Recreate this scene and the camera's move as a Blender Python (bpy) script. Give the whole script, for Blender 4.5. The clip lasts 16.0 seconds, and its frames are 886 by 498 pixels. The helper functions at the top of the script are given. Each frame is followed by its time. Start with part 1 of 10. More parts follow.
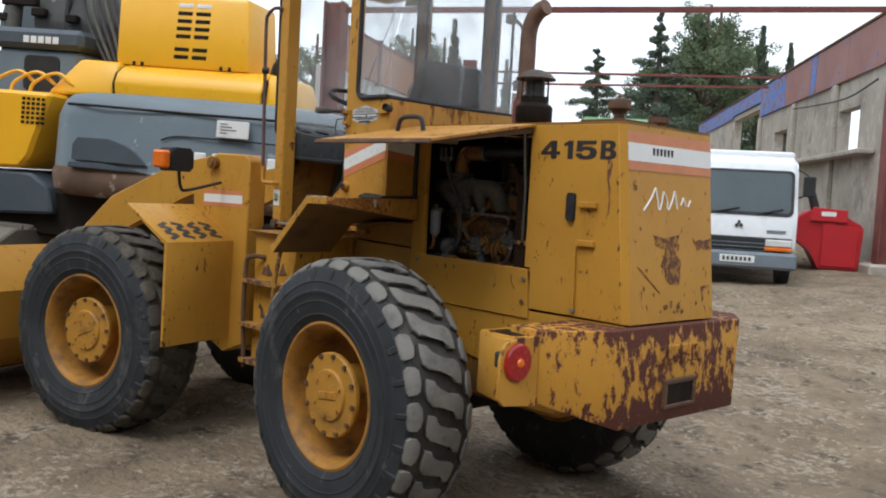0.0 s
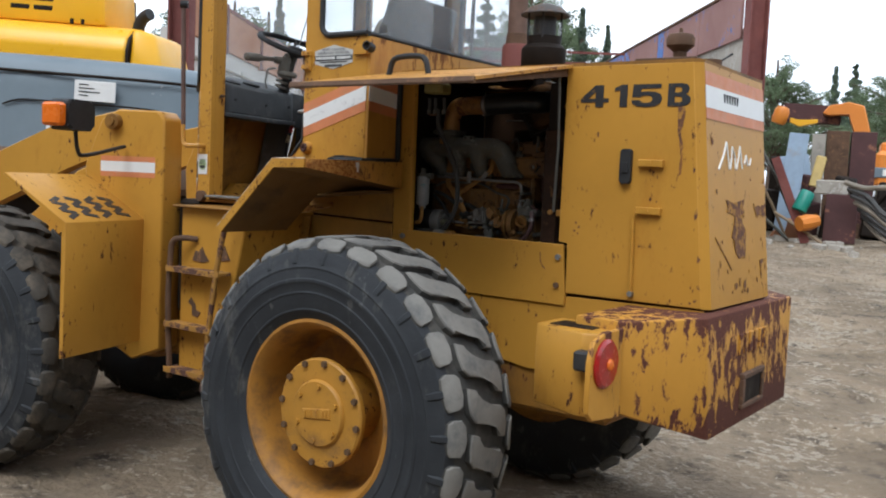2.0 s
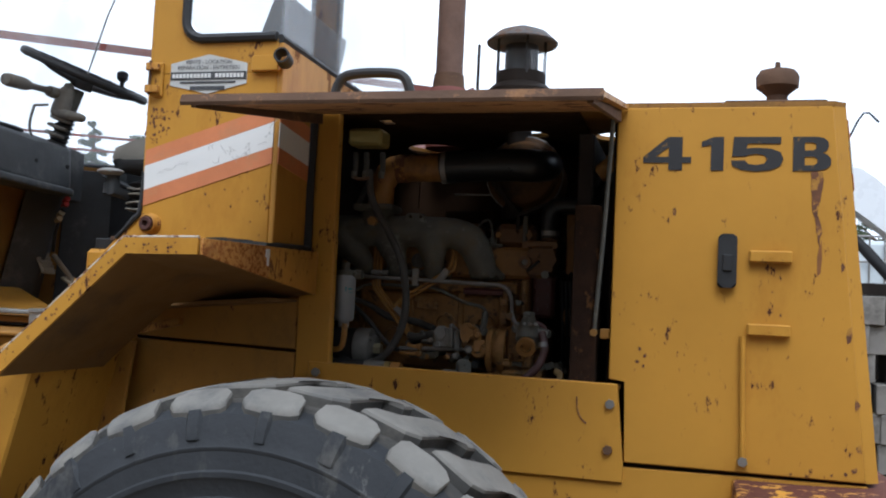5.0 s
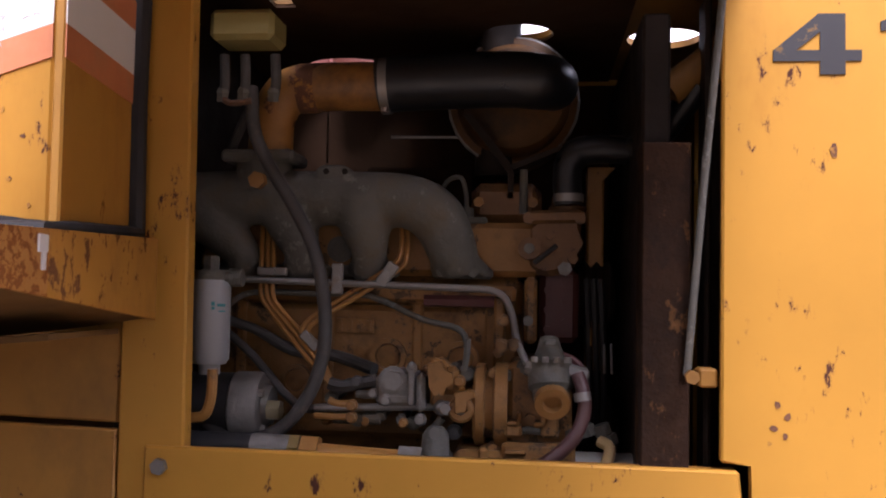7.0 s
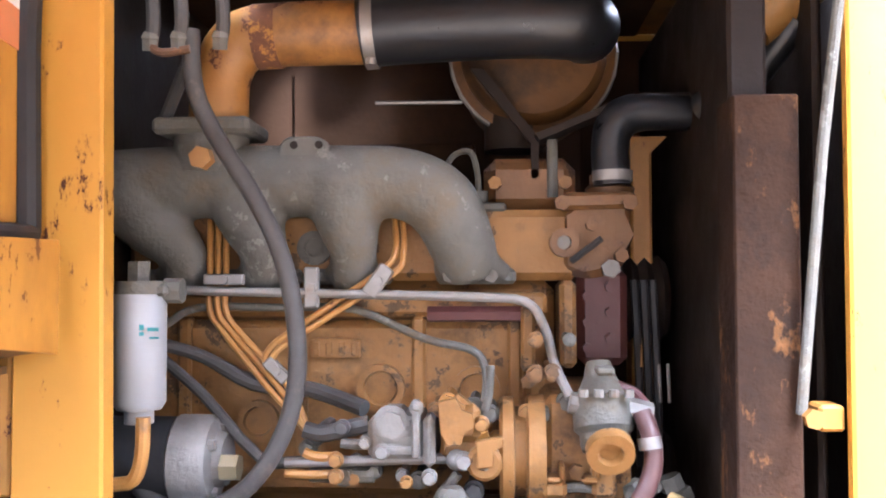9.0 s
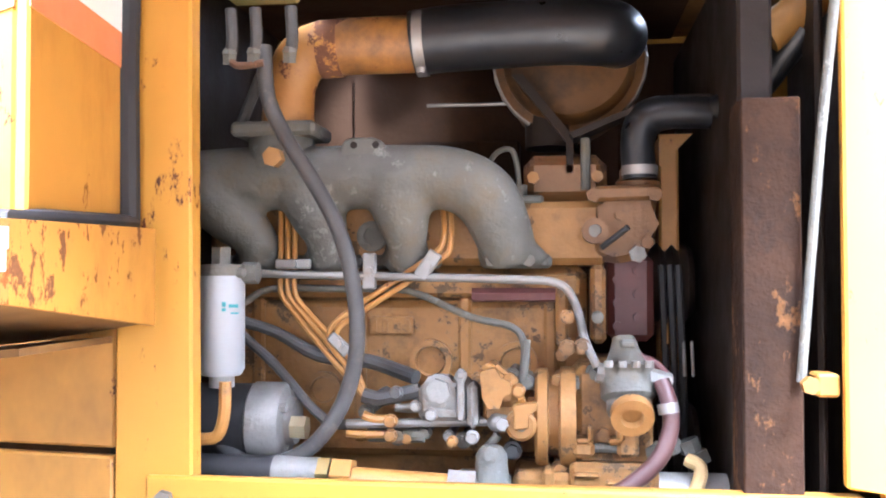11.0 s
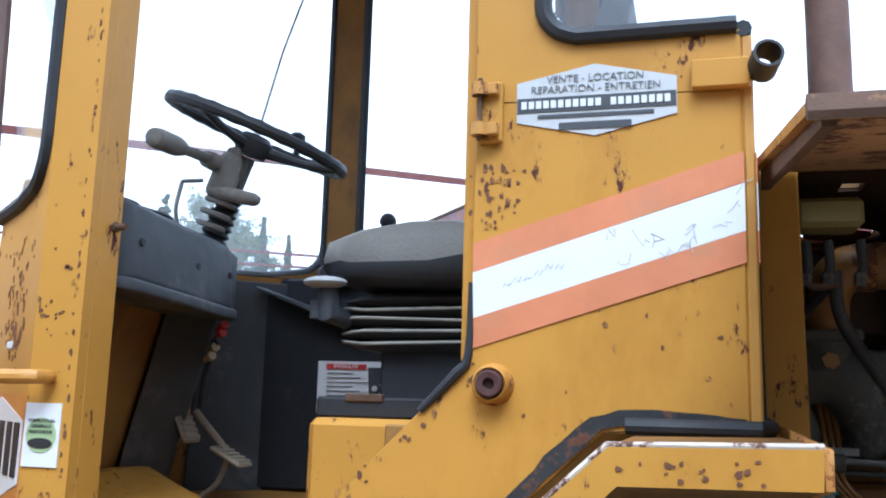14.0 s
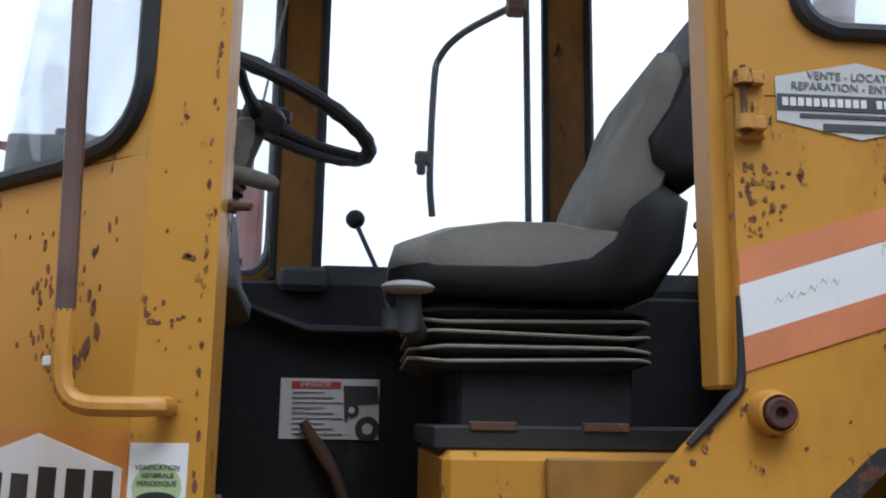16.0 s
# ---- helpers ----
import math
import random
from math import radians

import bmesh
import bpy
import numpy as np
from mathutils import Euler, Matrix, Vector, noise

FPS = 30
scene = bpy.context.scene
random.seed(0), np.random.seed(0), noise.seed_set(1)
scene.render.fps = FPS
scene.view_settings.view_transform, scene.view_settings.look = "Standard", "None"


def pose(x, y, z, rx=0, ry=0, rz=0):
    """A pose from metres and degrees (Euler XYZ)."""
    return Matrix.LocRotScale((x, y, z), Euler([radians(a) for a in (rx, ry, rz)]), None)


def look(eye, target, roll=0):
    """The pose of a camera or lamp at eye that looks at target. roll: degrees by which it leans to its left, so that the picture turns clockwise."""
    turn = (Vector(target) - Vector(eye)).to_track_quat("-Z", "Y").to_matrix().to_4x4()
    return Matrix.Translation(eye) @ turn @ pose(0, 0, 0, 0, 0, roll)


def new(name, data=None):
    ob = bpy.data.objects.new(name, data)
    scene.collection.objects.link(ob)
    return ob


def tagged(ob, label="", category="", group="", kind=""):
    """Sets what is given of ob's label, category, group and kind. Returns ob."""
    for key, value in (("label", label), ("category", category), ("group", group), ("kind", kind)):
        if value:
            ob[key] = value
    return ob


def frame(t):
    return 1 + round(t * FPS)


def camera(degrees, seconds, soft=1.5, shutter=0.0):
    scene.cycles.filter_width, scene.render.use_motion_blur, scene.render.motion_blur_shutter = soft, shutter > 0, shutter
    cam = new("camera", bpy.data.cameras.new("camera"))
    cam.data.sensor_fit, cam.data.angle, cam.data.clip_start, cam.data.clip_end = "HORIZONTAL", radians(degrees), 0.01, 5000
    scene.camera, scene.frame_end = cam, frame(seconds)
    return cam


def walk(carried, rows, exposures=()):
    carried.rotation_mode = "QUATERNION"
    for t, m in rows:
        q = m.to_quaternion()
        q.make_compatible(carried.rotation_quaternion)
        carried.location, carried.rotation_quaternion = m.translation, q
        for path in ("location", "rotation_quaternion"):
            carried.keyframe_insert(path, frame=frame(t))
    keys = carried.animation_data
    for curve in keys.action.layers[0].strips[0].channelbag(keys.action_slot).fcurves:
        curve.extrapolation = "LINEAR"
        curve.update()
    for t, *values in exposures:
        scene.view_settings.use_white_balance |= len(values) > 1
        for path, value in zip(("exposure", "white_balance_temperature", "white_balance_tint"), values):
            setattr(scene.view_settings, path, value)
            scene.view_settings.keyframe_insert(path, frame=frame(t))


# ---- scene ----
cam = camera(51.7, 16.0, soft=2.0)
METRES, EYE, TURN = 6.5, 1.66, 47.0
ROWS = [
    (0.0, 0.0, 0.0, 0.0, 0.2, -3.57, -3.21),
    (0.5, -0.0239, 0.0373, 0.0018, -1.75, -3.84, -3.29),
    (1.0, -0.0561, 0.0771, -0.0044, -4.69, -4.08, -3.22),
    (1.5, -0.0867, 0.114, -0.0136, -7.7, -4.28, -3.01),
    (2.0, -0.1153, 0.1508, -0.0191, -11.07, -4.2, -2.63),
    (2.5, -0.1366, 0.1974, -0.0258, -13.57, -3.18, -2.33),
    (3.0, -0.1594, 0.252, -0.0335, -16.01, -1.29, -2.44),
    (3.5, -0.1772, 0.2868, -0.0299, -18.84, -0.05, -2.6),
    (4.0, -0.1906, 0.3263, -0.0288, -23.69, 1.62, -2.85),
    (4.5, -0.1895, 0.3675, -0.0305, -28.09, 3.38, -3.08),
    (5.0, -0.1795, 0.4161, -0.027, -31.96, 3.55, -2.74),
    (7.5, -0.0926, 0.5991, -0.0158, -42.46, 2.56, -0.79),
    (8.0, -0.0825, 0.6155, -0.0141, -43.45, 2.66, -0.5),
    (8.5, -0.0773, 0.6226, -0.014, -43.57, 2.31, -0.01),
    (11.0, -0.0891, 0.6046, -0.0159, -39.6, 1.62, 0.09),
    (11.5, -0.1042, 0.5867, -0.0176, -35.62, 1.21, -0.77),
    (12.0, -0.1242, 0.5757, -0.0186, -30.92, 2.54, -1.89),
    (12.5, -0.1496, 0.583, -0.0136, -29.39, 4.87, -1.98),
    (13.0, -0.172, 0.5856, -0.0078, -28.94, 7.47, -1.62),
    (13.5, -0.1865, 0.5978, -0.0079, -30.21, 7.58, -1.59),
    (14.0, -0.1974, 0.6312, -0.0045, -31.96, 9.67, -1.53),
    (14.5, -0.2116, 0.661, -0.0046, -35.22, 11.41, -1.61),
    (15.0, -0.2329, 0.6921, -0.0029, -41.76, 10.46, -1.32),
    (15.5, -0.2466, 0.7165, -0.002, -47.48, 9.99, -0.83),
    (16.0, -0.2573, 0.7315, -0.0022, -51.76, 10.65, -0.81),
]
EXPO = [(0.0, -0.02, 6000, 8), (1.0, 0.03, 6000, 8), (2.0, 0.22, 5800, 8), (4.0, 0.22, 5650, 9), (5.0, 0.3, 5600, 9), (7.5, 2.4, 6050, 34), (8.0, 3.45, 5800, 32), (8.5, 4.2, 5550, 24), (11.0, 4.75, 5200, 16), (11.5, 4.05, 5150, 18), (12.0, 3.65, 5050, 18), (12.5, 3.3, 4900, 30), (13.0, 2.2, 4550, 14), (13.5, 1.6, 4550, 10), (14.0, 1.0, 4900, 8), (14.5, 0.52, 5050, 9), (16.0, 0.15, 5400, 9)]
walk(cam, [(t, pose(2.364, -3.307, EYE, 0, 0, TURN) @ pose(METRES * x, METRES * y, METRES * z, 90 + pitch, roll, yaw)) for t, x, y, z, yaw, pitch, roll in ROWS], EXPO)

# ---- overcast daylight ----
world = bpy.data.worlds.new("sky")
scene.world = world
world.use_nodes = True
wn, wl = world.node_tree.nodes, world.node_tree.links
wn.clear()
sky = wn.new("ShaderNodeTexSky")
sky.sky_type, sky.sun_disc = "NISHITA", False
sky.sun_elevation, sky.sun_rotation = radians(50), radians(200)
sky.dust_density = 3.0
w_coord = wn.new("ShaderNodeTexCoord")
w_noise = wn.new("ShaderNodeTexNoise")
w_noise.inputs["Scale"].default_value, w_noise.inputs["Detail"].default_value = 2.2, 6
w_ramp = wn.new("ShaderNodeValToRGB")
w_ramp.color_ramp.elements[0].position, w_ramp.color_ramp.elements[0].color = 0.35, (0.90, 0.93, 0.98, 1)
w_ramp.color_ramp.elements[1].position, w_ramp.color_ramp.elements[1].color = 0.6, (1.0, 1.0, 1.0, 1)
w_cloud = wn.new("ShaderNodeBackground")
w_cloud.inputs["Strength"].default_value = 1.5
w_clear = wn.new("ShaderNodeBackground")
w_clear.inputs["Strength"].default_value = 0.1
w_mix = wn.new("ShaderNodeMixShader")
w_mix.inputs[0].default_value = 0.85
w_out = wn.new("ShaderNodeOutputWorld")
wl.new(w_coord.outputs["Generated"], w_noise.inputs["Vector"])
wl.new(w_noise.outputs["Fac"], w_ramp.inputs["Fac"])
wl.new(w_ramp.outputs["Color"], w_cloud.inputs["Color"])
wl.new(sky.outputs["Color"], w_clear.inputs["Color"])
wl.new(w_clear.outputs[0], w_mix.inputs[1])
wl.new(w_cloud.outputs[0], w_mix.inputs[2])
wl.new(w_mix.outputs[0], w_out.inputs[0])
sun = new("sun", bpy.data.lights.new("sun", "SUN"))
sun.data.energy, sun.data.angle, sun.data.color = 1.7, radians(28), (1.0, 0.97, 0.92)
sun.matrix_world = look((0.5, -6, 9), (-1, 0, 0))

# ---- materials ----
def mat(name, base, rough=0.5, metal=0.0, var=0.25, scale=5.0, tint=None, bump=0.15, bscale=90.0,
        chips=None, chip_at=0.66, chip_scale=9.0, stretch=(1, 1, 1), dirt=None, dirt_at=0.55, dirt_scale=2.0, coat=0.0, cluster=0.0, deep=0.004, worn=()):
    """A procedural surface: base colour varied at a large and a fine scale, worn spots (chips), soiling (dirt) and fine relief."""
    m = bpy.data.materials.new(name)
    m.use_nodes = True
    n, l = m.node_tree.nodes, m.node_tree.links
    bsdf = n["Principled BSDF"]
    coord = n.new("ShaderNodeTexCoord")
    mapping = n.new("ShaderNodeMapping")
    mapping.inputs["Scale"].default_value = stretch
    l.new(coord.outputs["Object"], mapping.inputs["Vector"])

    def noise_at(sc, detail=5, rgh=0.6, mapped=False):
        t = n.new("ShaderNodeTexNoise")
        t.inputs["Scale"].default_value, t.inputs["Detail"].default_value, t.inputs["Roughness"].default_value = sc, detail, rgh
        l.new(mapping.outputs[0] if mapped else coord.outputs["Object"], t.inputs["Vector"])
        return t.outputs["Fac"]

    def ramp(fac, a, b, ca=(0, 0, 0, 1), cb=(1, 1, 1, 1)):
        r = n.new("ShaderNodeValToRGB")
        r.color_ramp.elements[0].position, r.color_ramp.elements[0].color = a, ca
        r.color_ramp.elements[1].position, r.color_ramp.elements[1].color = b, cb
        l.new(fac, r.inputs["Fac"])
        return r.outputs["Color"]

    def mix(fac, a, b):
        x = n.new("ShaderNodeMix")
        x.data_type = "RGBA"
        l.new(fac, x.inputs["Factor"])
        for v, s in ((a, x.inputs["A"]), (b, x.inputs["B"])):
            if isinstance(v, tuple):
                s.default_value = v
            else:
                l.new(v, s)
        return x.outputs["Result"]

    lo = tuple(c * (1 - var) for c in base[:3]) + (1,)
    hi = tint or tuple(min(1, c * (1 + var)) for c in base[:3]) + (1,)
    col = ramp(noise_at(scale), 0.3, 0.7, lo, hi)
    fine = ramp(noise_at(scale * 9, 3), 0.35, 0.75, tuple(c * (1 - var * 0.4) for c in base[:3]) + (1,), base)
    x = n.new("ShaderNodeMix")
    x.data_type = "RGBA"
    x.inputs["Factor"].default_value = 0.4
    l.new(col, x.inputs["A"])
    l.new(fine, x.inputs["B"])
    col = x.outputs["Result"]
    rough_out = None
    if dirt:
        d = ramp(noise_at(dirt_scale, 6, 0.7, True), dirt_at, dirt_at + 0.2)
        col = mix(d, col, dirt)
    if chips:
        near_by = n.new("ShaderNodeMath")
        near_by.operation, near_by.inputs[1].default_value = "MULTIPLY_ADD", cluster
        both = n.new("ShaderNodeMath")
        both.operation = "ADD"
        both.inputs[1].default_value = -0.5 * cluster
        l.new(noise_at(chip_scale * 0.14, 3, 0.5), near_by.inputs[0])
        l.new(noise_at(chip_scale, 7, 0.72, True), near_by.inputs[2])
        l.new(near_by.outputs[0], both.inputs[0])
        wear = both.outputs[0]
        for way, far, near, gain in worn:
            # more wear towards an edge: a direction, the distances along it where it begins and is full
            dot, span, more = n.new("ShaderNodeVectorMath"), n.new("ShaderNodeMapRange"), n.new("ShaderNodeMath")
            dot.operation, dot.inputs[1].default_value, more.operation = "DOT_PRODUCT", way, "ADD"
            span.inputs["From Min"].default_value, span.inputs["From Max"].default_value, span.inputs["To Max"].default_value = far, near, gain
            l.new(coord.outputs["Object"], dot.inputs[0])
            l.new(dot.outputs["Value"], span.inputs["Value"])
            l.new(wear, more.inputs[0])
            l.new(span.outputs[0], more.inputs[1])
            wear = more.outputs[0]
        ring = ramp(wear, chip_at - 0.035, chip_at + 0.005, (0, 0, 0, 1), (0.5, 0.5, 0.5, 1))
        col = mix(ring, col, tuple(0.35 * b + 1.1 * k for b, k in zip(base[:3], chips[:3])) + (1,))
        c = ramp(wear, chip_at, chip_at + 0.02)
        rustcol = ramp(noise_at(chip_scale * 5), 0.3, 0.7, tuple(v * 0.6 for v in chips[:3]) + (1,), chips)
        col = mix(c, col, rustcol)
        rough_out = ramp(c, 0.0, 1.0, (rough,) * 3 + (1,), (0.9, 0.9, 0.9, 1))
    l.new(col, bsdf.inputs["Base Color"])
    bsdf.inputs["Roughness"].default_value, bsdf.inputs["Metallic"].default_value = rough, metal
    if coat:
        bsdf.inputs["Coat Weight"].default_value = coat
    if rough_out:
        l.new(rough_out, bsdf.inputs["Roughness"])
    else:
        l.new(ramp(noise_at(scale * 2.3), 0.3, 0.7, (max(0, rough - 0.1),) * 3 + (1,), (min(1, rough + 0.1),) * 3 + (1,)), bsdf.inputs["Roughness"])
    if bump:
        b = n.new("ShaderNodeBump")
        b.inputs["Strength"].default_value, b.inputs["Distance"].default_value = bump, deep
        l.new(noise_at(bscale, 5), b.inputs["Height"])
        l.new(b.outputs[0], bsdf.inputs["Normal"])
    return m


RUST = (0.09, 0.032, 0.018, 1)
Y = (0.485, 0.243, 0.034, 1)
M_YEL = mat("loader_yellow", Y, 0.42, var=0.14, scale=2.5, chips=RUST, chip_at=0.645, chip_scale=34, cluster=0.42, bump=0.05, bscale=40, dirt=(0.36, 0.16, 0.02, 1), dirt_at=0.55, dirt_scale=3.0, stretch=(1, 1, 0.45))
# soiled yellow, also the shaded copy for the cab's far side
M_YELD = mat("loader_yellow_soiled_shaded", (0.27, 0.128, 0.022, 1), 0.6, var=0.25, scale=3, chips=RUST, chip_at=0.64, chip_scale=22, cluster=0.4, bump=0.08, bscale=40, dirt=(0.10, 0.055, 0.022, 1), dirt_at=0.47, dirt_scale=3.0, stretch=(1, 1, 0.5))
M_YELR = mat("loader_yellow_flaking", (0.52, 0.255, 0.036, 1), 0.5, var=0.15, scale=4, chips=(0.125, 0.045, 0.030, 1), chip_at=0.588, chip_scale=22, cluster=0.28, bump=0.2, bscale=30, stretch=(1, 1, 0.5), worn=(((0, 0, 1), 1.03, 1.10, 0.10), ((0, 0, -1), -0.83, -0.72, 0.14), ((0.35, 1, 0), -0.20, 0.02, 0.10)))
# ochre with dirt, darkened beyond the hub for shade inside the dish
M_RIM = mat("rim_ochre_shaded", (0.37, 0.165, 0.018, 1), 0.65, var=0.2, scale=6, dirt=(0.13, 0.065, 0.022, 1), dirt_at=0.47, dirt_scale=5, bump=0.12)
M_HUB = mat("hub_yellow", (0.42, 0.20, 0.022, 1), 0.55, var=0.18, scale=7, chips=RUST, chip_at=0.64, chip_scale=30, cluster=0.3, dirt=(0.2, 0.10, 0.03, 1), dirt_at=0.52, dirt_scale=8, bump=0.15)
M_RUST = mat("rusty_steel", (0.092, 0.049, 0.026, 1), 0.85, var=0.4, scale=6, tint=(0.155, 0.08, 0.042, 1), chips=(0.24, 0.12, 0.05, 1), chip_at=0.61, chip_scale=17, bump=0.5, bscale=70)
M_RUSTRED = mat("red_oxide_steel", (0.16, 0.045, 0.038, 1), 0.8, var=0.3, scale=2, tint=(0.24, 0.08, 0.06, 1), bump=0.2, bscale=40)
M_TYRE = mat("tyre_rubber", (0.015, 0.018, 0.022, 1), 0.75, var=0.4, scale=5, tint=(0.034, 0.037, 0.042, 1), dirt=(0.105, 0.10, 0.09, 1), dirt_at=0.56, dirt_scale=7, chips=(0.10, 0.097, 0.092, 1), chip_at=0.635, chip_scale=10, cluster=0.3, stretch=(1, 1, 0.5), bump=0.4, bscale=60)
M_LUG = mat("worn_tread_rubber", (0.195, 0.185, 0.165, 1), 0.85, var=0.25, scale=9, dirt=(0.10, 0.10, 0.098, 1), dirt_at=0.50, dirt_scale=7, bump=0.4, bscale=60)
M_BLACK = mat("black_rubber", (0.026, 0.026, 0.027, 1), 0.55, var=0.3, scale=8, dirt=(0.05, 0.045, 0.04, 1), dirt_at=0.58, bump=0.15)
M_PLAST = mat("dusty_dark_plastic", (0.060, 0.064, 0.068, 1), 0.6, var=0.25, scale=5, dirt=(0.15, 0.145, 0.135, 1), dirt_at=0.53, dirt_scale=5, bump=0.12)
M_SEAT = mat("worn_grey_seat_cloth", (0.19, 0.18, 0.155, 1), 0.9, var=0.2, scale=5, dirt=(0.30, 0.28, 0.235, 1), dirt_at=0.5, dirt_scale=4, bump=0.4, bscale=160)
M_WHITE = mat("white_decal_and_sky", (0.72, 0.72, 0.70, 1), 0.4, var=0.06, scale=6, dirt=(0.5, 0.48, 0.44, 1), dirt_at=0.6, dirt_scale=8, bump=0.03)
M_ORANGE = mat("orange_decal", (0.57, 0.20, 0.08, 1), 0.5, var=0.2, scale=9, dirt=(0.48, 0.22, 0.10, 1), dirt_at=0.5, dirt_scale=11, bump=0.03)
M_DECAL = mat("dark_decal", (0.022, 0.021, 0.022, 1), 0.5, var=0.2, scale=14, chips=(0.25, 0.13, 0.02, 1), chip_at=0.64, chip_scale=30, bump=0.03)
M_STEEL = mat("bare_steel", (0.26, 0.25, 0.235, 1), 0.45, metal=0.55, var=0.3, scale=12, dirt=(0.2, 0.13, 0.07, 1), dirt_at=0.56, dirt_scale=12, bump=0.15)
M_ALU = mat("cast_aluminium", (0.20, 0.195, 0.18, 1), 0.6, metal=0.3, var=0.4, scale=16, dirt=(0.16, 0.11, 0.06, 1), dirt_at=0.55, dirt_scale=14, bump=0.35, bscale=140)
M_CAST = mat("grey_cast_iron", (0.108, 0.106, 0.093, 1), 0.7, metal=0.15, var=0.38, scale=7, tint=(0.165, 0.162, 0.138, 1), dirt=(0.12, 0.092, 0.055, 1), dirt_at=0.52, dirt_scale=7, chips=(0.21, 0.205, 0.185, 1), chip_at=0.635, chip_scale=44, cluster=0.3, bump=0.6, bscale=120)
M_ENG = mat("oily_ochre_engine_paint", (0.235, 0.118, 0.034, 1), 0.5, var=0.35, scale=7, chips=(0.12, 0.075, 0.04, 1), chip_at=0.60, chip_scale=22, cluster=0.4, dirt=(0.065, 0.034, 0.014, 1), dirt_at=0.50, dirt_scale=9, bump=0.35, bscale=110)
# darker copy of the engine paint for thermostat end and rocker covers
M_ENGB = mat("darker_ochre_engine_paint", (0.135, 0.064, 0.019, 1), 0.55, var=0.4, scale=9, chips=(0.07, 0.035, 0.02, 1), chip_at=0.58, chip_scale=20, cluster=0.4, dirt=(0.045, 0.024, 0.011, 1), dirt_at=0.49, dirt_scale=10, bump=0.35, bscale=110)
# near-black steel that also stands in for shade in bay, holes and slots
M_ENGD = mat("dark_oily_steel_and_shade", (0.018, 0.013, 0.010, 1), 0.6, var=0.4, scale=6, bump=0.2)
M_ORPIPE = mat("ochre_pipe_paint", (0.34, 0.165, 0.038, 1), 0.45, var=0.25, scale=16, dirt=(0.14, 0.09, 0.05, 1), dirt_at=0.56, dirt_scale=18, chips=RUST, chip_at=0.66, chip_scale=14, bump=0.2)
M_HOSE = mat("grey_black_hose", (0.06, 0.058, 0.055, 1), 0.55, var=0.3, scale=20, dirt=(0.16, 0.13, 0.1, 1), dirt_at=0.6, dirt_scale=15, bump=0.15)
M_MAROON = mat("maroon_paint", (0.075, 0.022, 0.020, 1), 0.5, var=0.3, scale=12, dirt=(0.10, 0.055, 0.03, 1), dirt_at=0.55, dirt_scale=10, bump=0.2)
M_FILTER = mat("pale_grey_filter_paint", (0.27, 0.28, 0.285, 1), 0.4, var=0.08, scale=10, dirt=(0.3, 0.25, 0.18, 1), dirt_at=0.62, dirt_scale=10, bump=0.05)
M_RED = mat("red_lens", (0.36, 0.010, 0.010, 1), 0.22, var=0.35, scale=30, dirt=(0.16, 0.03, 0.02, 1), dirt_at=0.56, dirt_scale=14, bump=0.1, coat=0.3)
M_AMBER = mat("amber_lens", (0.75, 0.16, 0.01, 1), 0.25, var=0.1, bump=0.0)


def matt(m, level):
    """Sets how much a surface shines."""
    m.node_tree.nodes["Principled BSDF"].inputs["Specular IOR Level"].default_value = level
    return m


matt(M_YEL, 0.25), matt(M_YELR, 0.25), matt(M_YELD, 0.3), matt(M_ENGD, 0.12), matt(M_BLACK, 0.28), matt(M_ENG, 0.35), matt(M_CAST, 0.3), matt(M_HOSE, 0.25), matt(M_PLAST, 0.3), matt(M_ALU, 0.4)


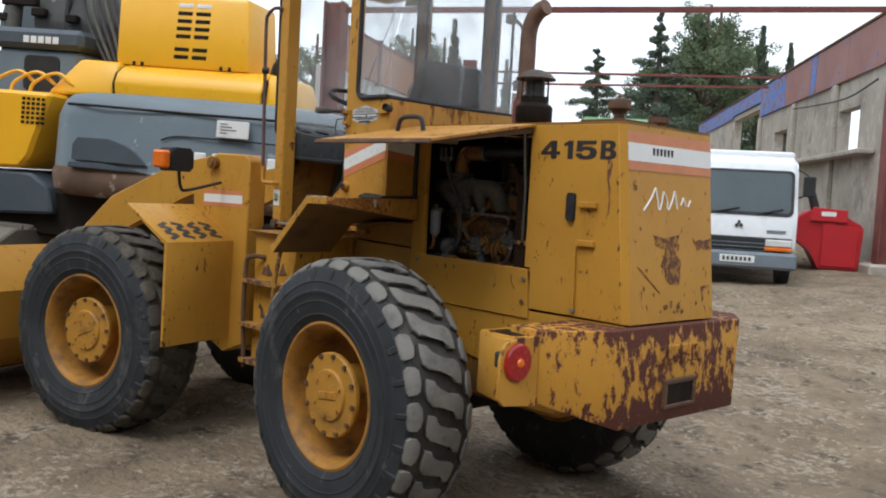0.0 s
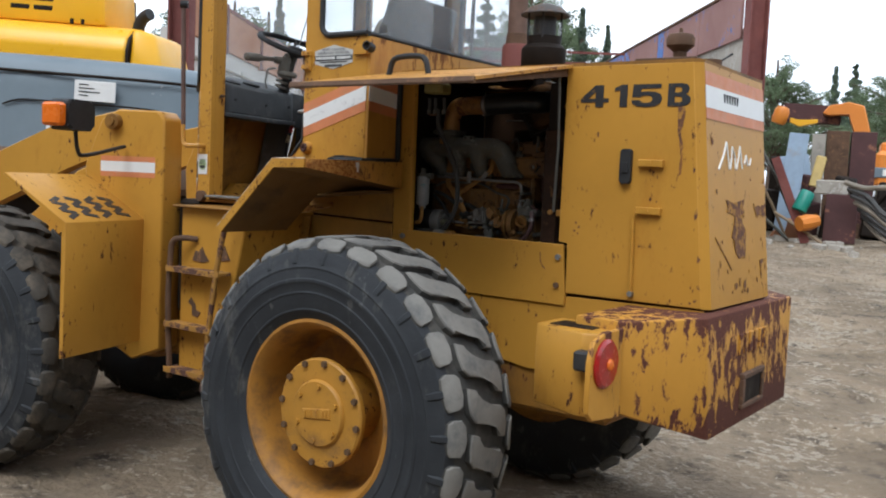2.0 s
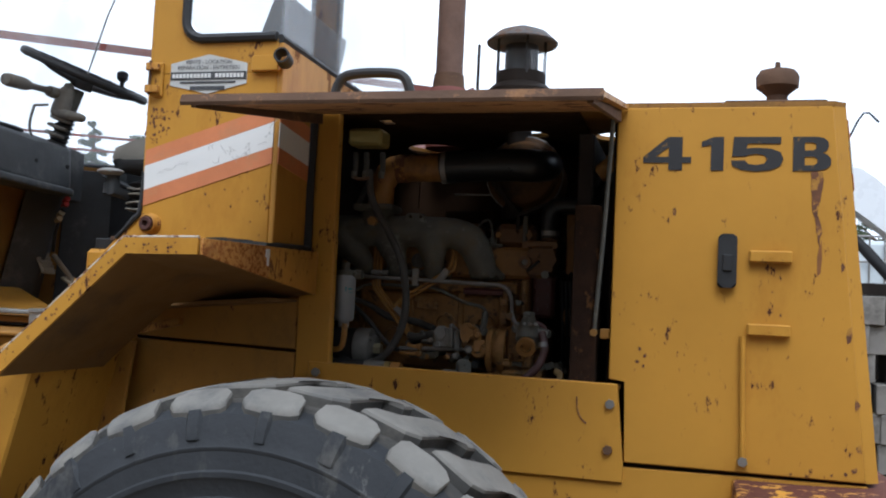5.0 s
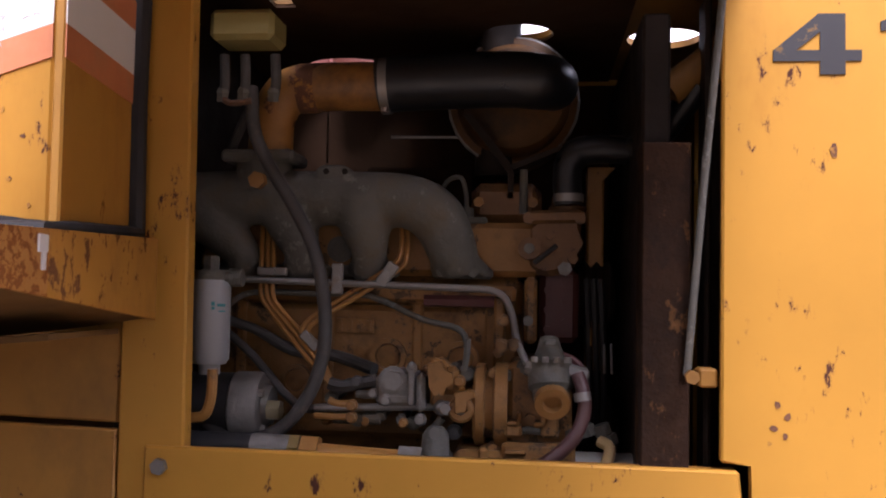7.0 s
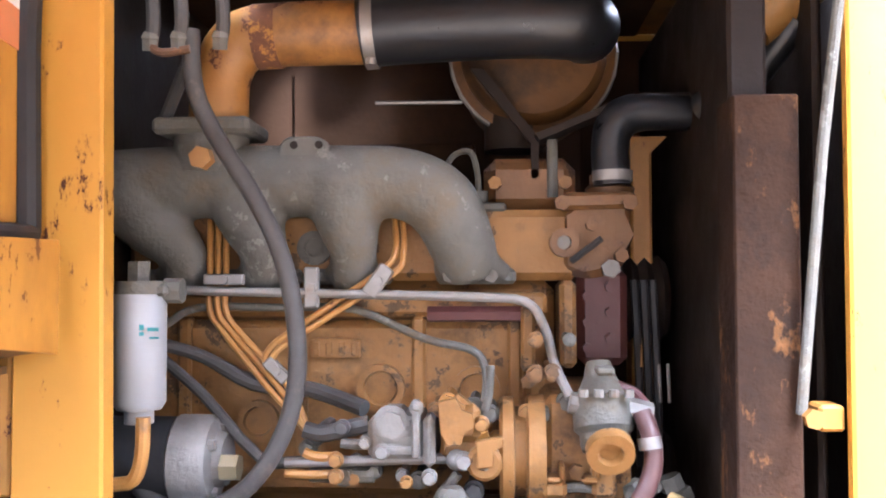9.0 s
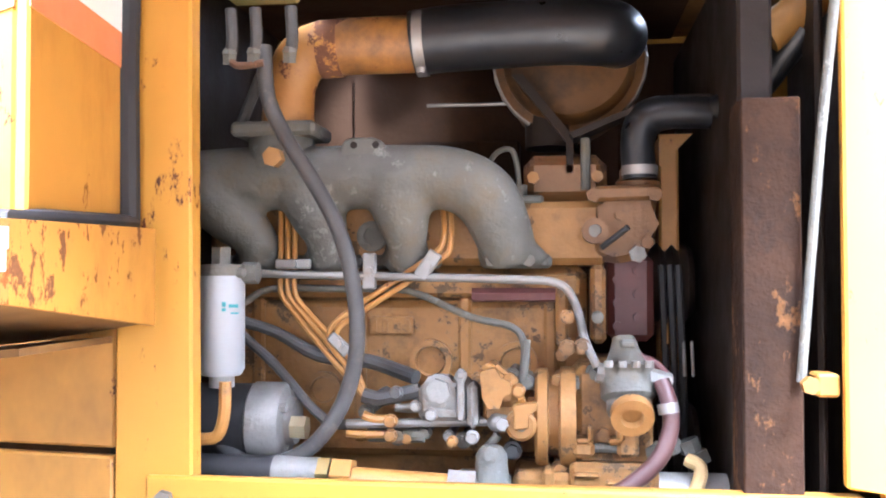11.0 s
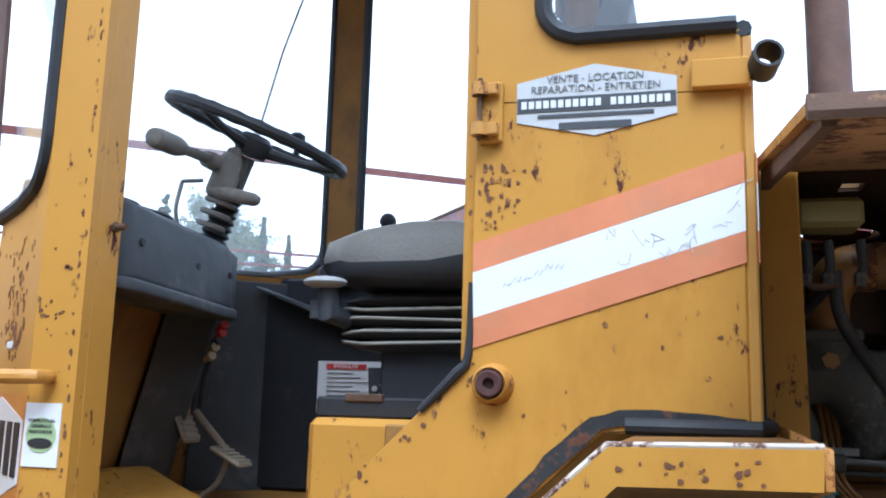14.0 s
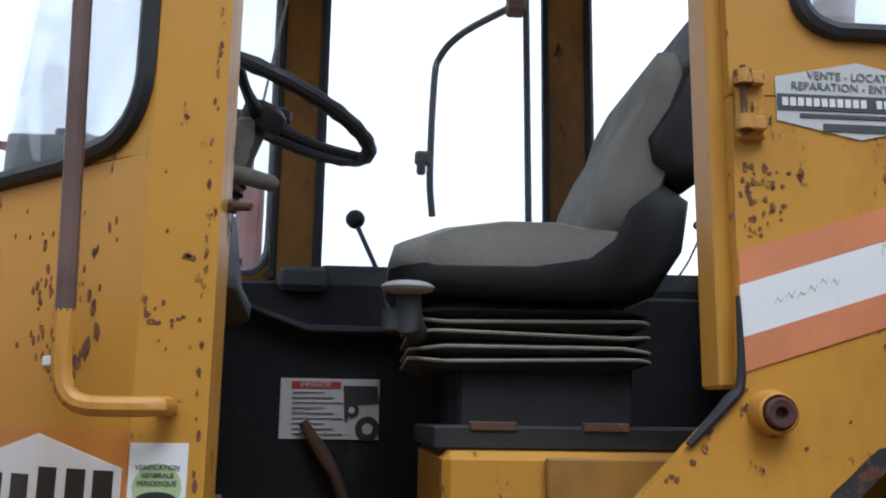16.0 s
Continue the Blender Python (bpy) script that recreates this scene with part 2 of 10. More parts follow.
def glass(name, tint=(0.93, 0.96, 0.95, 1), rough=0.02, haze=0.10):
    """Dusty window glass: clear glass under a thin film of dust."""
    m = bpy.data.materials.new(name)
    m.use_nodes = True
    n, l = m.node_tree.nodes, m.node_tree.links
    n.remove(n["Principled BSDF"])
    clear, gloss, dust = n.new("ShaderNodeBsdfTransparent"), n.new("ShaderNodeBsdfGlossy"), n.new("ShaderNodeBsdfDiffuse")
    clear.inputs[0].default_value, gloss.inputs["Roughness"].default_value = tint, rough
    dust.inputs[0].default_value = (0.72, 0.75, 0.78, 1)
    look_w, a, b = n.new("ShaderNodeLayerWeight"), n.new("ShaderNodeMixShader"), n.new("ShaderNodeMixShader")
    steep, gain = n.new("ShaderNodeMath"), n.new("ShaderNodeMath")
    steep.operation, steep.inputs[1].default_value = "POWER", 4.0
    gain.operation, gain.inputs[1].default_value, gain.inputs[2].default_value = "MULTIPLY_ADD", 0.5, 0.03
    l.new(look_w.outputs["Facing"], steep.inputs[0])
    l.new(steep.outputs[0], gain.inputs[0])
    film, through_light = n.new("ShaderNodeMixShader"), n.new("ShaderNodeBsdfTranslucent")
    through_light.inputs[0].default_value = (0.86, 0.88, 0.90, 1)
    film.inputs[0].default_value = 0.6
    l.new(dust.outputs[0], film.inputs[1])
    l.new(through_light.outputs[0], film.inputs[2])
    tex, coord, ramp = n.new("ShaderNodeTexNoise"), n.new("ShaderNodeTexCoord"), n.new("ShaderNodeMapRange")
    tex.inputs["Scale"].default_value = 3.0
    ramp.inputs["From Min"].default_value, ramp.inputs["From Max"].default_value = 0.3, 0.75
    ramp.inputs["To Min"].default_value, ramp.inputs["To Max"].default_value = haze * 0.4, haze * 1.7
    l.new(coord.outputs["Object"], tex.inputs["Vector"])
    l.new(tex.outputs["Fac"], ramp.inputs["Value"])
    l.new(ramp.outputs[0], a.inputs[0])
    l.new(clear.outputs[0], a.inputs[1])
    l.new(film.outputs[0], a.inputs[2])
    l.new(gain.outputs[0], b.inputs[0])
    l.new(a.outputs[0], b.inputs[1])
    l.new(gloss.outputs[0], b.inputs[2])
    l.new(b.outputs[0], n["Material Output"].inputs[0])
    return m


M_CLEAR = glass("clean_cab_glass", (0.99, 0.99, 0.99, 1), haze=0.015)
M_GLASS = glass("dusty_cab_glass", (0.98, 0.99, 0.99, 1), haze=0.13)

# ---- tools for shapes ----
AT = {}             # the places of the objects that hold parts
TURNED = [None]     # a turn that is applied to all that is built while it is set


def empty(name, at, label, category, group="", kind=""):
    ob = new(name)
    ob.location, ob.empty_display_size = at, 0.1
    AT[ob.name] = Vector(at)
    return tagged(ob, label, category, group, kind)


def part(name, bm, material, parent=None, label="", smooth=35):
    """Links a bmesh, built in world metres, as one mesh object, under a thing or a part where one is given."""
    if TURNED[0] is not None:
        bmesh.ops.transform(bm, matrix=TURNED[0], verts=bm.verts)
    bmesh.ops.recalc_face_normals(bm, faces=bm.faces)
    me = bpy.data.meshes.new(name)
    origin = Vector((0, 0, 0))
    if bm.verts:
        lo = [min(v.co[i] for v in bm.verts) for i in range(3)]
        hi = [max(v.co[i] for v in bm.verts) for i in range(3)]
        origin = Vector(((lo[0] + hi[0]) / 2, (lo[1] + hi[1]) / 2, lo[2]))
    if not parent:
        bmesh.ops.translate(bm, vec=-origin, verts=bm.verts)
    if smooth:
        for f in bm.faces:
            f.smooth = True
        for e in bm.edges:
            if len(e.link_faces) != 2 or e.calc_face_angle(0) > radians(smooth):
                e.smooth = False
    bm.to_mesh(me)
    bm.free()
    for m in material if isinstance(material, (list, tuple)) else [material]:
        me.materials.append(m)
    ob = new(name, me)
    if parent:
        ob.parent = parent
        ob.location = -AT.get(parent.name, Vector((0, 0, 0)))
    else:
        ob.location = origin
        AT[ob.name] = origin
    if label:
        ob["label"] = label
    return ob


def group_part(name, at, parent, label=""):
    """A part that only holds sub-parts."""
    ob = new(name)
    ob.parent = parent
    at = TURNED[0] @ Vector(at) if TURNED[0] is not None else Vector(at)
    ob.location = at - AT[parent.name]
    ob.empty_display_size = 0.1
    AT[ob.name] = at
    if label:
        ob["label"] = label
    return ob


def box(bm, x0, x1, y0, y1, z0, z1, bevel=0.0, m=None, seg=1):
    vs = [bm.verts.new((x, y, z)) for x in (x0, x1) for y in (y0, y1) for z in (z0, z1)]
    fs = [bm.faces.new([vs[i] for i in q]) for q in ((0, 1, 3, 2), (4, 6, 7, 5), (0, 4, 5, 1), (2, 3, 7, 6), (0, 2, 6, 4), (1, 5, 7, 3))]
    geo = vs
    if bevel:
        r = bmesh.ops.bevel(bm, geom=list({e for f in fs for e in f.edges}), offset=bevel, segments=seg, affect="EDGES", profile=0.5)
        geo = list({v for f in r["faces"] for v in f.verts} | {v for v in vs if v.is_valid})
    if m is not None:
        bmesh.ops.transform(bm, matrix=m, verts=geo)
    return geo


def prism(bm, pts, plane, a, b, bevel=0.0, holes=(), m=None):
    """A plate with the outline pts (and holes) in the plane xz, yz or xy, from a to b along the third axis."""
    def co(u, v, w):
        return {"xz": (u, w, v), "yz": (w, u, v), "xy": (u, v, w)}[plane]
    if not holes:
        low = [bm.verts.new(co(u, v, a)) for u, v in pts]
        top = [bm.verts.new(co(u, v, b)) for u, v in pts]
        n = len(pts)
        fs = [bm.faces.new(low[::-1]), bm.faces.new(top)]
        fs += [bm.faces.new((low[i], low[(i + 1) % n], top[(i + 1) % n], top[i])) for i in range(n)]
        geo = low + top
        if bevel:
            r = bmesh.ops.bevel(bm, geom=list({e for f in fs for e in f.edges}), offset=bevel, segments=1, affect="EDGES", profile=0.5)
            geo = list({v for f in r["faces"] for v in f.verts} | {v for v in geo if v.is_valid})
    else:
        geo = []
        caps = []
        for w in (a, b):
            es = []
            for loop in (pts, *holes):
                vs = [bm.verts.new(co(u, v, w)) for u, v in loop]
                geo += vs
                es += [bm.edges.new((vs[i], vs[(i + 1) % len(vs)])) for i in range(len(vs))]
            bmesh.ops.triangle_fill(bm, edges=es, use_beauty=True)
            caps.append(es)
        for e, f in zip(*caps):
            bm.faces.new((*e.verts, *reversed(f.verts)))
    if m is not None:
        bmesh.ops.transform(bm, matrix=m, verts=geo)
    return geo


def disc(u, v, r, n=24):
    return [(u + r * math.cos(i * math.tau / n), v + r * math.sin(i * math.tau / n)) for i in range(n)]


def rounded(u0, u1, v0, v1, r, n=5):
    out = []
    for cu, cv, s in ((u1 - r, v1 - r, 0), (u0 + r, v1 - r, 90), (u0 + r, v0 + r, 180), (u1 - r, v0 + r, 270)):
        out += [(cu + r * math.cos(radians(s + 90 * i / n)), cv + r * math.sin(radians(s + 90 * i / n))) for i in range(n + 1)]
    return out


def spline(pts, n=6):
    """A smooth line through the points (Catmull-Rom)."""
    p = [Vector(q) for q in pts]
    p = [p[0] * 2 - p[1]] + p + [p[-1] * 2 - p[-2]]
    out = []
    for i in range(1, len(p) - 2):
        for k in range(n):
            t = k / n
            out.append(0.5 * (2 * p[i] + (p[i + 1] - p[i - 1]) * t + (2 * p[i - 1] - 5 * p[i] + 4 * p[i + 1] - p[i + 2]) * t * t
                              + (3 * p[i] - p[i - 1] - 3 * p[i + 1] + p[i + 2]) * t ** 3))
    return out + [p[-2]]


def tube(bm, pts, r, n=10, smooth=0, caps=True):
    """A pipe along the points; r is one radius, or one for each point."""
    if smooth:
        k = len(pts)
        rs = r if isinstance(r, (list, tuple)) else [r] * k
        pts = spline(pts, smooth)
        r = [rs[min(i // smooth, k - 1)] + (rs[min(i // smooth + 1, k - 1)] - rs[min(i // smooth, k - 1)]) * (i % smooth) / smooth for i in range(len(pts))]
    pts = [Vector(p) for p in pts]
    rs = r if isinstance(r, (list, tuple)) else [r] * len(pts)
    rings, side = [], None
    for i, p in enumerate(pts):
        d = (pts[min(i + 1, len(pts) - 1)] - pts[max(i - 1, 0)]).normalized()
        if side is None:
            side = d.orthogonal().normalized()
        side = (side - d * side.dot(d)).normalized()
        up = d.cross(side)
        rings.append([bm.verts.new(p + rs[i] * (side * math.cos(k * math.tau / n) + up * math.sin(k * math.tau / n))) for k in range(n)])
    for a, b in zip(rings, rings[1:]):
        for k in range(n):
            bm.faces.new((a[k], a[(k + 1) % n], b[(k + 1) % n], b[k]))
    if caps:
        bm.faces.new(rings[0][::-1])
        bm.faces.new(rings[-1])


def lathe(bm, prof, n=32, m=None, closed=False):
    """Turns a profile of (radius, height) round z; m places it."""
    rings = [[bm.verts.new((r * math.cos(k * math.tau / n), r * math.sin(k * math.tau / n), h)) for k in range(n)] for r, h in prof]
    pairs = list(zip(rings, rings[1:])) + ([(rings[-1], rings[0])] if closed else [])
    for a, b in pairs:
        for k in range(n):
            bm.faces.new((a[k], a[(k + 1) % n], b[(k + 1) % n], b[k]))
    if not closed:
        for ring in (rings[0], rings[-1]):
            if prof[rings.index(ring)][0] > 1e-4:
                bm.faces.new(ring)
    vs = [v for ring in rings for v in ring]
    if m is not None:
        bmesh.ops.transform(bm, matrix=m, verts=vs)
    return vs


def bolt(bm, at, axis, r=0.012, h=0.012):
    """A hexagon head."""
    d = Vector(axis).normalized()
    tube(bm, [Vector(at), Vector(at) + d * h], r, 6)


def B():
    return bmesh.new()


def along(axis, at):
    """A pose whose z points along axis, at a place."""
    return Matrix.Translation(at) @ Vector(axis).to_track_quat("Z", "Y").to_matrix().to_4x4()


def words(name, text, size, m, material, parent, extrude=0.0004, stretch=1.0, bold=0.0):
    """Lettering in the built-in font; m maps its x (reading) and y (up)."""
    cu = bpy.data.curves.new(name, "FONT")
    cu.body, cu.size, cu.align_x, cu.align_y, cu.extrude, cu.offset = text, size, "CENTER", "CENTER", extrude, bold
    tmp = bpy.data.objects.new(name, cu)
    me = bpy.data.meshes.new_from_object(tmp)
    bpy.data.objects.remove(tmp)
    bm = B()
    bm.from_mesh(me)
    bpy.data.meshes.remove(me)
    bmesh.ops.transform(bm, matrix=m @ Matrix.Diagonal((stretch, 1, 1, 1)), verts=bm.verts)
    return part(name, bm, material, parent, smooth=0)


def facing(axis, at, lean=0.0):
    """Letters on a wall: read along x when axis is -y, along y when axis is +x. lean turns them in the wall."""
    r = {"-y": Euler((radians(90), 0, 0)), "+x": Euler((radians(90), 0, radians(90)))}[axis].to_matrix().to_4x4()
    return Matrix.Translation(at) @ r @ Matrix.Rotation(radians(lean), 4, "Z")

# ---- ground ----
def rise(x, y):
    """The yard climbs gently behind the loader."""
    d = max(0.0, (y - 1.8) * 0.80 - (x + 1.0) * 0.35 - 0.4)
    return 0.062 * d if d < 14 else 0.868 + 0.01 * (d - 14)


def ground_height(x, y):
    p = Vector((x, y, 0))
    return rise(x, y) + 0.06 * noise.noise(p * 0.45) + 0.035 * noise.noise(p * 1.7) + 0.022 * noise.noise(Vector((x * 2.4, y * 5.5, 0))) + 0.022 * noise.noise(p * 3.6) + 0.013 * noise.noise(p * 9)


def build_ground():
    bm = B()
    def steps(c):
        s = [0.0]
        d = 0.085
        while s[-1] < 900:
            if s[-1] > 7:
                d *= 1.22
            s.append(s[-1] + d)
        return [c - v for v in reversed(s[1:])] + [c + v for v in s]
    xs, ys = steps(-1.0), steps(1.0)
    grid = [[bm.verts.new((x, y, ground_height(x, y) if abs(x) < 60 and abs(y) < 60 else rise(min(max(x, -60), 60), min(y, 60)))) for x in xs] for y in ys]
    for a, b in zip(grid, grid[1:]):
        for i in range(len(xs) - 1):
            bm.faces.new((a[i], a[i + 1], b[i + 1], b[i]))
    # earth patches, their colour contrast raised to stand for shadows in ruts
    m = mat("trodden_earth", (0.205, 0.150, 0.094, 1), 0.95, var=0.5, scale=1.0, tint=(0.40, 0.31, 0.21, 1), dirt=(0.058, 0.042, 0.028, 1), dirt_at=0.495, dirt_scale=4.2, stretch=(1.0, 1.0, 1),
            chips=(0.40, 0.335, 0.25, 1), chip_at=0.585, chip_scale=15, cluster=0.4, bump=1.0, bscale=14, deep=0.06)
    return tagged(part("ground", bm, m), "trodden brown earth yard with gravel and tyre marks", "ground", kind="structure")


ground = build_ground()


def build_stones():
    """Loose gravel and rubble on the yard."""
    rnd = random.Random(4)
    vs, fs = [], []
    for _ in range(13000):
        x, y = rnd.uniform(-9, 7), rnd.uniform(-3, 17)
        if -5.6 < x < 0.3 and -1.6 < y < 2.4 and rnd.random() < 0.85:
            continue
        r = rnd.uniform(0.005, 0.018) * (1.7 if rnd.random() < 0.08 else 1)
        z = ground_height(x, y)
        k = len(vs)
        a = rnd.uniform(0, 6.3)
        for dx, dy, dz in ((1, 0, 0.1), (0, 1, 0.2), (-1, 0, 0), (0, -1, 0.15), (0.1, 0.1, 0.8), (0, 0, -0.5)):
            q = r * rnd.uniform(0.7, 1.3)
            vs.append((x + q * (dx * math.cos(a) - dy * math.sin(a)), y + q * (dx * math.sin(a) + dy * math.cos(a)), z + q * dz))
        for i in range(4):
            fs += [(k + i, k + (i + 1) % 4, k + 4), (k + (i + 1) % 4, k + i, k + 5)]
    me = bpy.data.meshes.new("gravel")
    me.from_pydata(vs, [], fs)
    me.materials.append(mat("pale_stone", (0.23, 0.185, 0.13, 1), 0.9, var=0.3, scale=7))
    return tagged(new("gravel", me), "loose pale gravel and rubble on the yard", "gravel", kind="stuff")


build_stones()

# ---- the wheel loader ----
MID = 0.345                    # its middle line
CAB_Y = -0.215                 # near side of the cab
# brown grime made darker still, so the engine bay reads as shaded
M_GRIME = mat("oily_brown_grime_shaded", (0.040, 0.021, 0.011, 1), 0.7, var=0.4, scale=5, dirt=(0.075, 0.034, 0.014, 1), dirt_at=0.55, dirt_scale=4, bump=0.2)
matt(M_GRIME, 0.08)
M_FLAPIN = mat("rust_stained_skin", (0.36, 0.20, 0.085, 1), 0.75, var=0.3, scale=3, chips=RUST, chip_at=0.55, chip_scale=8, cluster=0.3)
M_YELX = mat("loader_yellow_rust_edged", (0.47, 0.225, 0.03, 1), 0.5, var=0.14, scale=4, chips=(0.20, 0.08, 0.025, 1), chip_at=0.575, chip_scale=48, cluster=0.5, bump=0.1, bscale=40, dirt=(0.30, 0.13, 0.02, 1), dirt_at=0.5, dirt_scale=5, stretch=(1, 1, 0.5))
M_RAIL = mat("worn_yellow_rail", (0.34, 0.17, 0.03, 1), 0.6, var=0.2, scale=6, chips=(0.11, 0.05, 0.035, 1), chip_at=0.50, chip_scale=10, bump=0.2)
loader = empty("wheel_loader", (-1.6, MID, 0.0), "worn yellow articulated wheel loader with open engine door and rust spots", "wheel loader")


def plate(name, pts, plane, a, b, material=None, parent=None, bevel=0.003, holes=(), label=""):
    bm = B()
    prism(bm, pts, plane, a, b, bevel, holes)
    return part(name, bm, material or M_YEL, parent or loader, label)


def block(name, x0, x1, y0, y1, z0, z1, material=None, parent=None, bevel=0.004, label="", m=None):
    bm = B()
    box(bm, x0, x1, y0, y1, z0, z1, bevel, m)
    return part(name, bm, material or M_YEL, parent or loader, label)


def pipe(name, pts, r, material=None, parent=None, n=10, smooth=0, label=""):
    bm = B()
    tube(bm, pts, r, n, smooth)
    return part(name, bm, material or M_YEL, parent or loader, label)


M_BOLT = mat("dark_wheel_bolt", (0.10, 0.055, 0.025, 1), 0.7, var=0.3, scale=20)
M_GROOVE = mat("dusty_tread_groove", (0.045, 0.043, 0.039, 1), 0.9, var=0.3, scale=8, dirt=(0.10, 0.09, 0.075, 1), dirt_at=0.5, dirt_scale=6, bump=0.4, bscale=60)


def wheel(name, x, y, z, side, parent, turn=0.0, tread=None):
    """A wheel with a lugged earth-moving tyre on a dished rim; side is -1 where its dish looks towards -y."""
    w = group_part(name, (x, y, z), parent)
    place = Matrix.Translation((x, y, z)) @ Matrix.Rotation(radians(90 if side < 0 else -90), 4, "X") @ Matrix.Rotation(radians(turn), 4, "Z")
    R, W = 0.675, 0.225
    bm = B()
    prof = [(0.345, -0.17), (0.36, -0.19), (0.42, -0.215), (0.52, -0.224), (0.585, -0.214), (0.622, -0.198), (0.640, -0.165), (0.645, -0.10), (0.646, 0),
            (0.645, 0.10), (0.640, 0.165), (0.622, 0.198), (0.585, 0.214), (0.565, 0.2185), (0.562, 0.221), (0.557, 0.221), (0.554, 0.2195), (0.52, 0.224), (0.516, 0.228), (0.506, 0.228), (0.50, 0.224), (0.47, 0.2215), (0.467, 0.224), (0.462, 0.224), (0.459, 0.221), (0.42, 0.215), (0.405, 0.2105), (0.402, 0.213), (0.396, 0.212), (0.393, 0.207), (0.36, 0.19), (0.345, 0.17)]
    lathe(bm, prof, 72, closed=True)
    for f in bm.faces:
        if all(v.co.x ** 2 + v.co.y ** 2 > 0.63 ** 2 for v in f.verts):
            f.material_index = 2
    n_lug = 26
    wr = random.Random(3)
    for i in range(n_lug):
        # the blocks' feet run down the shoulder as low ribs
        t0 = (i + 0.64) * math.tau / n_lug
        w0 = 0.024 + 0.012 * wr.random()
        for sg in (1, -1):
            ring = []
            for rad, h in ((0.632, 0.196), (0.600, 0.211), (wr.uniform(0.566, 0.58), 0.2165)):
                ring.append([bm.verts.new((rad * math.cos(t0 + k * w0), rad * math.sin(t0 + k * w0), sg * (h + (0.004 if abs(k) < 0.7 else -0.004)))) for k in (-1, -0.6, 0.6, 1)])
            for ra, rb in zip(ring, ring[1:]):
                for k in range(3):
                    bm.faces.new((ra[k], ra[k + 1], rb[k + 1], rb[k]))
    def lug(bm, pts, a0):
        """A tread block: corners as (angle, width) on the tread."""
        low, top = [], []
        for ang, h in pts:
            r = R - 0.0016 * (abs(h) / 0.1) ** 3.6 - 0.55 * max(0.0, abs(h) - 0.165)
            t = a0 + ang
            for ring, rad in ((low, r - 0.05), (top, r)):
                hh = h * (1.0 if ring is top else 1.02)
                ring.append(bm.verts.new((rad * math.cos(t), rad * math.sin(t), hh)))
        k = len(pts)
        fs = [bm.faces.new(top)] + [bm.faces.new((low[i], low[(i + 1) % k], top[(i + 1) % k], top[i])) for i in range(k)]
        for f in fs:
            f.material_index = 1 if f is fs[0] else 2
        r = bmesh.ops.bevel(bm, geom=list(fs[0].edges), offset=0.009, segments=2, affect="EDGES", profile=0.5)
        for f in r["faces"]:
            f.material_index = 1
    s = math.tau / n_lug
    rnd = [(0.18, 0.196), (0.50, 0.200), (0.82, 0.195), (0.90, 0.180), (0.88, 0.154), (0.76, 0.136), (0.42, 0.132), (0.20, 0.142), (0.10, 0.162), (0.10, 0.188)]
    zig = [(0.66, 0.104), (0.58, 0.060), (0.30, 0.044), (0.20, -0.010), (0.12, -0.080), (-0.02, -0.106), (-0.32, -0.112), (-0.62, -0.104), (-0.56, -0.062), (-0.30, -0.046), (-0.20, 0.012), (-0.12, 0.080), (0.06, 0.106), (0.34, 0.112)]
    for i in range(n_lug):
        # a rounded block on each shoulder and a long stepped bar between them
        a0 = i * s
        lug(bm, [((u + 0.14 + wr.uniform(-0.02, 0.02)) * s, h) for u, h in rnd], a0)
        lug(bm, [((-u - 0.14 + wr.uniform(-0.02, 0.02)) * s, -h) for u, h in rnd], a0)
        lug(bm, [((u * 1.0 + wr.uniform(-0.02, 0.02)) * s, h) for u, h in zig], a0)
    bmesh.ops.transform(bm, matrix=place, verts=bm.verts)
    part("tyre", bm, [M_TYRE, tread or M_LUG, tread or M_GROOVE], w, "worn black lugged tyre, muddy on the tread" if tread else "worn black lugged tyre, pale on the tread", smooth=30)
    bm = B()
    lathe(bm, [(0.372, 0.172), (0.372, 0.190), (0.352, 0.196), (0.338, 0.185), (0.322, 0.150), (0.316, 0.10), (0.310, 0.02), (0.28, -0.03), (0.12, -0.04),
               (0.12, -0.05), (0.28, -0.05), (0.32, -0.05), (0.338, -0.15), (0.352, -0.19), (0.365, -0.18), (0.345, -0.10), (0.345, 0.12)], 48, place, closed=True)
    part("rim", bm, M_RIM, w)
    bm = B()
    lathe(bm, [(0.0, 0.172), (0.122, 0.172), (0.128, 0.166), (0.130, 0.158), (0.203, 0.158), (0.210, 0.151), (0.210, 0.132), (0.198, 0.122), (0.150, 0.112), (0.140, -0.045), (0.0, -0.045)], 40, place)
    box(bm, -0.07, 0.07, -0.02, 0.02, 0.168, 0.178, 0.003, place)
    for x0, y0, x1, y1 in ((-0.058, -0.012, -0.048, 0.012), (-0.03, -0.012, -0.02, 0.012), (0.0, -0.012, 0.01, 0.012), (0.03, -0.012, 0.04, 0.012), (0.05, -0.012, 0.058, 0.012)):
        box(bm, x0, x1, y0, y1, 0.176, 0.182, 0.0, place)
    part("hub", bm, M_HUB, w)
    for i in range(12):
        bm = B()
        a = (i + 0.5) * math.tau / 12
        tube(bm, [place @ Vector((0.194 * math.cos(a), 0.194 * math.sin(a), 0.145)), place @ Vector((0.194 * math.cos(a), 0.194 * math.sin(a), 0.170))], 0.013, 6)
        part("bolt", bm, M_BOLT, w)
    for i in range(6):
        bm = B()
        a = i * math.tau / 6 + 0.3
        tube(bm, [place @ Vector((0.105 * math.cos(a), 0.105 * math.sin(a), 0.165)), place @ Vector((0.105 * math.cos(a), 0.105 * math.sin(a), 0.182))], 0.010, 6)
        part("bolt", bm, M_HUB, w)
    return w


wheel("rear_wheel", -1.22, -0.512, 0.638, -1, loader, 8)
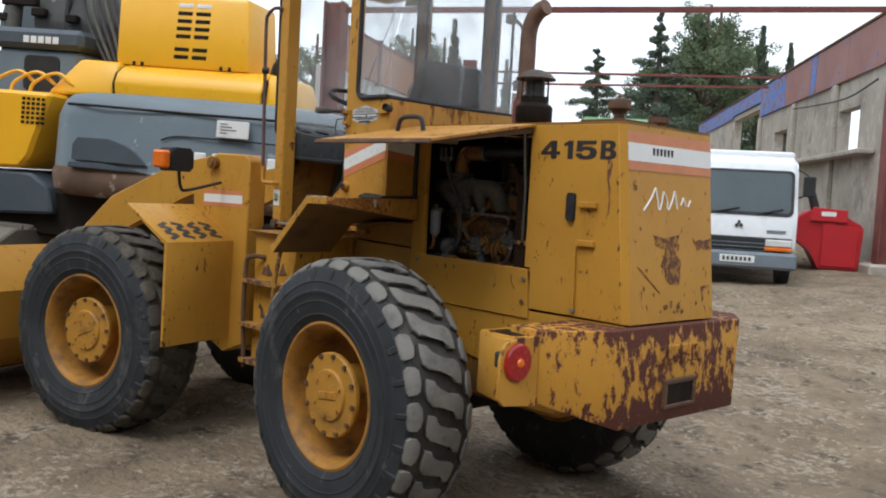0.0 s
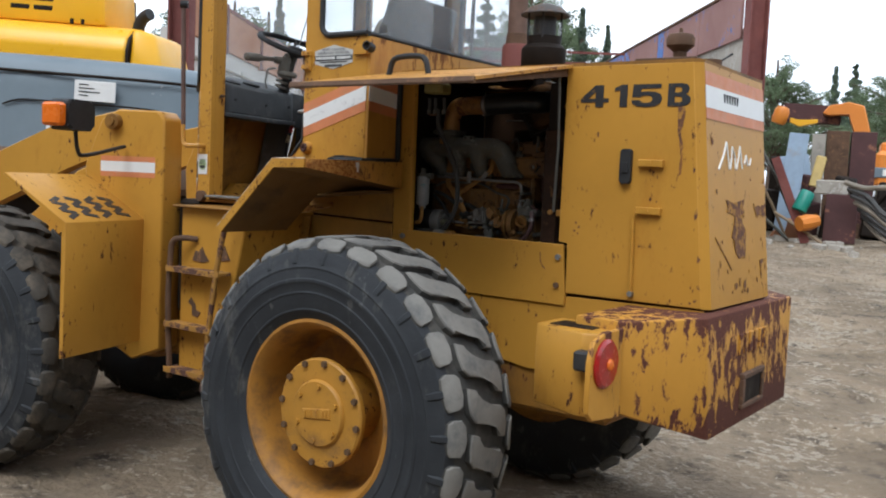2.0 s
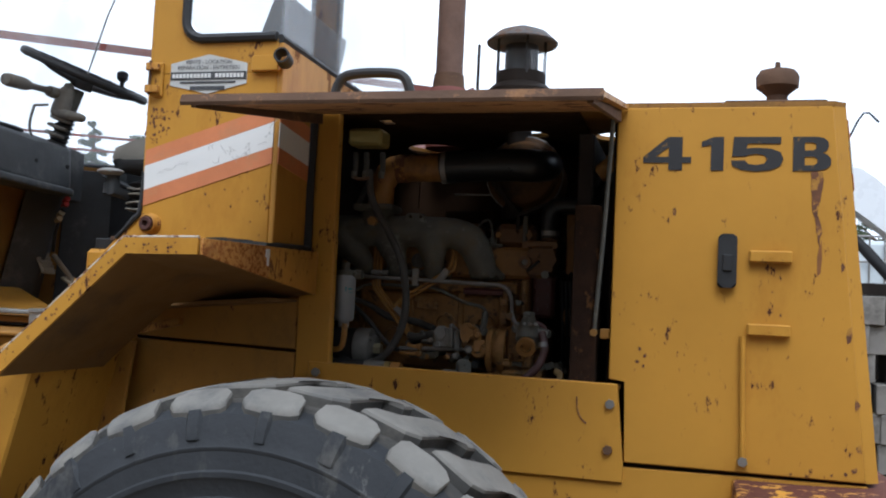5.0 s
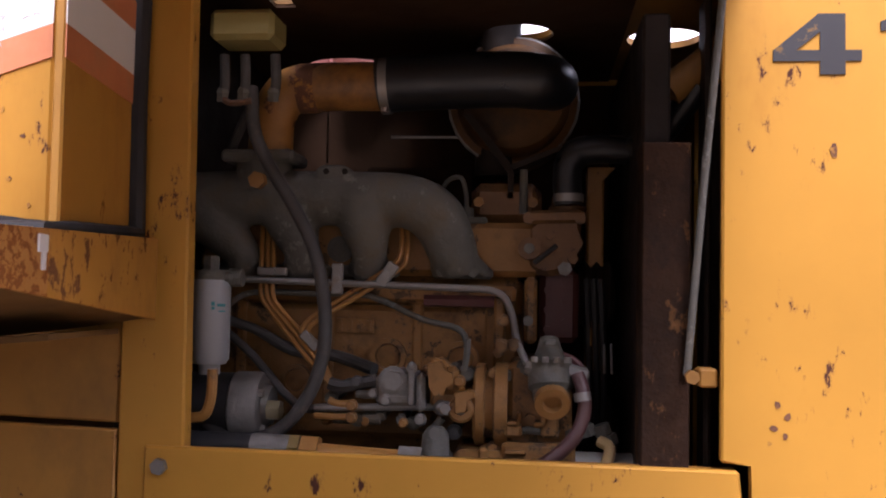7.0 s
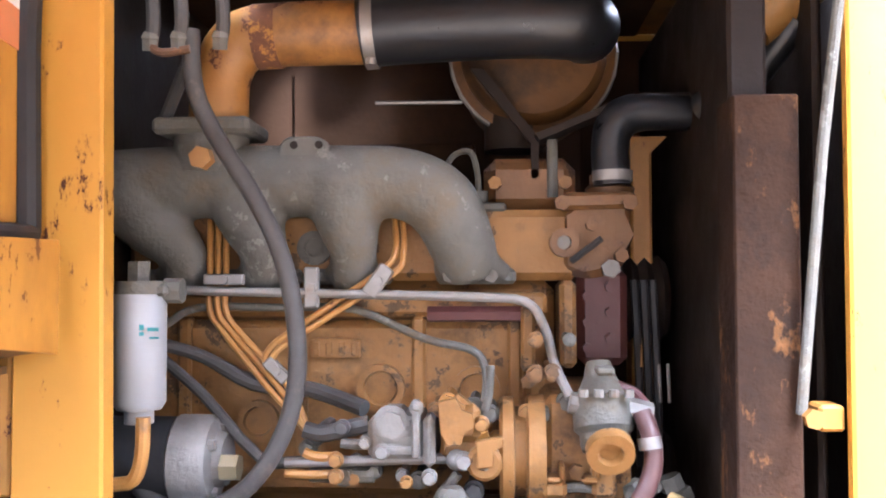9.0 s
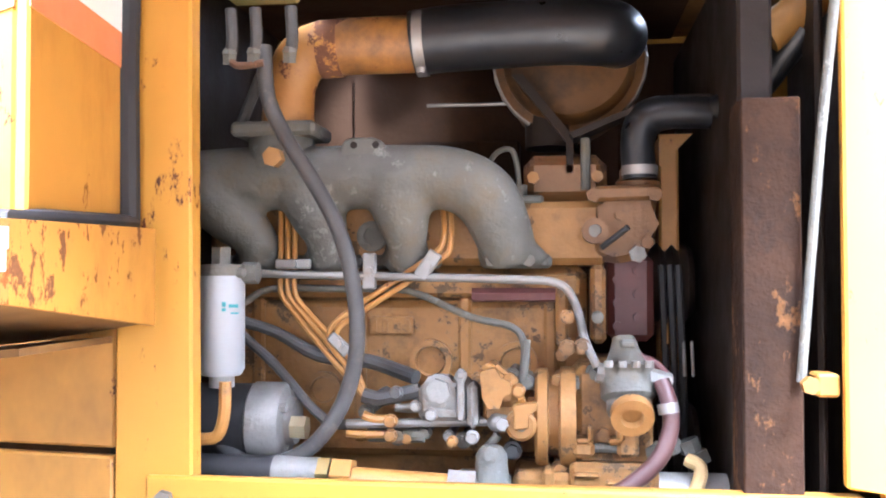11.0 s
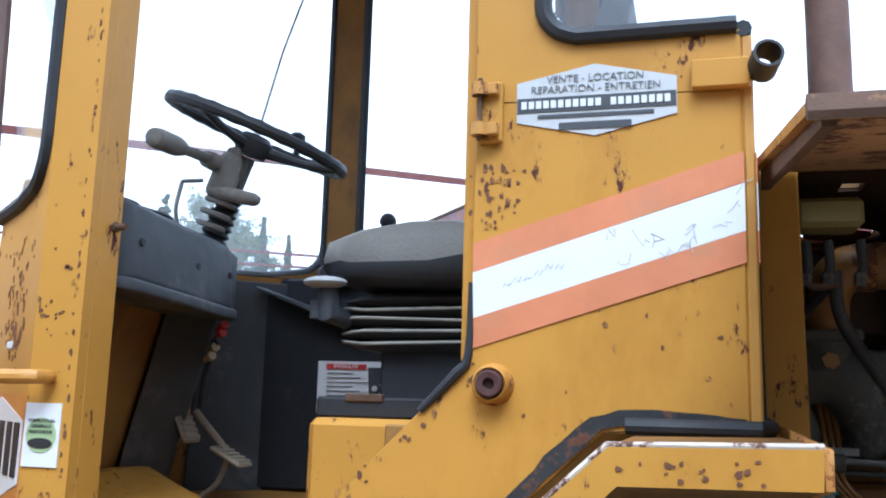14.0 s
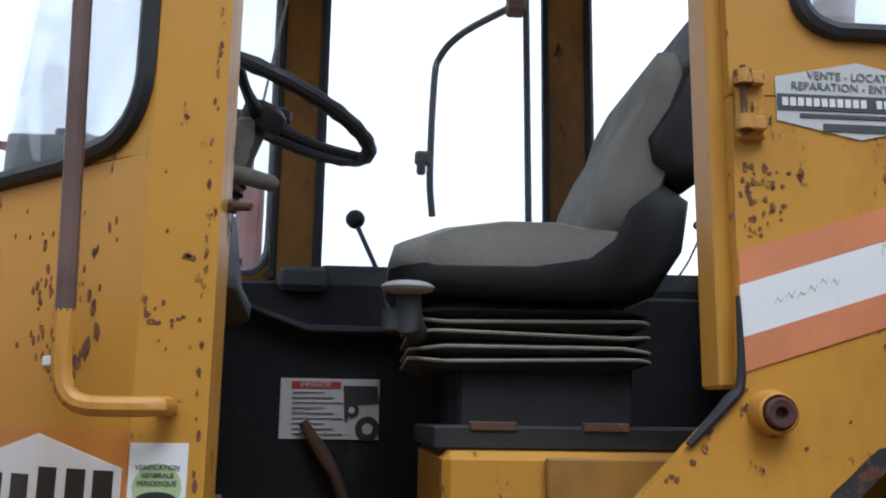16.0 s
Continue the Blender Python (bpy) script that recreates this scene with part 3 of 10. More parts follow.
wheel("rear_wheel", -1.22, 2 * MID + 0.512, 0.648, 1, loader, 3)

# rear frame and axle
block("rear_frame", -2.35, -0.35, 0.02, 0.67, 0.62, 1.08, M_YELD, bevel=0.02)
pipe("rear_axle", [(-1.22, -0.30, 0.648), (-1.22, 0.05, 0.648), (-1.22, 0.20, 0.66), (-1.22, 0.50, 0.66), (-1.22, 0.64, 0.648), (-1.22, 1.0, 0.648)], [0.12, 0.13, 0.2, 0.2, 0.13, 0.12], M_ENGD, n=16)

# ---- hood ----
plate("rear_side_panel", [(-0.556, 1.122), (-0.006, 1.122), (-0.092, 2.004), (-0.598, 2.004), (-0.598, 1.322), (-0.556, 1.322)], "xz", -0.002, 0.016)
plate("lower_side_panel", [(-1.40, 1.075), (-0.556, 1.072), (-0.556, 1.118), (-0.575, 1.312), (-1.40, 1.318)], "xz", -0.006, 0.010)
plate("door_post", [(-1.442, 1.10), (-1.342, 1.10), (-1.350, 2.0), (-1.442, 2.0)], "xz", 0.0, 0.03)
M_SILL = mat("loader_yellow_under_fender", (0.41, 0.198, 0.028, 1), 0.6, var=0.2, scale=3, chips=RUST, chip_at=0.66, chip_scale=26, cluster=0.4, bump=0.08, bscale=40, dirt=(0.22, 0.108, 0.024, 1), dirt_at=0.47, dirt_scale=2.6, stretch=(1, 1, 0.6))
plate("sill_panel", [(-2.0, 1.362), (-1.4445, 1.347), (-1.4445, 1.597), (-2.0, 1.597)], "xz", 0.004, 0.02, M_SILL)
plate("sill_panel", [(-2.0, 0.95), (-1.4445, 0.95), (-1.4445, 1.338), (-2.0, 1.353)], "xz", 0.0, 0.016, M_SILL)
plate("far_side_panel", [(-1.44, 1.10), (-0.006, 1.10), (-0.085, 2.004), (-1.44, 2.004)], "xz", 0.699, 0.715)
plate("body_side", [(-1.45, 0.86), (-1.0, 0.84), (-0.72, 0.80), (-0.20, 0.80), (0.0, 0.86), (0.0, 1.115), (-1.45, 1.10)], "xz", 0.006, 0.022)
plate("body_side", [(-1.45, 0.86), (-1.0, 0.84), (-0.72, 0.80), (-0.20, 0.80), (0.0, 0.86), (0.0, 1.115), (-1.45, 1.10)], "xz", 0.668, 0.684)
bm = B()
lo, hi = (-0.006, 1.122), (-0.092, 2.004)
q = [bm.verts.new(v) for v in ((lo[0], 0.0, lo[1]), (lo[0] + 0.03, 0.02, lo[1]), (lo[0] + 0.03, 0.67, lo[1]), (lo[0], 0.69, lo[1]),
                               (hi[0], 0.0, hi[1]), (hi[0] + 0.03, 0.02, hi[1]), (hi[0] + 0.03, 0.67, hi[1]), (hi[0], 0.69, hi[1]))]
for i in range(3):
    bm.faces.new((q[i], q[i + 1], q[i + 5], q[i + 4]))
bm.faces.new((q[0], q[4], q[7], q[3]))
bm.faces.new((q[4], q[5], q[6], q[7]))
bm.faces.new((q[3], q[2], q[1], q[0]))
bmesh.ops.translate(bm, vec=(0, 0.025, 0), verts=[v for v in bm.verts if v.co.y > 0.5])
rear_panel = part("rear_panel", bm, M_YEL, loader, "yellow rear panel with rust patches")
plate("hood_top", [(-1.435, 0.0), (-0.090, 0.0), (-0.062, 0.02), (-0.062, 0.695), (-0.090, 0.715), (-1.435, 0.715)], "xy", 2.004, 2.016, M_YELD,
      holes=(disc(-1.23, 0.575, 0.098), disc(-0.885, 0.325, 0.062), disc(-0.625, 0.385, 0.066), [(-1.272, 0.10), (-1.238, 0.10), (-1.238, 0.155), (-1.272, 0.155)]), bevel=0)
# grimy inner skins of the engine bay, darkened to hold its shade
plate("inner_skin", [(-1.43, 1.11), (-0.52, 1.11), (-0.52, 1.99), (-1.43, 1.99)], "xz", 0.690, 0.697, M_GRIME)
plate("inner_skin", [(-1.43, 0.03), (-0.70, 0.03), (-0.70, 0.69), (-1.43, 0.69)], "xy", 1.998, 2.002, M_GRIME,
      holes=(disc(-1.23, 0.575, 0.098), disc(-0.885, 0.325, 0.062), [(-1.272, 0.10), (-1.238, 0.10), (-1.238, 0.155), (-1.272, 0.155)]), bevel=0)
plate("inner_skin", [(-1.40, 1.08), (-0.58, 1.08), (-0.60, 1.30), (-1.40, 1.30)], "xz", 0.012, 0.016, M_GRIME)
# plate added behind the see-through gap between the sill panels
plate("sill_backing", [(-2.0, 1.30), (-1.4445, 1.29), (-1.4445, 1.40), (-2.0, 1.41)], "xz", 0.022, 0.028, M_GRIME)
# bulkheads, near-black to keep the bay in shade
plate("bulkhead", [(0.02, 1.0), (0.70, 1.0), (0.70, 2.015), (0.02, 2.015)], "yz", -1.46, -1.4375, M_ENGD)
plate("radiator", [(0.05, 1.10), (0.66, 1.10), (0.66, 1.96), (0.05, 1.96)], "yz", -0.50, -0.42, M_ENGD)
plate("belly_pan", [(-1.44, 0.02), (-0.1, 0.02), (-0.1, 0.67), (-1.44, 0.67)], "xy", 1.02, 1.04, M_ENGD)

# dark plate added to stop daylight showing through the side panel gap
plate("gap_plate", [(-0.56, 0.02), (-0.03, 0.02), (-0.03, 0.67), (-0.56, 0.67)], "xy", 1.104, 1.121, M_ENGD)
plate("door_sill", [(-1.40, 0.012), (-0.57, 0.012), (-0.57, 0.05), (-1.40, 0.05)], "xy", 1.296, 1.308, M_YELD)
# raised engine door on its prop
bm = B()
prism(bm, [(-0.008, 1.998), (-0.010, 2.010), (-0.680, 1.886), (-0.690, 1.868), (-0.682, 1.866), (-0.672, 1.876)], "yz", -1.415, -0.572)
flap = part("engine_door", bm, M_YELX, loader, "raised yellow engine door on a prop")
bm = B()
prism(bm, [(-0.02, 1.9935), (-0.66, 1.8755), (-0.66, 1.8725), (-0.02, 1.9905)], "yz", -1.388, -0.605)
part("inner_skin", bm, M_FLAPIN, flap, "rust-stained inner skin")
# brown strip: rust, and the lip's shade put into the colour
bm = B()
prism(bm, [(-0.686, 1.8875), (-0.693, 1.871), (-0.690, 1.864), (-0.678, 1.869), (-0.678, 1.885)], "yz", -1.418, -0.569)
part("outer_lip", bm, M_RUST, flap, "rusty folded outer lip, darkened for shade")
for x in (-1.405, -0.60):
    bm = B()
    prism(bm, [(-0.015, 1.995), (-0.67, 1.874), (-0.67, 1.864), (-0.015, 1.965)], "yz", x, x + 0.012)
    part("rib", bm, M_RUST, flap)
bm = B()
tube(bm, [(-1.25, -0.30, 1.95), (-1.235, -0.30, 2.005), (-1.20, -0.30, 2.025), (-1.10, -0.30, 2.025), (-1.065, -0.30, 2.005), (-1.05, -0.30, 1.95)], 0.012, 10, 4)
part("handle", bm, M_BLACK, flap, "black hoop handle")
pipe("door_prop", [(-0.640, 0.02, 1.436), (-0.622, 0.0, 1.70), (-0.605, -0.05, 1.97)], 0.0055, M_CAST, label="thin steel door prop")
bm = B()
box(bm, -0.625, -0.600, 0.012, 0.05, 1.420, 1.446, 0.003)
bolt(bm, (-0.638, -0.004, 1.436), (0, -1, 0), 0.01, 0.012)
part("prop_bracket", bm, M_YELD, loader)

# hinges, lugs, latch, rod
for z in (1.638, 1.463):
    bm = B()
    box(bm, -0.275, -0.178, -0.022, 0.0, z - 0.014, z + 0.014, 0.003)
    bolt(bm, (-0.226, -0.022, z), (0, -1, 0), 0.004, 0.003)
    part("hinge_lug", bm, M_YEL, loader)
bm = B()
prism(bm, rounded(-0.347, -0.303, 1.560, 1.690, 0.012), "xz", -0.022, 0.0, 0.004)
box(bm, -0.336, -0.314, -0.027, -0.02, 1.60, 1.64, 0.002)
part("latch", bm, M_BLACK, loader, "black door latch")
pipe("rod", [(-0.285, -0.012, 1.445), (-0.278, -0.012, 1.145)], 0.007)
bm = B()
bolt(bm, (-0.278, -0.004, 1.15), (0, -1, 0), 0.012, 0.016)
part("rod_foot", bm, M_STEEL, loader)
for x, z, m in ((-0.592, 1.262, M_STEEL), (-0.594, 1.15, M_RUST), (-1.375, 1.29, M_STEEL)):
    bm = B()
    bolt(bm, (x, -0.006, z), (0, -1, 0), 0.012, 0.01)
    part("panel_bolt", bm, m, loader)

# model number, stripe and scrawl on the rear
FIGURES = {
    "4": ((-0.532, 0.118), [(0, 0.22), (0, 0.40), (0.50, 1), (0.80, 1), (0.80, 0.40), (0.98, 0.40), (0.98, 0.22), (0.80, 0.22), (0.80, 0), (0.52, 0), (0.52, 0.22)], [[(0.26, 0.40), (0.52, 0.40), (0.52, 0.70)]]),
    "1": ((-0.392, 0.052), [(0, 0.70), (0, 0.86), (0.55, 1), (1, 1), (1, 0), (0.42, 0), (0.42, 0.76)], []),
    "5": ((-0.323, 0.122), [(0.05, 1), (0.94, 1), (0.94, 0.80), (0.32, 0.80), (0.29, 0.66), (0.50, 0.68), (0.76, 0.65), (0.93, 0.55), (0.99, 0.35), (0.93, 0.14), (0.76, 0.02), (0.48, -0.02), (0.2, 0.02), (0.03, 0.14), (0.0, 0.30), (0.27, 0.30), (0.33, 0.20), (0.48, 0.17), (0.63, 0.21), (0.69, 0.34), (0.63, 0.46), (0.48, 0.5), (0.34, 0.47), (0.28, 0.42), (0.02, 0.42)], []),
    "B": ((-0.181, 0.088), [(0, 0), (0.60, 0), (0.84, 0.06), (0.97, 0.18), (0.97, 0.36), (0.88, 0.47), (0.76, 0.53), (0.86, 0.60), (0.91, 0.72), (0.89, 0.86), (0.78, 0.96), (0.60, 1), (0, 1)],
          [[(0.30, 0.17), (0.52, 0.17), (0.62, 0.23), (0.62, 0.36), (0.52, 0.42), (0.30, 0.42)], [(0.30, 0.60), (0.50, 0.60), (0.59, 0.66), (0.59, 0.78), (0.50, 0.83), (0.30, 0.83)]]),
}
for key, ((x0, w), line, gaps) in FIGURES.items():
    put = lambda pts: [(x0 + u * w, 1.846 + v * 0.083) for u, v in pts]
    bm = B()
    prism(bm, put(line), "xz", -0.0045, -0.002, 0, [put(g) for g in gaps])
    part("model_figure", bm, M_DECAL, loader, "large black model figure " + key, smooth=0)


def rear_at(u, z):
    """A place on the sloping rear panel."""
    return Vector((-0.006 - (z - 1.122) * 0.0975 + 0.0315, u, z))


def rear_band(name, z0, z1, material, lift):
    bm = B()
    c = [rear_at(0.02, z0), rear_at(0.695, z0), rear_at(0.695, z1), rear_at(0.02, z1)]
    vs = [bm.verts.new(v + Vector((lift, 0, 0))) for v in c] + [bm.verts.new(v) for v in c]
    bm.faces.new(vs[:4])
    for i in range(4):
        bm.faces.new((vs[i], vs[(i + 1) % 4], vs[4 + (i + 1) % 4], vs[4 + i]))
    return part(name, bm, material, rear_panel, smooth=0)


rear_band("stripe", 1.925, 1.975, M_ORANGE, 0.0015)
rear_band("stripe", 1.845, 1.925, M_WHITE, 0.0025)
rear_band("stripe", 1.805, 1.845, M_ORANGE, 0.0015)
for i in range(6):
    bm = B()
    p = rear_at(0.205 + i * 0.029, 1.893)
    box(bm, p.x, p.x + 0.004, p.y, p.y + 0.016, p.z - 0.017, p.z + 0.017)
    part("brand_bar", bm, M_DECAL, rear_panel)
M_CHALK = mat("white_chalk", (0.75, 0.74, 0.70, 1), 0.9, var=0.1)
for i, (u, z, du, dz) in enumerate([(0.13, 1.628, 0.095, 0.105), (0.225, 1.733, 0.022, -0.10), (0.258, 1.633, 0.03, 0.085), (0.288, 1.718, 0.03, -0.04), (0.318, 1.678, 0.0, -0.04), (0.329, 1.635, 0.05, 0.09), (0.378, 1.725, 0.02, -0.085), (0.43, 1.66, 0.02, 0.035), (0.45, 1.695, 0.02, -0.04), (0.49, 1.655, 0.02, 0.03)]):
    bm = B()
    tube(bm, [rear_at(u, z), rear_at(u + du * 0.6, z + dz * 0.5), rear_at(u + du, z + dz)], 0.0045, 6, 3)
    part("chalk_stroke", bm, M_CHALK, rear_panel)

# filler cap, pre-cleaner, exhaust
plate("cap_plate", [(-0.34, 0.04), (-0.10, 0.04), (-0.10, 0.30), (-0.34, 0.30)], "xy", 2.016, 2.03, M_RUST)
bm = B()
lathe(bm, [(0.0, 0.0), (0.026, 0.0), (0.026, 0.035), (0.035, 0.045), (0.052, 0.058), (0.054, 0.085), (0.045, 0.10), (0.02, 0.106), (0.008, 0.108), (0.006, 0.125), (0.0, 0.126)], 24, Matrix.Translation((-0.208, 0.15, 2.028)))
part("filler_cap", bm, M_RUST, loader)
bm = B()
lathe(bm, [(0.0, 0.0), (0.036, 0.0), (0.036, 0.03), (0.05, 0.035), (0.05, 0.06), (0.0, 0.065)], 18, Matrix.Translation((-0.21, 0.47, 2.016)))
part("filler_cap", bm, M_RUST, loader)
M_CAPMET = mat("dark_weathered_metal", (0.055, 0.045, 0.04, 1), 0.6, var=0.3, scale=12, chips=(0.12, 0.06, 0.03, 1), chip_at=0.58, chip_scale=14, bump=0.2)
pre = group_part("air_precleaner", (-0.92, 0.36, 2.0), loader, "black air pre-cleaner with rain cap")
pm = Matrix.Translation((-0.92, 0.36, 2.0))
bm = B()
lathe(bm, [(0.0, -0.25), (0.04, -0.25), (0.04, 0.045), (0.088, 0.05), (0.098, 0.065), (0.098, 0.135), (0.085, 0.15), (0.075, 0.155), (0.075, 0.19), (0.0, 0.19)], 28, pm)
part("bowl", bm, M_ENGD, pre)
bm = B()
lathe(bm, [(0.0, 0.19), (0.05, 0.19), (0.05, 0.275), (0.0, 0.275)], 20, pm)
part("vane_core", bm, M_BLACK, pre)
bm = B()
lathe(bm, [(0.0, 0.335), (0.03, 0.332), (0.075, 0.315), (0.108, 0.285), (0.106, 0.280), (0.07, 0.295), (0.0, 0.305)], 28, pm)
part("rain_cap", bm, M_CAPMET, pre, "dark weathered rain cap")
for i in range(4):
    a = i * math.tau / 4 + 0.4
    bm = B()
    p = Vector((-0.92 + 0.072 * math.cos(a), 0.36 + 0.072 * math.sin(a), 2.18))
    tube(bm, [p, p + Vector((0, 0, 0.12))], 0.005, 6)
    part("strut", bm, M_BLACK, pre)
bm = B()
lathe(bm, [(0.074, 0.19), (0.074, 0.25), (0.072, 0.25), (0.072, 0.19)], 24, pm, closed=True)
part("clear_bowl", bm, M_CLEAR, pre)
ex = group_part("exhaust_stack", (-1.21, 0.60, 2.0), loader, "rusty exhaust stack with a curved end")
bm = B()
lathe(bm, [(0.0, 0.0), (0.068, 0.0), (0.068, 0.19), (0.062, 0.20), (0.0, 0.20)], 22, Matrix.Translation((-1.21, 0.60, 2.005)))
part("sleeve", bm, M_RUSTRED, ex)
bm = B()
tube(bm, [(-1.21, 0.60, 2.1), (-1.21, 0.60, 2.5), (-1.21, 0.60, 2.57), (-1.195, 0.60, 2.64), (-1.15, 0.60, 2.70), (-1.09, 0.60, 2.725)], 0.046, 18, 3)
part("pipe", bm, mat("scaled_brown_exhaust", (0.15, 0.085, 0.06, 1), 0.8, var=0.35, scale=9, tint=(0.21, 0.125, 0.09, 1), bump=0.4, bscale=60, stretch=(1, 1, 0.3)), ex)
bm = B()
lathe(bm, [(0.047, 0.19), (0.056, 0.19), (0.05, 0.25), (0.047, 0.25)], 20, Matrix.Translation((-1.21, 0.60, 2.005)), closed=True)
part("clamp", bm, M_RUST, ex)

# ---- counterweight and lamp boxes ----
def loft(bm, low, top, bevel=0.006):
    a = [bm.verts.new(v) for v in low]
    b = [bm.verts.new(v) for v in top]
    n = len(a)
    fs = [bm.faces.new(a[::-1]), bm.faces.new(b)] + [bm.faces.new((a[i], a[(i + 1) % n], b[(i + 1) % n], b[i])) for i in range(n)]
    if bevel:
        bmesh.ops.bevel(bm, geom=list({e for f in fs for e in f.edges}), offset=bevel, segments=2, affect="EDGES", profile=0.5)


bm = B()
mir = lambda pts: pts + [(x, 2 * MID - y, z) for x, y, z in reversed(pts)]
loft(bm, mir([(-0.30, -0.40, 0.80), (-0.115, -0.425, 0.80), (0.085, -0.11, 0.68)]), mir([(-0.30, -0.40, 1.105), (-0.105, -0.425, 1.105), (0.075, -0.15, 1.115)]), 0.010)
bmesh.ops.translate(bm, vec=(0, 0.03, 0), verts=[v for v in bm.verts if v.co.y > MID])
cw = part("counterweight", bm, M_YELR, loader, "flaking yellow counterweight with large rust patches")
# near-black block drawn for the shade inside the tow pocket
bm = B()
box(bm, 0.06, 0.0895, MID - 0.125, MID + 0.125, 0.752, 0.855, 0.003)
part("tow_pocket", bm, M_ENGD, cw)
bm = B()
for z0, z1 in ((0.850, 0.872), (0.738, 0.757)):
    box(bm, 0.06, 0.098, MID - 0.13, MID + 0.13, z0, z1, 0.004)
for y in (MID - 0.13, MID + 0.105):
    box(bm, 0.06, 0.098, y, y + 0.025, 0.757, 0.850, 0.003)
part("tow_frame", bm, M_RUST, cw)
for i in range(6):
    bm = B()
    box(bm, 0.075, 0.086, MID - 0.165 + i * 0.058, MID - 0.125 + i * 0.058, 0.945, 1.025, 0.003)
    part("raised_bar", bm, M_YELR, cw)
for sy in (1, -1):
    fy = (lambda y: y) if sy > 0 else (lambda y: 2 * MID - y)
    bm = B()
    pts = [(-0.405, fy(-0.30)), (-0.405, fy(-0.480)), (-0.19, fy(-0.560)), (-0.115, fy(-0.500)), (-0.115, fy(-0.42)), (-0.30, fy(-0.30))]
    prism(bm, pts if sy < 0 else pts[::-1], "xy", 0.80, 1.072, 0.006)
    lb = part("lamp_box", bm, M_YEL, loader)
    # near-black plate in place of the hole's dark inside
    bm = B()
    box(bm, -0.36, -0.20, min(fy(-0.47), fy(-0.36)), max(fy(-0.47), fy(-0.36)), 1.070, 1.0755, 0.002)
    part("top_hole", bm, M_ENGD, lb)
    if sy < 0:
        continue
    bm = B()
    prism(bm, [(fy(-0.425), 0.79), (fy(-0.425), 1.085), (fy(-0.56), 1.085), (fy(-0.635), 1.06), (fy(-0.655), 1.0), (fy(-0.655), 0.84), (fy(-0.62), 0.81)], "yz", -0.125, -0.107, 0.003)
    part("lamp_plate", bm, M_YELR, lb)
    bm = B()
    lathe(bm, [(0.0, 0.0), (0.080, 0.0), (0.080, 0.008), (0.070, 0.016), (0.0, 0.020)], 28, along((1, 0, 0), (-0.108, fy(-0.555), 0.985)))
    part("tail_lamp", bm, M_RED, lb, "round red tail lamp")
    bm = B()
    lathe(bm, [(0.0, 0.0), (0.022, 0.0), (0.016, 0.012), (0.0, 0.015)], 18, along((1, 0, 0), (-0.094, fy(-0.555), 0.985)))
    part("amber_centre", bm, M_AMBER, lb)
    bm = B()
    box(bm, -0.20, -0.125, min(fy(-0.60), fy(-0.55)), max(fy(-0.60), fy(-0.55)), 0.955, 1.02, 0.008)
    tube(bm, [(-0.13, fy(-0.575), 0.95), (-0.13, fy(-0.60), 0.90), (-0.16, fy(-0.56), 0.86)], 0.006, 6, 3)
    part("lamp_socket", bm, M_BLACK, lb)

# ---- rear fender ----
M_EDGE = mat("bare_worn_edge", (0.50, 0.42, 0.32, 1), 0.6, var=0.3, scale=14, chips=(0.13, 0.055, 0.035, 1), chip_at=0.52, chip_scale=20, bump=0.2)
M_SPECK = mat("rust_speckled_yellow", (0.50, 0.235, 0.05, 1), 0.6, var=0.15, scale=5, chips=(0.33, 0.115, 0.022, 1), chip_at=0.515, chip_scale=75, bump=0.25, bscale=70, dirt=(0.20, 0.075, 0.02, 1), dirt_at=0.56, dirt_scale=11)
# soiled brown, with the shade under fender and cab mixed into the colour
M_UNDER = mat("soiled_shaded_underside", (0.215, 0.108, 0.024, 1), 0.75, var=0.25, scale=4, tint=(0.15, 0.075, 0.020, 1), dirt=(0.075, 0.042, 0.018, 1), dirt_at=0.54, dirt_scale=3.0, bump=0.15, bscale=50)
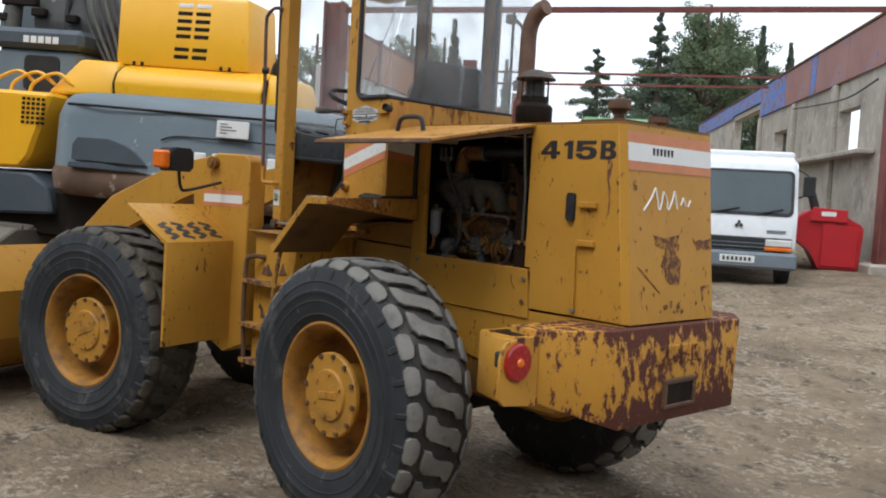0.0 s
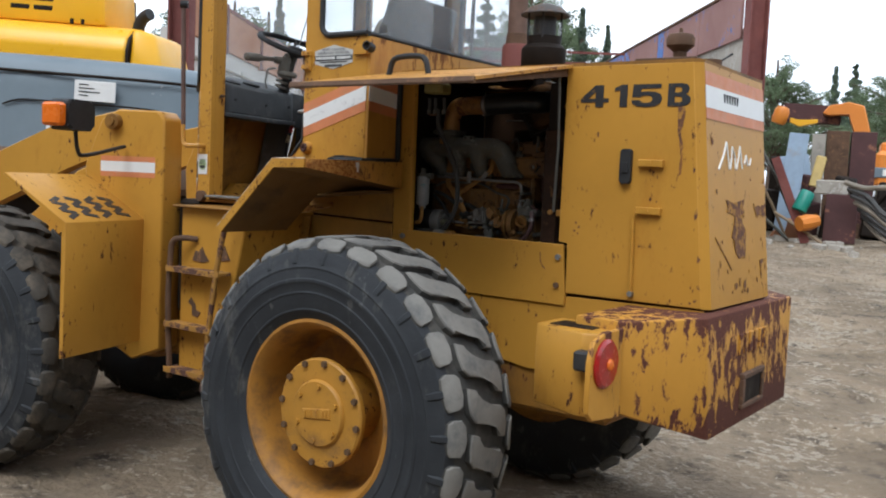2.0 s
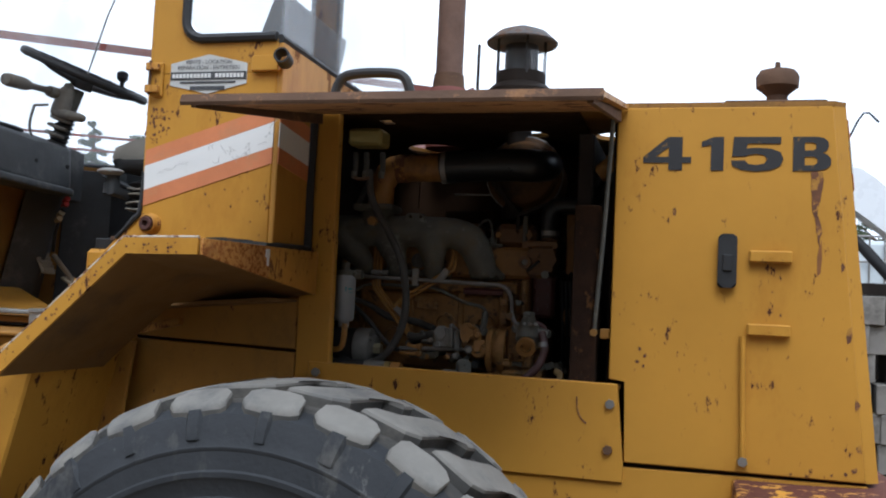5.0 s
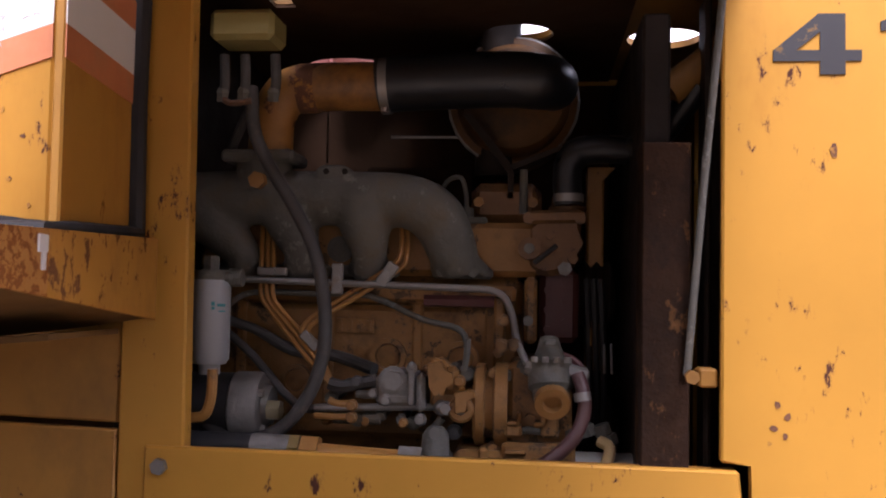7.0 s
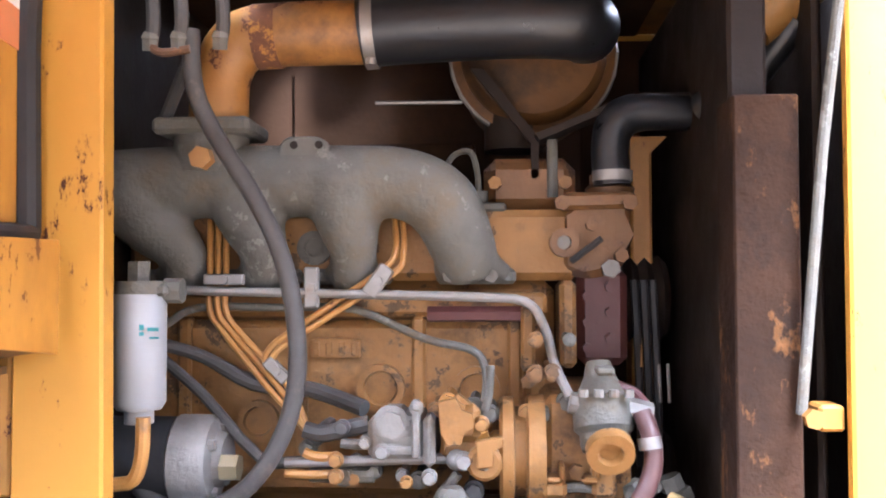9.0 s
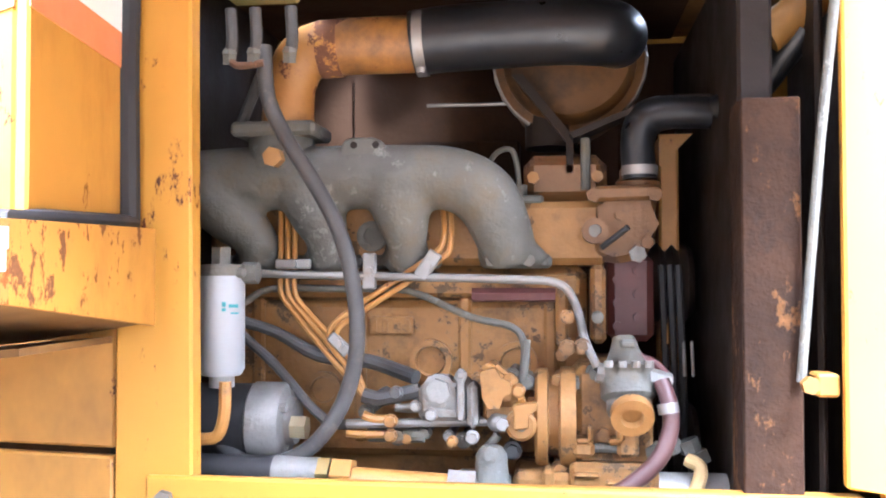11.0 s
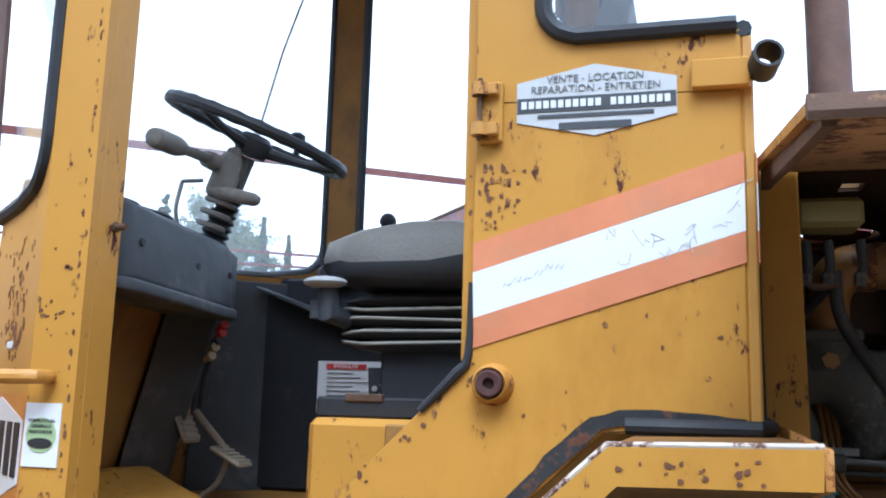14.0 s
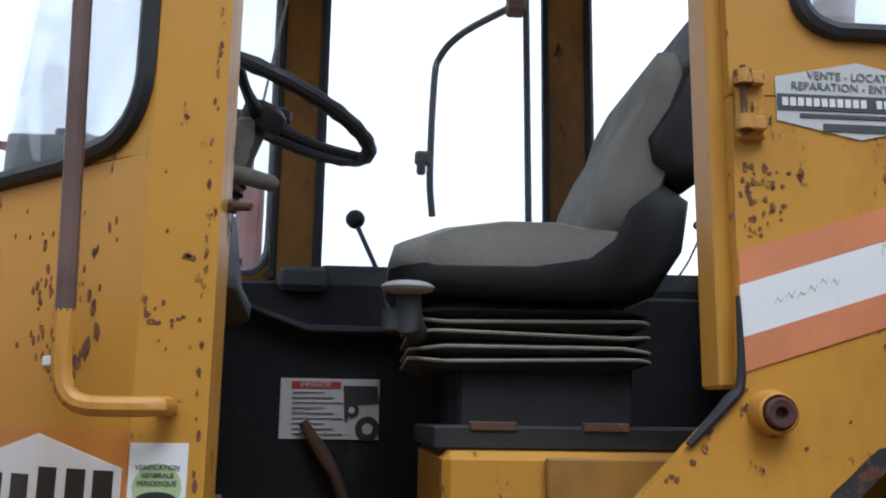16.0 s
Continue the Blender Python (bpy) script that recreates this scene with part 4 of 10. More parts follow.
def fender(fy):
    outline = [(-1.405, 1.602), (-1.585, 1.598), (-1.855, 1.352), (-1.905, 1.305)]
    bm = B()
    y0, y1 = fy(-0.60), fy(-0.02)
    ys = fy(-0.222)
    for o, yb in ((outline[:2], y1), (outline[1:], ys)):
        prism(bm, o + [(u + 0.002, v - 0.007) for u, v in o[::-1]], "xz", min(y0, yb), max(y0, yb))
    f = part("rear_fender", bm, M_YELD, loader, smooth=0)
    bm = B()
    inner = [(-1.407, 1.567), (-1.577, 1.564), (-1.830, 1.331), (-1.882, 1.281)]
    prism(bm, outline + inner[::-1], "xz", min(fy(-0.608), fy(-0.6004)), max(fy(-0.608), fy(-0.6004)))
    part("lip", bm, M_YEL, f)
    pipe("worn_edge", [(u, fy(-0.6045), v + 0.001) for u, v in outline], 0.0042, M_EDGE, f, 6)
    ym = y0 + 0.52 * (y1 - y0)
    for ya, yb, m, note in ((y0, ym, M_SPECK, "rust-speckled end of the fender lip"), (ym, y1, M_YELX, "")):
        k0, k1 = (ya - y0) / (y1 - y0), (yb - y0) / (y1 - y0)
        v = [(-1.405 + 0.015 * k0, ya, 1.602 + 0.010 * k0), (-1.405 + 0.015 * k0, ya, 1.567 - 0.070 * k0), (-1.405 + 0.015 * k1, yb, 1.567 - 0.070 * k1), (-1.405 + 0.015 * k1, yb, 1.602 + 0.010 * k1)]
        bm = B()
        loft(bm, v, [(x + 0.008, y, z) for x, y, z in v], 0.001)
        part("rear_lip", bm, m, f, note)
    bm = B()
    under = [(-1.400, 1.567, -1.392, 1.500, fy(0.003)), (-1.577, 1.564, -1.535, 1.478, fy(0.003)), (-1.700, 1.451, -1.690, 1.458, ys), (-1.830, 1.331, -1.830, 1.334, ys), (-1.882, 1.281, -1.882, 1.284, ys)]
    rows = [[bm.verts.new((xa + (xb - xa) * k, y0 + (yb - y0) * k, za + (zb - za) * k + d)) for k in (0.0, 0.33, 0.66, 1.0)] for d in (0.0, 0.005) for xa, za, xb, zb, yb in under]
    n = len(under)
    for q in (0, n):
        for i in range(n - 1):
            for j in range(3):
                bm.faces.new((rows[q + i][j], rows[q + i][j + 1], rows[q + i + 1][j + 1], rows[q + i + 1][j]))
    part("underside", bm, M_UNDER, f, "soiled brown underside of the fender, darkened for shade", smooth=25)
    bm = B()
    box(bm, -1.3905, -1.3872, min(fy(-0.322), fy(-0.302)), max(fy(-0.322), fy(-0.302)), 1.580, 1.600, 0.0008)
    box(bm, -1.3905, -1.3875, min(fy(-0.314), fy(-0.305)), max(fy(-0.314), fy(-0.305)), 1.560, 1.585, 0.0008)
    part("paint_daub", bm, M_WHITE, f, "white paint daub")
    return f


fender(lambda y: y)
fender(lambda y: 2 * MID - y)
pipe("seal", [(-1.416, -0.012, 1.618), (-1.416, -0.205, 1.612), (-1.43, -0.232, 1.610), (-1.595, -0.232, 1.610)], 0.011, M_BLACK, label="black rubber seal along the fender")
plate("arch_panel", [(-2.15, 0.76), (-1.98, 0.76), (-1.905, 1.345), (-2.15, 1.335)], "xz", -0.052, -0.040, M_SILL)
bm = B()
v = [(-1.960, -0.335, 1.318), (-1.990, -0.320, 1.318), (-1.765, -0.040, 1.398), (-1.755, -0.080, 1.398)]
loft(bm, v, [(x, y, z + 0.022) for x, y, z in v], 0.003)
part("arch_lip", bm, M_YELX, loader, "flat worn bar over the wheel arch")
# cab underside carries its shade in the same dark brown
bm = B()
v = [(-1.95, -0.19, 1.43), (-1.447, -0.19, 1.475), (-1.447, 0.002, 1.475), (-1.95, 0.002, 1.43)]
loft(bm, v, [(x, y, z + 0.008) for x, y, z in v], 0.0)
part("cab_underside", bm, M_UNDER, loader, "soiled underside of the cab, darkened for shade")

# ---- step box and ladder ----
bm = B()
prism(bm, [(-2.40, 0.56), (-2.15, 0.53), (-1.94, 1.36), (-2.40, 1.362)], "xz", -0.40, 0.02, 0.006)
sb = part("step_box", bm, M_YEL, loader)
def shape(c, s, pts):
    return [(c[0] + s * u, c[1] + s * v) for u, v in pts]
for c, s, pts in (((-2.25, 1.14), 0.06, [(-1, -0.4), (0.2, -0.5), (0.9, -0.3), (0.4, 0.2), (0.1, 0.7), (-0.3, 0.3), (-0.7, 0.4)]),
                  ((-2.09, 1.15), 0.05, [(-0.8, -0.5), (0.8, -0.3), (0.3, 0.4), (0.0, 1.0), (-0.3, 0.3)]),
                  ((-2.29, 0.90), 0.05, [(-0.9, 0.3), (-0.5, 0.8), (0.1, 0.2), (0.2, -0.3), (0.9, -0.5), (0.5, -1.0), (-0.3, -0.9), (-0.3, 0.0)]),
                  ((-2.14, 0.72), 0.05, [(-0.4, -0.8), (0.3, -0.6), (0.5, 0.5), (0.0, 1.0), (-0.5, 0.3)])):
    bm = B()
    prism(bm, shape(c, s, pts), "xz", -0.4045, -0.40)
    part("opening", bm, M_RUST, sb)
ld = group_part("ladder", (-2.1, -0.45, 0.5), loader, "rusty yellow access ladder")
pipe("rail", [(-2.28, -0.40, 1.215), (-2.33, -0.445, 1.22), (-2.385, -0.46, 1.20), (-2.40, -0.46, 1.12), (-2.41, -0.46, 0.9), (-2.40, -0.45, 0.55)], 0.014, M_RUST, ld, 10, 4)
pipe("rail", [(-1.90, -0.40, 1.338), (-1.95, -0.455, 1.345), (-2.00, -0.47, 1.31), (-2.03, -0.475, 1.21), (-2.08, -0.475, 0.95), (-2.15, -0.46, 0.53)], 0.013, M_RAIL, ld, 10, 4)
for z, x0, x1 in ((1.076, -2.40, -2.03), (0.815, -2.405, -2.08), (0.60, -2.40, -2.12)):
    bm = B()
    box(bm, x0, x1, -0.485, -0.41, z - 0.008, z + 0.008, 0.003)
    box(bm, x0, x1, -0.488, -0.483, z - 0.014, z + 0.012, 0.001)
    part("rung", bm, M_RAIL, ld)
plate("footplate", [(-2.42, -0.44), (-1.93, -0.44), (-1.93, -0.1), (-2.42, -0.1)], "xy", 1.362, 1.372, M_YELD)


# rust marks with shapes of their own
M_MARK = mat("dark_rust_mark", (0.115, 0.046, 0.024, 1), 0.9, var=0.45, scale=18, tint=(0.23, 0.10, 0.045, 1), chips=(0.44, 0.215, 0.035, 1), chip_at=0.545, chip_scale=30, bump=0.3)


def blot(name, c, size, plane, at, seed, parent, tall=1.0, lift=0.0012, material=None):
    """An uneven rust mark on a panel."""
    r = random.Random(seed)
    pts = []
    k = 9 if size > 0.02 else 6
    for i in range(k):
        a = i * math.tau / k
        q = size * r.uniform(0.45, 1.1)
        pts.append((c[0] + q * math.cos(a), c[1] + q * math.sin(a) * tall))
    bm = B()
    if plane == "rear":
        lo_v = [bm.verts.new(rear_at(u, v)) for u, v in pts]
        up_v = [bm.verts.new(rear_at(u, v) + Vector((lift, 0, 0))) for u, v in pts]
        bm.faces.new(up_v)
        for i in range(k):
            bm.faces.new((lo_v[i], lo_v[(i + 1) % k], up_v[(i + 1) % k], up_v[i]))
    else:
        prism(bm, pts, plane, at - lift, at)
    return part(name, bm, material or M_MARK, parent, smooth=0)


def torn(pts, seed, n=3, k=0.012):
    """A closed outline with its edges broken up."""
    r = random.Random(seed)
    out = []
    for p, q in zip(pts, pts[1:] + pts[:1]):
        for i in range(n):
            f = i / n
            out.append((p[0] + (q[0] - p[0]) * f + r.uniform(-k, k), p[1] + (q[1] - p[1]) * f + r.uniform(-k, k)))
    return out


def rear_patch(pts, seed, n=3, k=0.012):
    bm = B()
    lo_v, up_v = [], []
    for u, v in torn(pts, seed, n, k):
        lo_v.append(bm.verts.new(rear_at(u, v)))
        up_v.append(bm.verts.new(rear_at(u, v) + Vector((0.0014, 0, 0))))
    bm.faces.new(up_v)
    for i in range(len(up_v)):
        j = (i + 1) % len(up_v)
        bm.faces.new((lo_v[i], lo_v[j], up_v[j], up_v[i]))
    part("rust_patch", bm, M_MARK, rear_panel, smooth=0)


rear_patch([(0.21, 1.51), (0.41, 1.515), (0.40, 1.46), (0.375, 1.445), (0.43, 1.39), (0.41, 1.295), (0.30, 1.31), (0.265, 1.38), (0.29, 1.455), (0.23, 1.465)], 1)
rear_patch([(0.52, 1.50), (0.62, 1.495), (0.68, 1.51), (0.68, 1.462), (0.60, 1.458), (0.565, 1.455)], 2, 3, 0.009)
rear_patch([(0.59, 1.277), (0.67, 1.285), (0.66, 1.272), (0.61, 1.265), (0.612, 1.21), (0.60, 1.206)], 3, 2, 0.005)
rear_patch([(0.083, 1.381), (0.25, 1.258), (0.245, 1.254), (0.08, 1.376)], 4, 2, 0.002)
rear_marks = [((0.29, 1.19), 0.022, 0.8), ((0.34, 1.20), 0.018, 1.2), ((0.39, 1.185), 0.02, 1.4), ((0.43, 1.165), 0.016, 1.0), ((0.36, 1.165), 0.012, 1.0), ((0.073, 1.728), 0.012, 1.3), ((0.103, 1.545), 0.010, 1.3), ((0.124, 1.279), 0.012, 1.5), ((0.67, 1.596), 0.016, 0.9), ((0.20, 1.25), 0.008, 1.8), ((0.66, 1.25), 0.008, 2.0), ((0.55, 1.20), 0.01, 1.2), ((0.15, 1.36), 0.007, 1.5), ((0.62, 1.36), 0.008, 1.4), ((0.25, 1.17), 0.008, 1.0), ((0.5, 1.6), 0.006, 1.2), ((0.45, 1.24), 0.007, 1.3)]
for i, (c, sz, tl) in enumerate(rear_marks):
    blot("rust_mark", c, sz, "rear", 0, i, rear_panel, tl)
bm = B()
prism(bm, torn([(-0.142, 1.845), (-0.112, 1.845), (-0.116, 1.79), (-0.122, 1.74), (-0.112, 1.70), (-0.118, 1.66), (-0.124, 1.70), (-0.134, 1.75), (-0.136, 1.80)], 5, 3, 0.0025), "xz", -0.0034, -0.002)
part("rust_streak", bm, M_MARK, loader, "dark rust streak below the figures", smooth=0)
M_STREAK = mat("brown_rust_streak", (0.22, 0.085, 0.02, 1), 0.7, var=0.4, scale=25, tint=(0.30, 0.12, 0.025, 1), stretch=(1, 1, 0.2))
for i, (c, sz, tl, m) in enumerate([((-0.117, 1.64), 0.008, 6.0, M_STREAK), ((-0.452, 1.745), 0.006, 2.6, M_MARK), ((-0.22, 1.555), 0.003, 1.5, M_MARK), ((-0.20, 1.50), 0.004, 1.3, M_MARK),
                                    ((-0.525, 1.40), 0.006, 1.2, M_MARK), ((-0.512, 1.385), 0.007, 1.4, M_MARK), ((-0.53, 1.37), 0.006, 1.0, M_MARK), ((-0.515, 1.36), 0.005, 1.3, M_MARK), ((-0.535, 1.35), 0.004, 1.0, M_MARK), ((-0.03, 1.15), 0.010, 1.0, M_MARK), ((-0.05, 1.14), 0.006, 1.0, M_MARK), ((-0.022, 1.20), 0.008, 1.8, M_MARK), ((-0.028, 1.30), 0.007, 2.5, M_MARK), ((-0.048, 1.46), 0.008, 2.8, M_MARK), ((-0.065, 1.62), 0.005, 3, M_MARK), ((-0.08, 1.135), 0.004, 1, M_MARK), ((-0.17, 1.13), 0.004, 1, M_MARK)]):
    blot("rust_mark", c, sz, "xz", -0.002, 40 + i, loader, tl, material=m)
bm = B()
tube(bm, [(-0.674, -0.0065, 1.275), (-0.672, -0.0065, 1.245), (-0.662, -0.0065, 1.222), (-0.648, -0.0065, 1.21)], 0.0022, 5, 3)
part("scratch", bm, M_MARK, loader)
for i in range(90):
    r = random.Random(900 + i)
    bm = None
    if i < 42:
        c, y = (r.gauss(-1.772, 0.018), r.uniform(1.87, 1.965)), CAB_Y
    elif i < 72:
        c, y = (r.uniform(-2.085, -1.80), r.uniform(1.39, 1.42)), CAB_Y
        c = (c[0], c[1] + 0.98 * (c[0] + 2.085) * 0.98)
    else:
        c, y = (r.uniform(-1.78, -1.46), r.uniform(1.61, 1.80)), CAB_Y
    blot("rust_mark", c, r.uniform(0.002, 0.0055), "xz", y, 100 + i, loader, r.uniform(0.6, 1.8))
for i in range(16):
    r = random.Random(300 + i)
    t = r.random()
    blot("rust_mark", (-1.45 - 0.13 * t, 1.590 - 0.02 * r.random()), r.uniform(0.002, 0.006), "xz", -0.608, 400 + i, loader, 0.8)
    blot("rust_mark", (-1.60 - 0.25 * t, 1.568 - 0.232 * t - 0.012 * r.random()), r.uniform(0.002, 0.006), "xz", -0.608, 430 + i, loader, 1.0)
    blot("rust_mark", (-2.50 + 0.05 * r.random(), 1.45 + 0.5 * t), r.uniform(0.0015, 0.003), "xz", CAB_Y, 460 + i, loader, 1.4)
for i in range(46):
    r = random.Random(520 + i)
    blot("rust_mark", (-2.4455 + r.gauss(0, 0.0022), 1.45 + 0.024 * i + r.uniform(-0.012, 0.012)), r.uniform(0.0012, 0.0042), "xz", CAB_Y, 560 + i, loader, r.uniform(1.2, 3.4))
for i, (x, z, q, tl) in enumerate(((-2.463, 1.829, 0.011, 0.42), (-2.466, 1.832, 0.006, 0.8), (-2.454, 1.806, 0.004, 1.5), (-2.449, 1.803, 0.0035, 1.4), (-2.445, 1.797, 0.004, 1.6), (-2.473, 1.757, 0.0035, 0.8), (-2.467, 1.760, 0.005, 0.6), (-2.480, 1.755, 0.003, 1.0),
                                   (-2.513, 1.781, 0.0045, 1.3), (-2.511, 1.771, 0.004, 1.7), (-2.509, 1.762, 0.005, 1.4), (-2.503, 1.754, 0.006, 0.7), (-2.495, 1.752, 0.005, 0.6), (-2.484, 1.722, 0.002, 1.0))):
    blot("rust_mark", (x, z), q, "xz", CAB_Y, 620 + i, loader, tl)
pipe("steer_pin", [(-2.52, -0.20, 0.62), (-2.50, -0.20, 1.18)], 0.022, M_RUST, n=12)
# ---- cab ----
CY = CAB_Y
FY = 2 * MID - CY              # far side
FOLD, QUARTER = -2.517, 38.0    # where the front quarters turn in, and by how much
def quarter_edge(z):
    """How far the front quarter reaches: the windscreen leans back."""
    return 0.33 - 0.20 * (z - 1.95)


def cab_quarter(fy, near):
    """The folded-in front quarter with its window."""
    TURNED[0] = Matrix.Translation((FOLD if near else FOLD + 0.036, fy(CY), 0)) @ Matrix.Rotation(radians(-QUARTER if near else QUARTER), 4, "Z")
    sg = 1 if near else -1
    c0, c1 = sorted((0.0, sg * 0.022))
    corner = [(-0.012 - 0.075 * (1 - math.cos(radians(i * 15))), 2.055 - 0.085 * math.sin(radians(i * 15))) for i in range(7)]
    low = [(-0.012, 2.93)] + corner + [(-0.16, 1.9585), (-quarter_edge(1.955), 1.955)]
    # the far quarter gets its shade from the darker yellow
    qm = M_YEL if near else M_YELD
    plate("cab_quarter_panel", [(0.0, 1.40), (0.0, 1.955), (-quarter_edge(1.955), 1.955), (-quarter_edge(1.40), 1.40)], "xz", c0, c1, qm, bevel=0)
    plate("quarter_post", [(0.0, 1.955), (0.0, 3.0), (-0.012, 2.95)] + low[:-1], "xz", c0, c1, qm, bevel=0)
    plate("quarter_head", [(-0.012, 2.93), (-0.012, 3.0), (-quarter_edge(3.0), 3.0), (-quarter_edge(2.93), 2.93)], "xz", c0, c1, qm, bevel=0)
    pipe("window_seal", [(u - 0.004, -0.002 * sg, v + 0.004) for u, v in low], 0.014, M_BLACK, n=8)
    pane = plate("window_pane", low + [(-quarter_edge(2.93), 2.93)], "xz", *sorted((sg * 0.008, sg * 0.013)), M_GLASS, bevel=0)
    pane.visible_shadow = False
    TURNED[0] = None


def cab_side(fy, near):
    y0, y1 = fy(CY), fy(CY + 0.022)
    a, b = min(y0, y1), max(y0, y1)
    p = plate("cab_rear_panel", [(-1.805, 2.06), (-1.805, 1.688), (-2.085, 1.412), (-2.085, 1.37), (-1.88, 1.36), (-1.625, 1.606), (-1.44, 1.606), (-1.44, 2.06)], "xz", a, b, label="yellow cab panel with a white and orange stripe")
    w = [(-1.805, 2.06), (-1.44, 2.06), (-1.44, 2.143)]
    w += [(-1.66 + 0.055 * math.cos(radians(270 - 15 * i)), 2.20 + 0.055 * math.sin(radians(270 - 15 * i))) for i in range(7)]
    w += [(-1.70, 2.93), (-1.44, 2.93), (-1.44, 3.0), (-1.805, 3.0)]
    plate("cab_rear_post", w, "xz", a, b, bevel=0)
    seal = [(-1.445, 2.150), (-1.66, 2.150)] + [(-1.66 + 0.048 * math.cos(radians(270 - 15 * i)), 2.20 + 0.048 * math.sin(radians(270 - 15 * i))) for i in range(1, 7)] + [(-1.708, 2.93)]
    pipe("window_seal", [(x, fy(CY - 0.002), z) for x, z in seal], 0.013, M_BLACK, n=8)
    pane = plate("window_pane", [(-1.442, 2.15), (-1.66, 2.15), (-1.70, 2.20), (-1.70, 2.93), (-1.442, 2.93)], "xz", min(fy(CY + 0.008), fy(CY + 0.013)), max(fy(CY + 0.008), fy(CY + 0.013)), M_GLASS, bevel=0)
    pane.visible_shadow = False
    # front post; ahead of the fold the panel turns in towards the windscreen
    plate("cab_front_post", [(-2.432, 3.0), (-2.432, 1.40), (FOLD, 1.40), (FOLD, 3.0)], "xz", a, b, bevel=0)
    cab_quarter(fy, near)
    # inner return of the posts, darker on the far side for shade
    for x0, x1, z0 in ((-2.452, -2.432, 1.40), (-1.825, -1.805, 1.69)):
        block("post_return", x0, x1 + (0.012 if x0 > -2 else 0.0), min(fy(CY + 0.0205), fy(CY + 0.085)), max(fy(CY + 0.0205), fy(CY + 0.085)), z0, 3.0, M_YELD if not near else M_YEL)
    return p


M_DRIP = mat("loader_yellow_dripped", Y, 0.5, var=0.14, scale=3, chips=(0.22, 0.09, 0.02, 1), chip_at=0.585, chip_scale=16, cluster=0.35, stretch=(1, 1, 0.28), dirt=(0.34, 0.15, 0.02, 1), dirt_at=0.5, dirt_scale=6, bump=0.06, bscale=40)
M_INKP = mat("faded_pen", (0.42, 0.41, 0.40, 1), 0.7, var=0.2)
near_panel = cab_side(lambda y: y, True)
for (u0, v0), (u1, v1), d, m in (((-1.805, 1.708), (-1.440, 1.823), 0.0416, M_ORANGE), ((-1.805, 1.7496), (-1.440, 1.865), 0.064, M_WHITE), ((-1.805, 1.8136), (-1.440, 1.930), 0.0416, M_ORANGE)):
    bm = B()
    prism(bm, [(u0 + 0.001, v0), (u1, v1), (u1, v1 + d), (u0 + 0.001, v0 + d)], "xz", CY - 0.0022, CY)
    part("stripe", bm, m, near_panel)
def along_stripe(k, d):
    """A point on the near stripe: k along it, d above its lower edge."""
    return (-1.805 + 0.365 * k, 1.708 + 0.115 * k + d)


sr = random.Random(6)
for k, d in ((0.12, 0.075), (0.16, 0.08), (0.20, 0.075), (0.24, 0.078), (0.28, 0.082), (0.32, 0.078)):
    x, z = along_stripe(k, d - 0.005)
    bm = B()
    tube(bm, [(x, CY - 0.0026, z), (x + 0.004, CY - 0.0026, z + sr.uniform(0.004, 0.009)), (x + 0.008, CY - 0.0026, z + sr.uniform(-0.002, 0.004)), (x + 0.011, CY - 0.0026, z + sr.uniform(0.004, 0.009))], 0.00045, 5)
    part("pen_stroke", bm, M_INKP, near_panel)
for i in range(14):
    k, d = sr.uniform(0.5, 0.98), sr.uniform(0.045, 0.10)
    x, z = along_stripe(k, d)
    pts = [(x, CY - 0.0024, z)]
    for j in range(4):
        pts.append((pts[-1][0] + sr.uniform(-0.004, 0.012), CY - 0.0024, pts[-1][2] + sr.uniform(-0.012, 0.012)))
    bm = B()
    tube(bm, pts, 0.0006, 4)
    part("crack", bm, M_INKP, near_panel)
# cab back: wall, stripe that runs round the corner, window
plate("cab_back_wall", [(CY, 1.606), (0.0, 1.606), (0.0, 2.02), (FY, 2.02), (FY, 2.135), (CY, 2.135)], "yz", -1.440, -1.425, M_DRIP)
for v, d, m in ((1.823, 0.0416, M_ORANGE), (1.8646, 0.064, M_WHITE), (1.9286, 0.0416, M_ORANGE)):
    bm = B()
    prism(bm, [(CY, v), (-0.02, v - 0.02), (-0.02, v - 0.02 + d), (CY, v + d)], "yz", -1.425, -1.4232)
    part("stripe", bm, m, near_panel)
pipe("seal", [(-1.42, -0.012, 2.0), (-1.422, -0.014, 1.8), (-1.42, -0.012, 1.62)], 0.014, M_BLACK)
pane = plate("rear_window", [(CY + 0.005, 2.13), (FY - 0.005, 2.13), (FY - 0.005, 2.93), (CY + 0.005, 2.93)], "yz", -1.438, -1.433, M_GLASS, bevel=0)
pane.visible_shadow = False
pipe("window_seal", [(-1.436, CY, 2.145), (-1.432, 0.2, 2.138), (-1.436, FY, 2.138)], 0.012, M_BLACK, n=8)
def screen_at(z, f):
    """A point of the raked windscreen between its two side edges."""
    k = quarter_edge(z)
    return (FOLD - k * math.cos(radians(QUARTER)), CY + k * math.sin(radians(QUARTER)) + f * (FY - CY - 2 * k * math.sin(radians(QUARTER))), z)


for name, z0, z1, m in (("windscreen", 1.93, 2.96, M_GLASS), ("cab_front_wall", 1.40, 1.93, M_PLAST)):
    bm = B()
    ring0 = [bm.verts.new(screen_at(z, f)) for z, f in ((z0, 0), (z0, 1), (z1, 1), (z1, 0))]
    ring1 = [bm.verts.new(v.co + Vector((0.006, 0, 0))) for v in ring0]
    for k in range(4):
        bm.faces.new((ring0[k], ring0[(k + 1) % 4], ring1[(k + 1) % 4], ring1[k]))
    bm.faces.new(ring0[::-1])
    bm.faces.new(ring1)
    part(name, bm, m, loader).visible_shadow = m is not M_GLASS
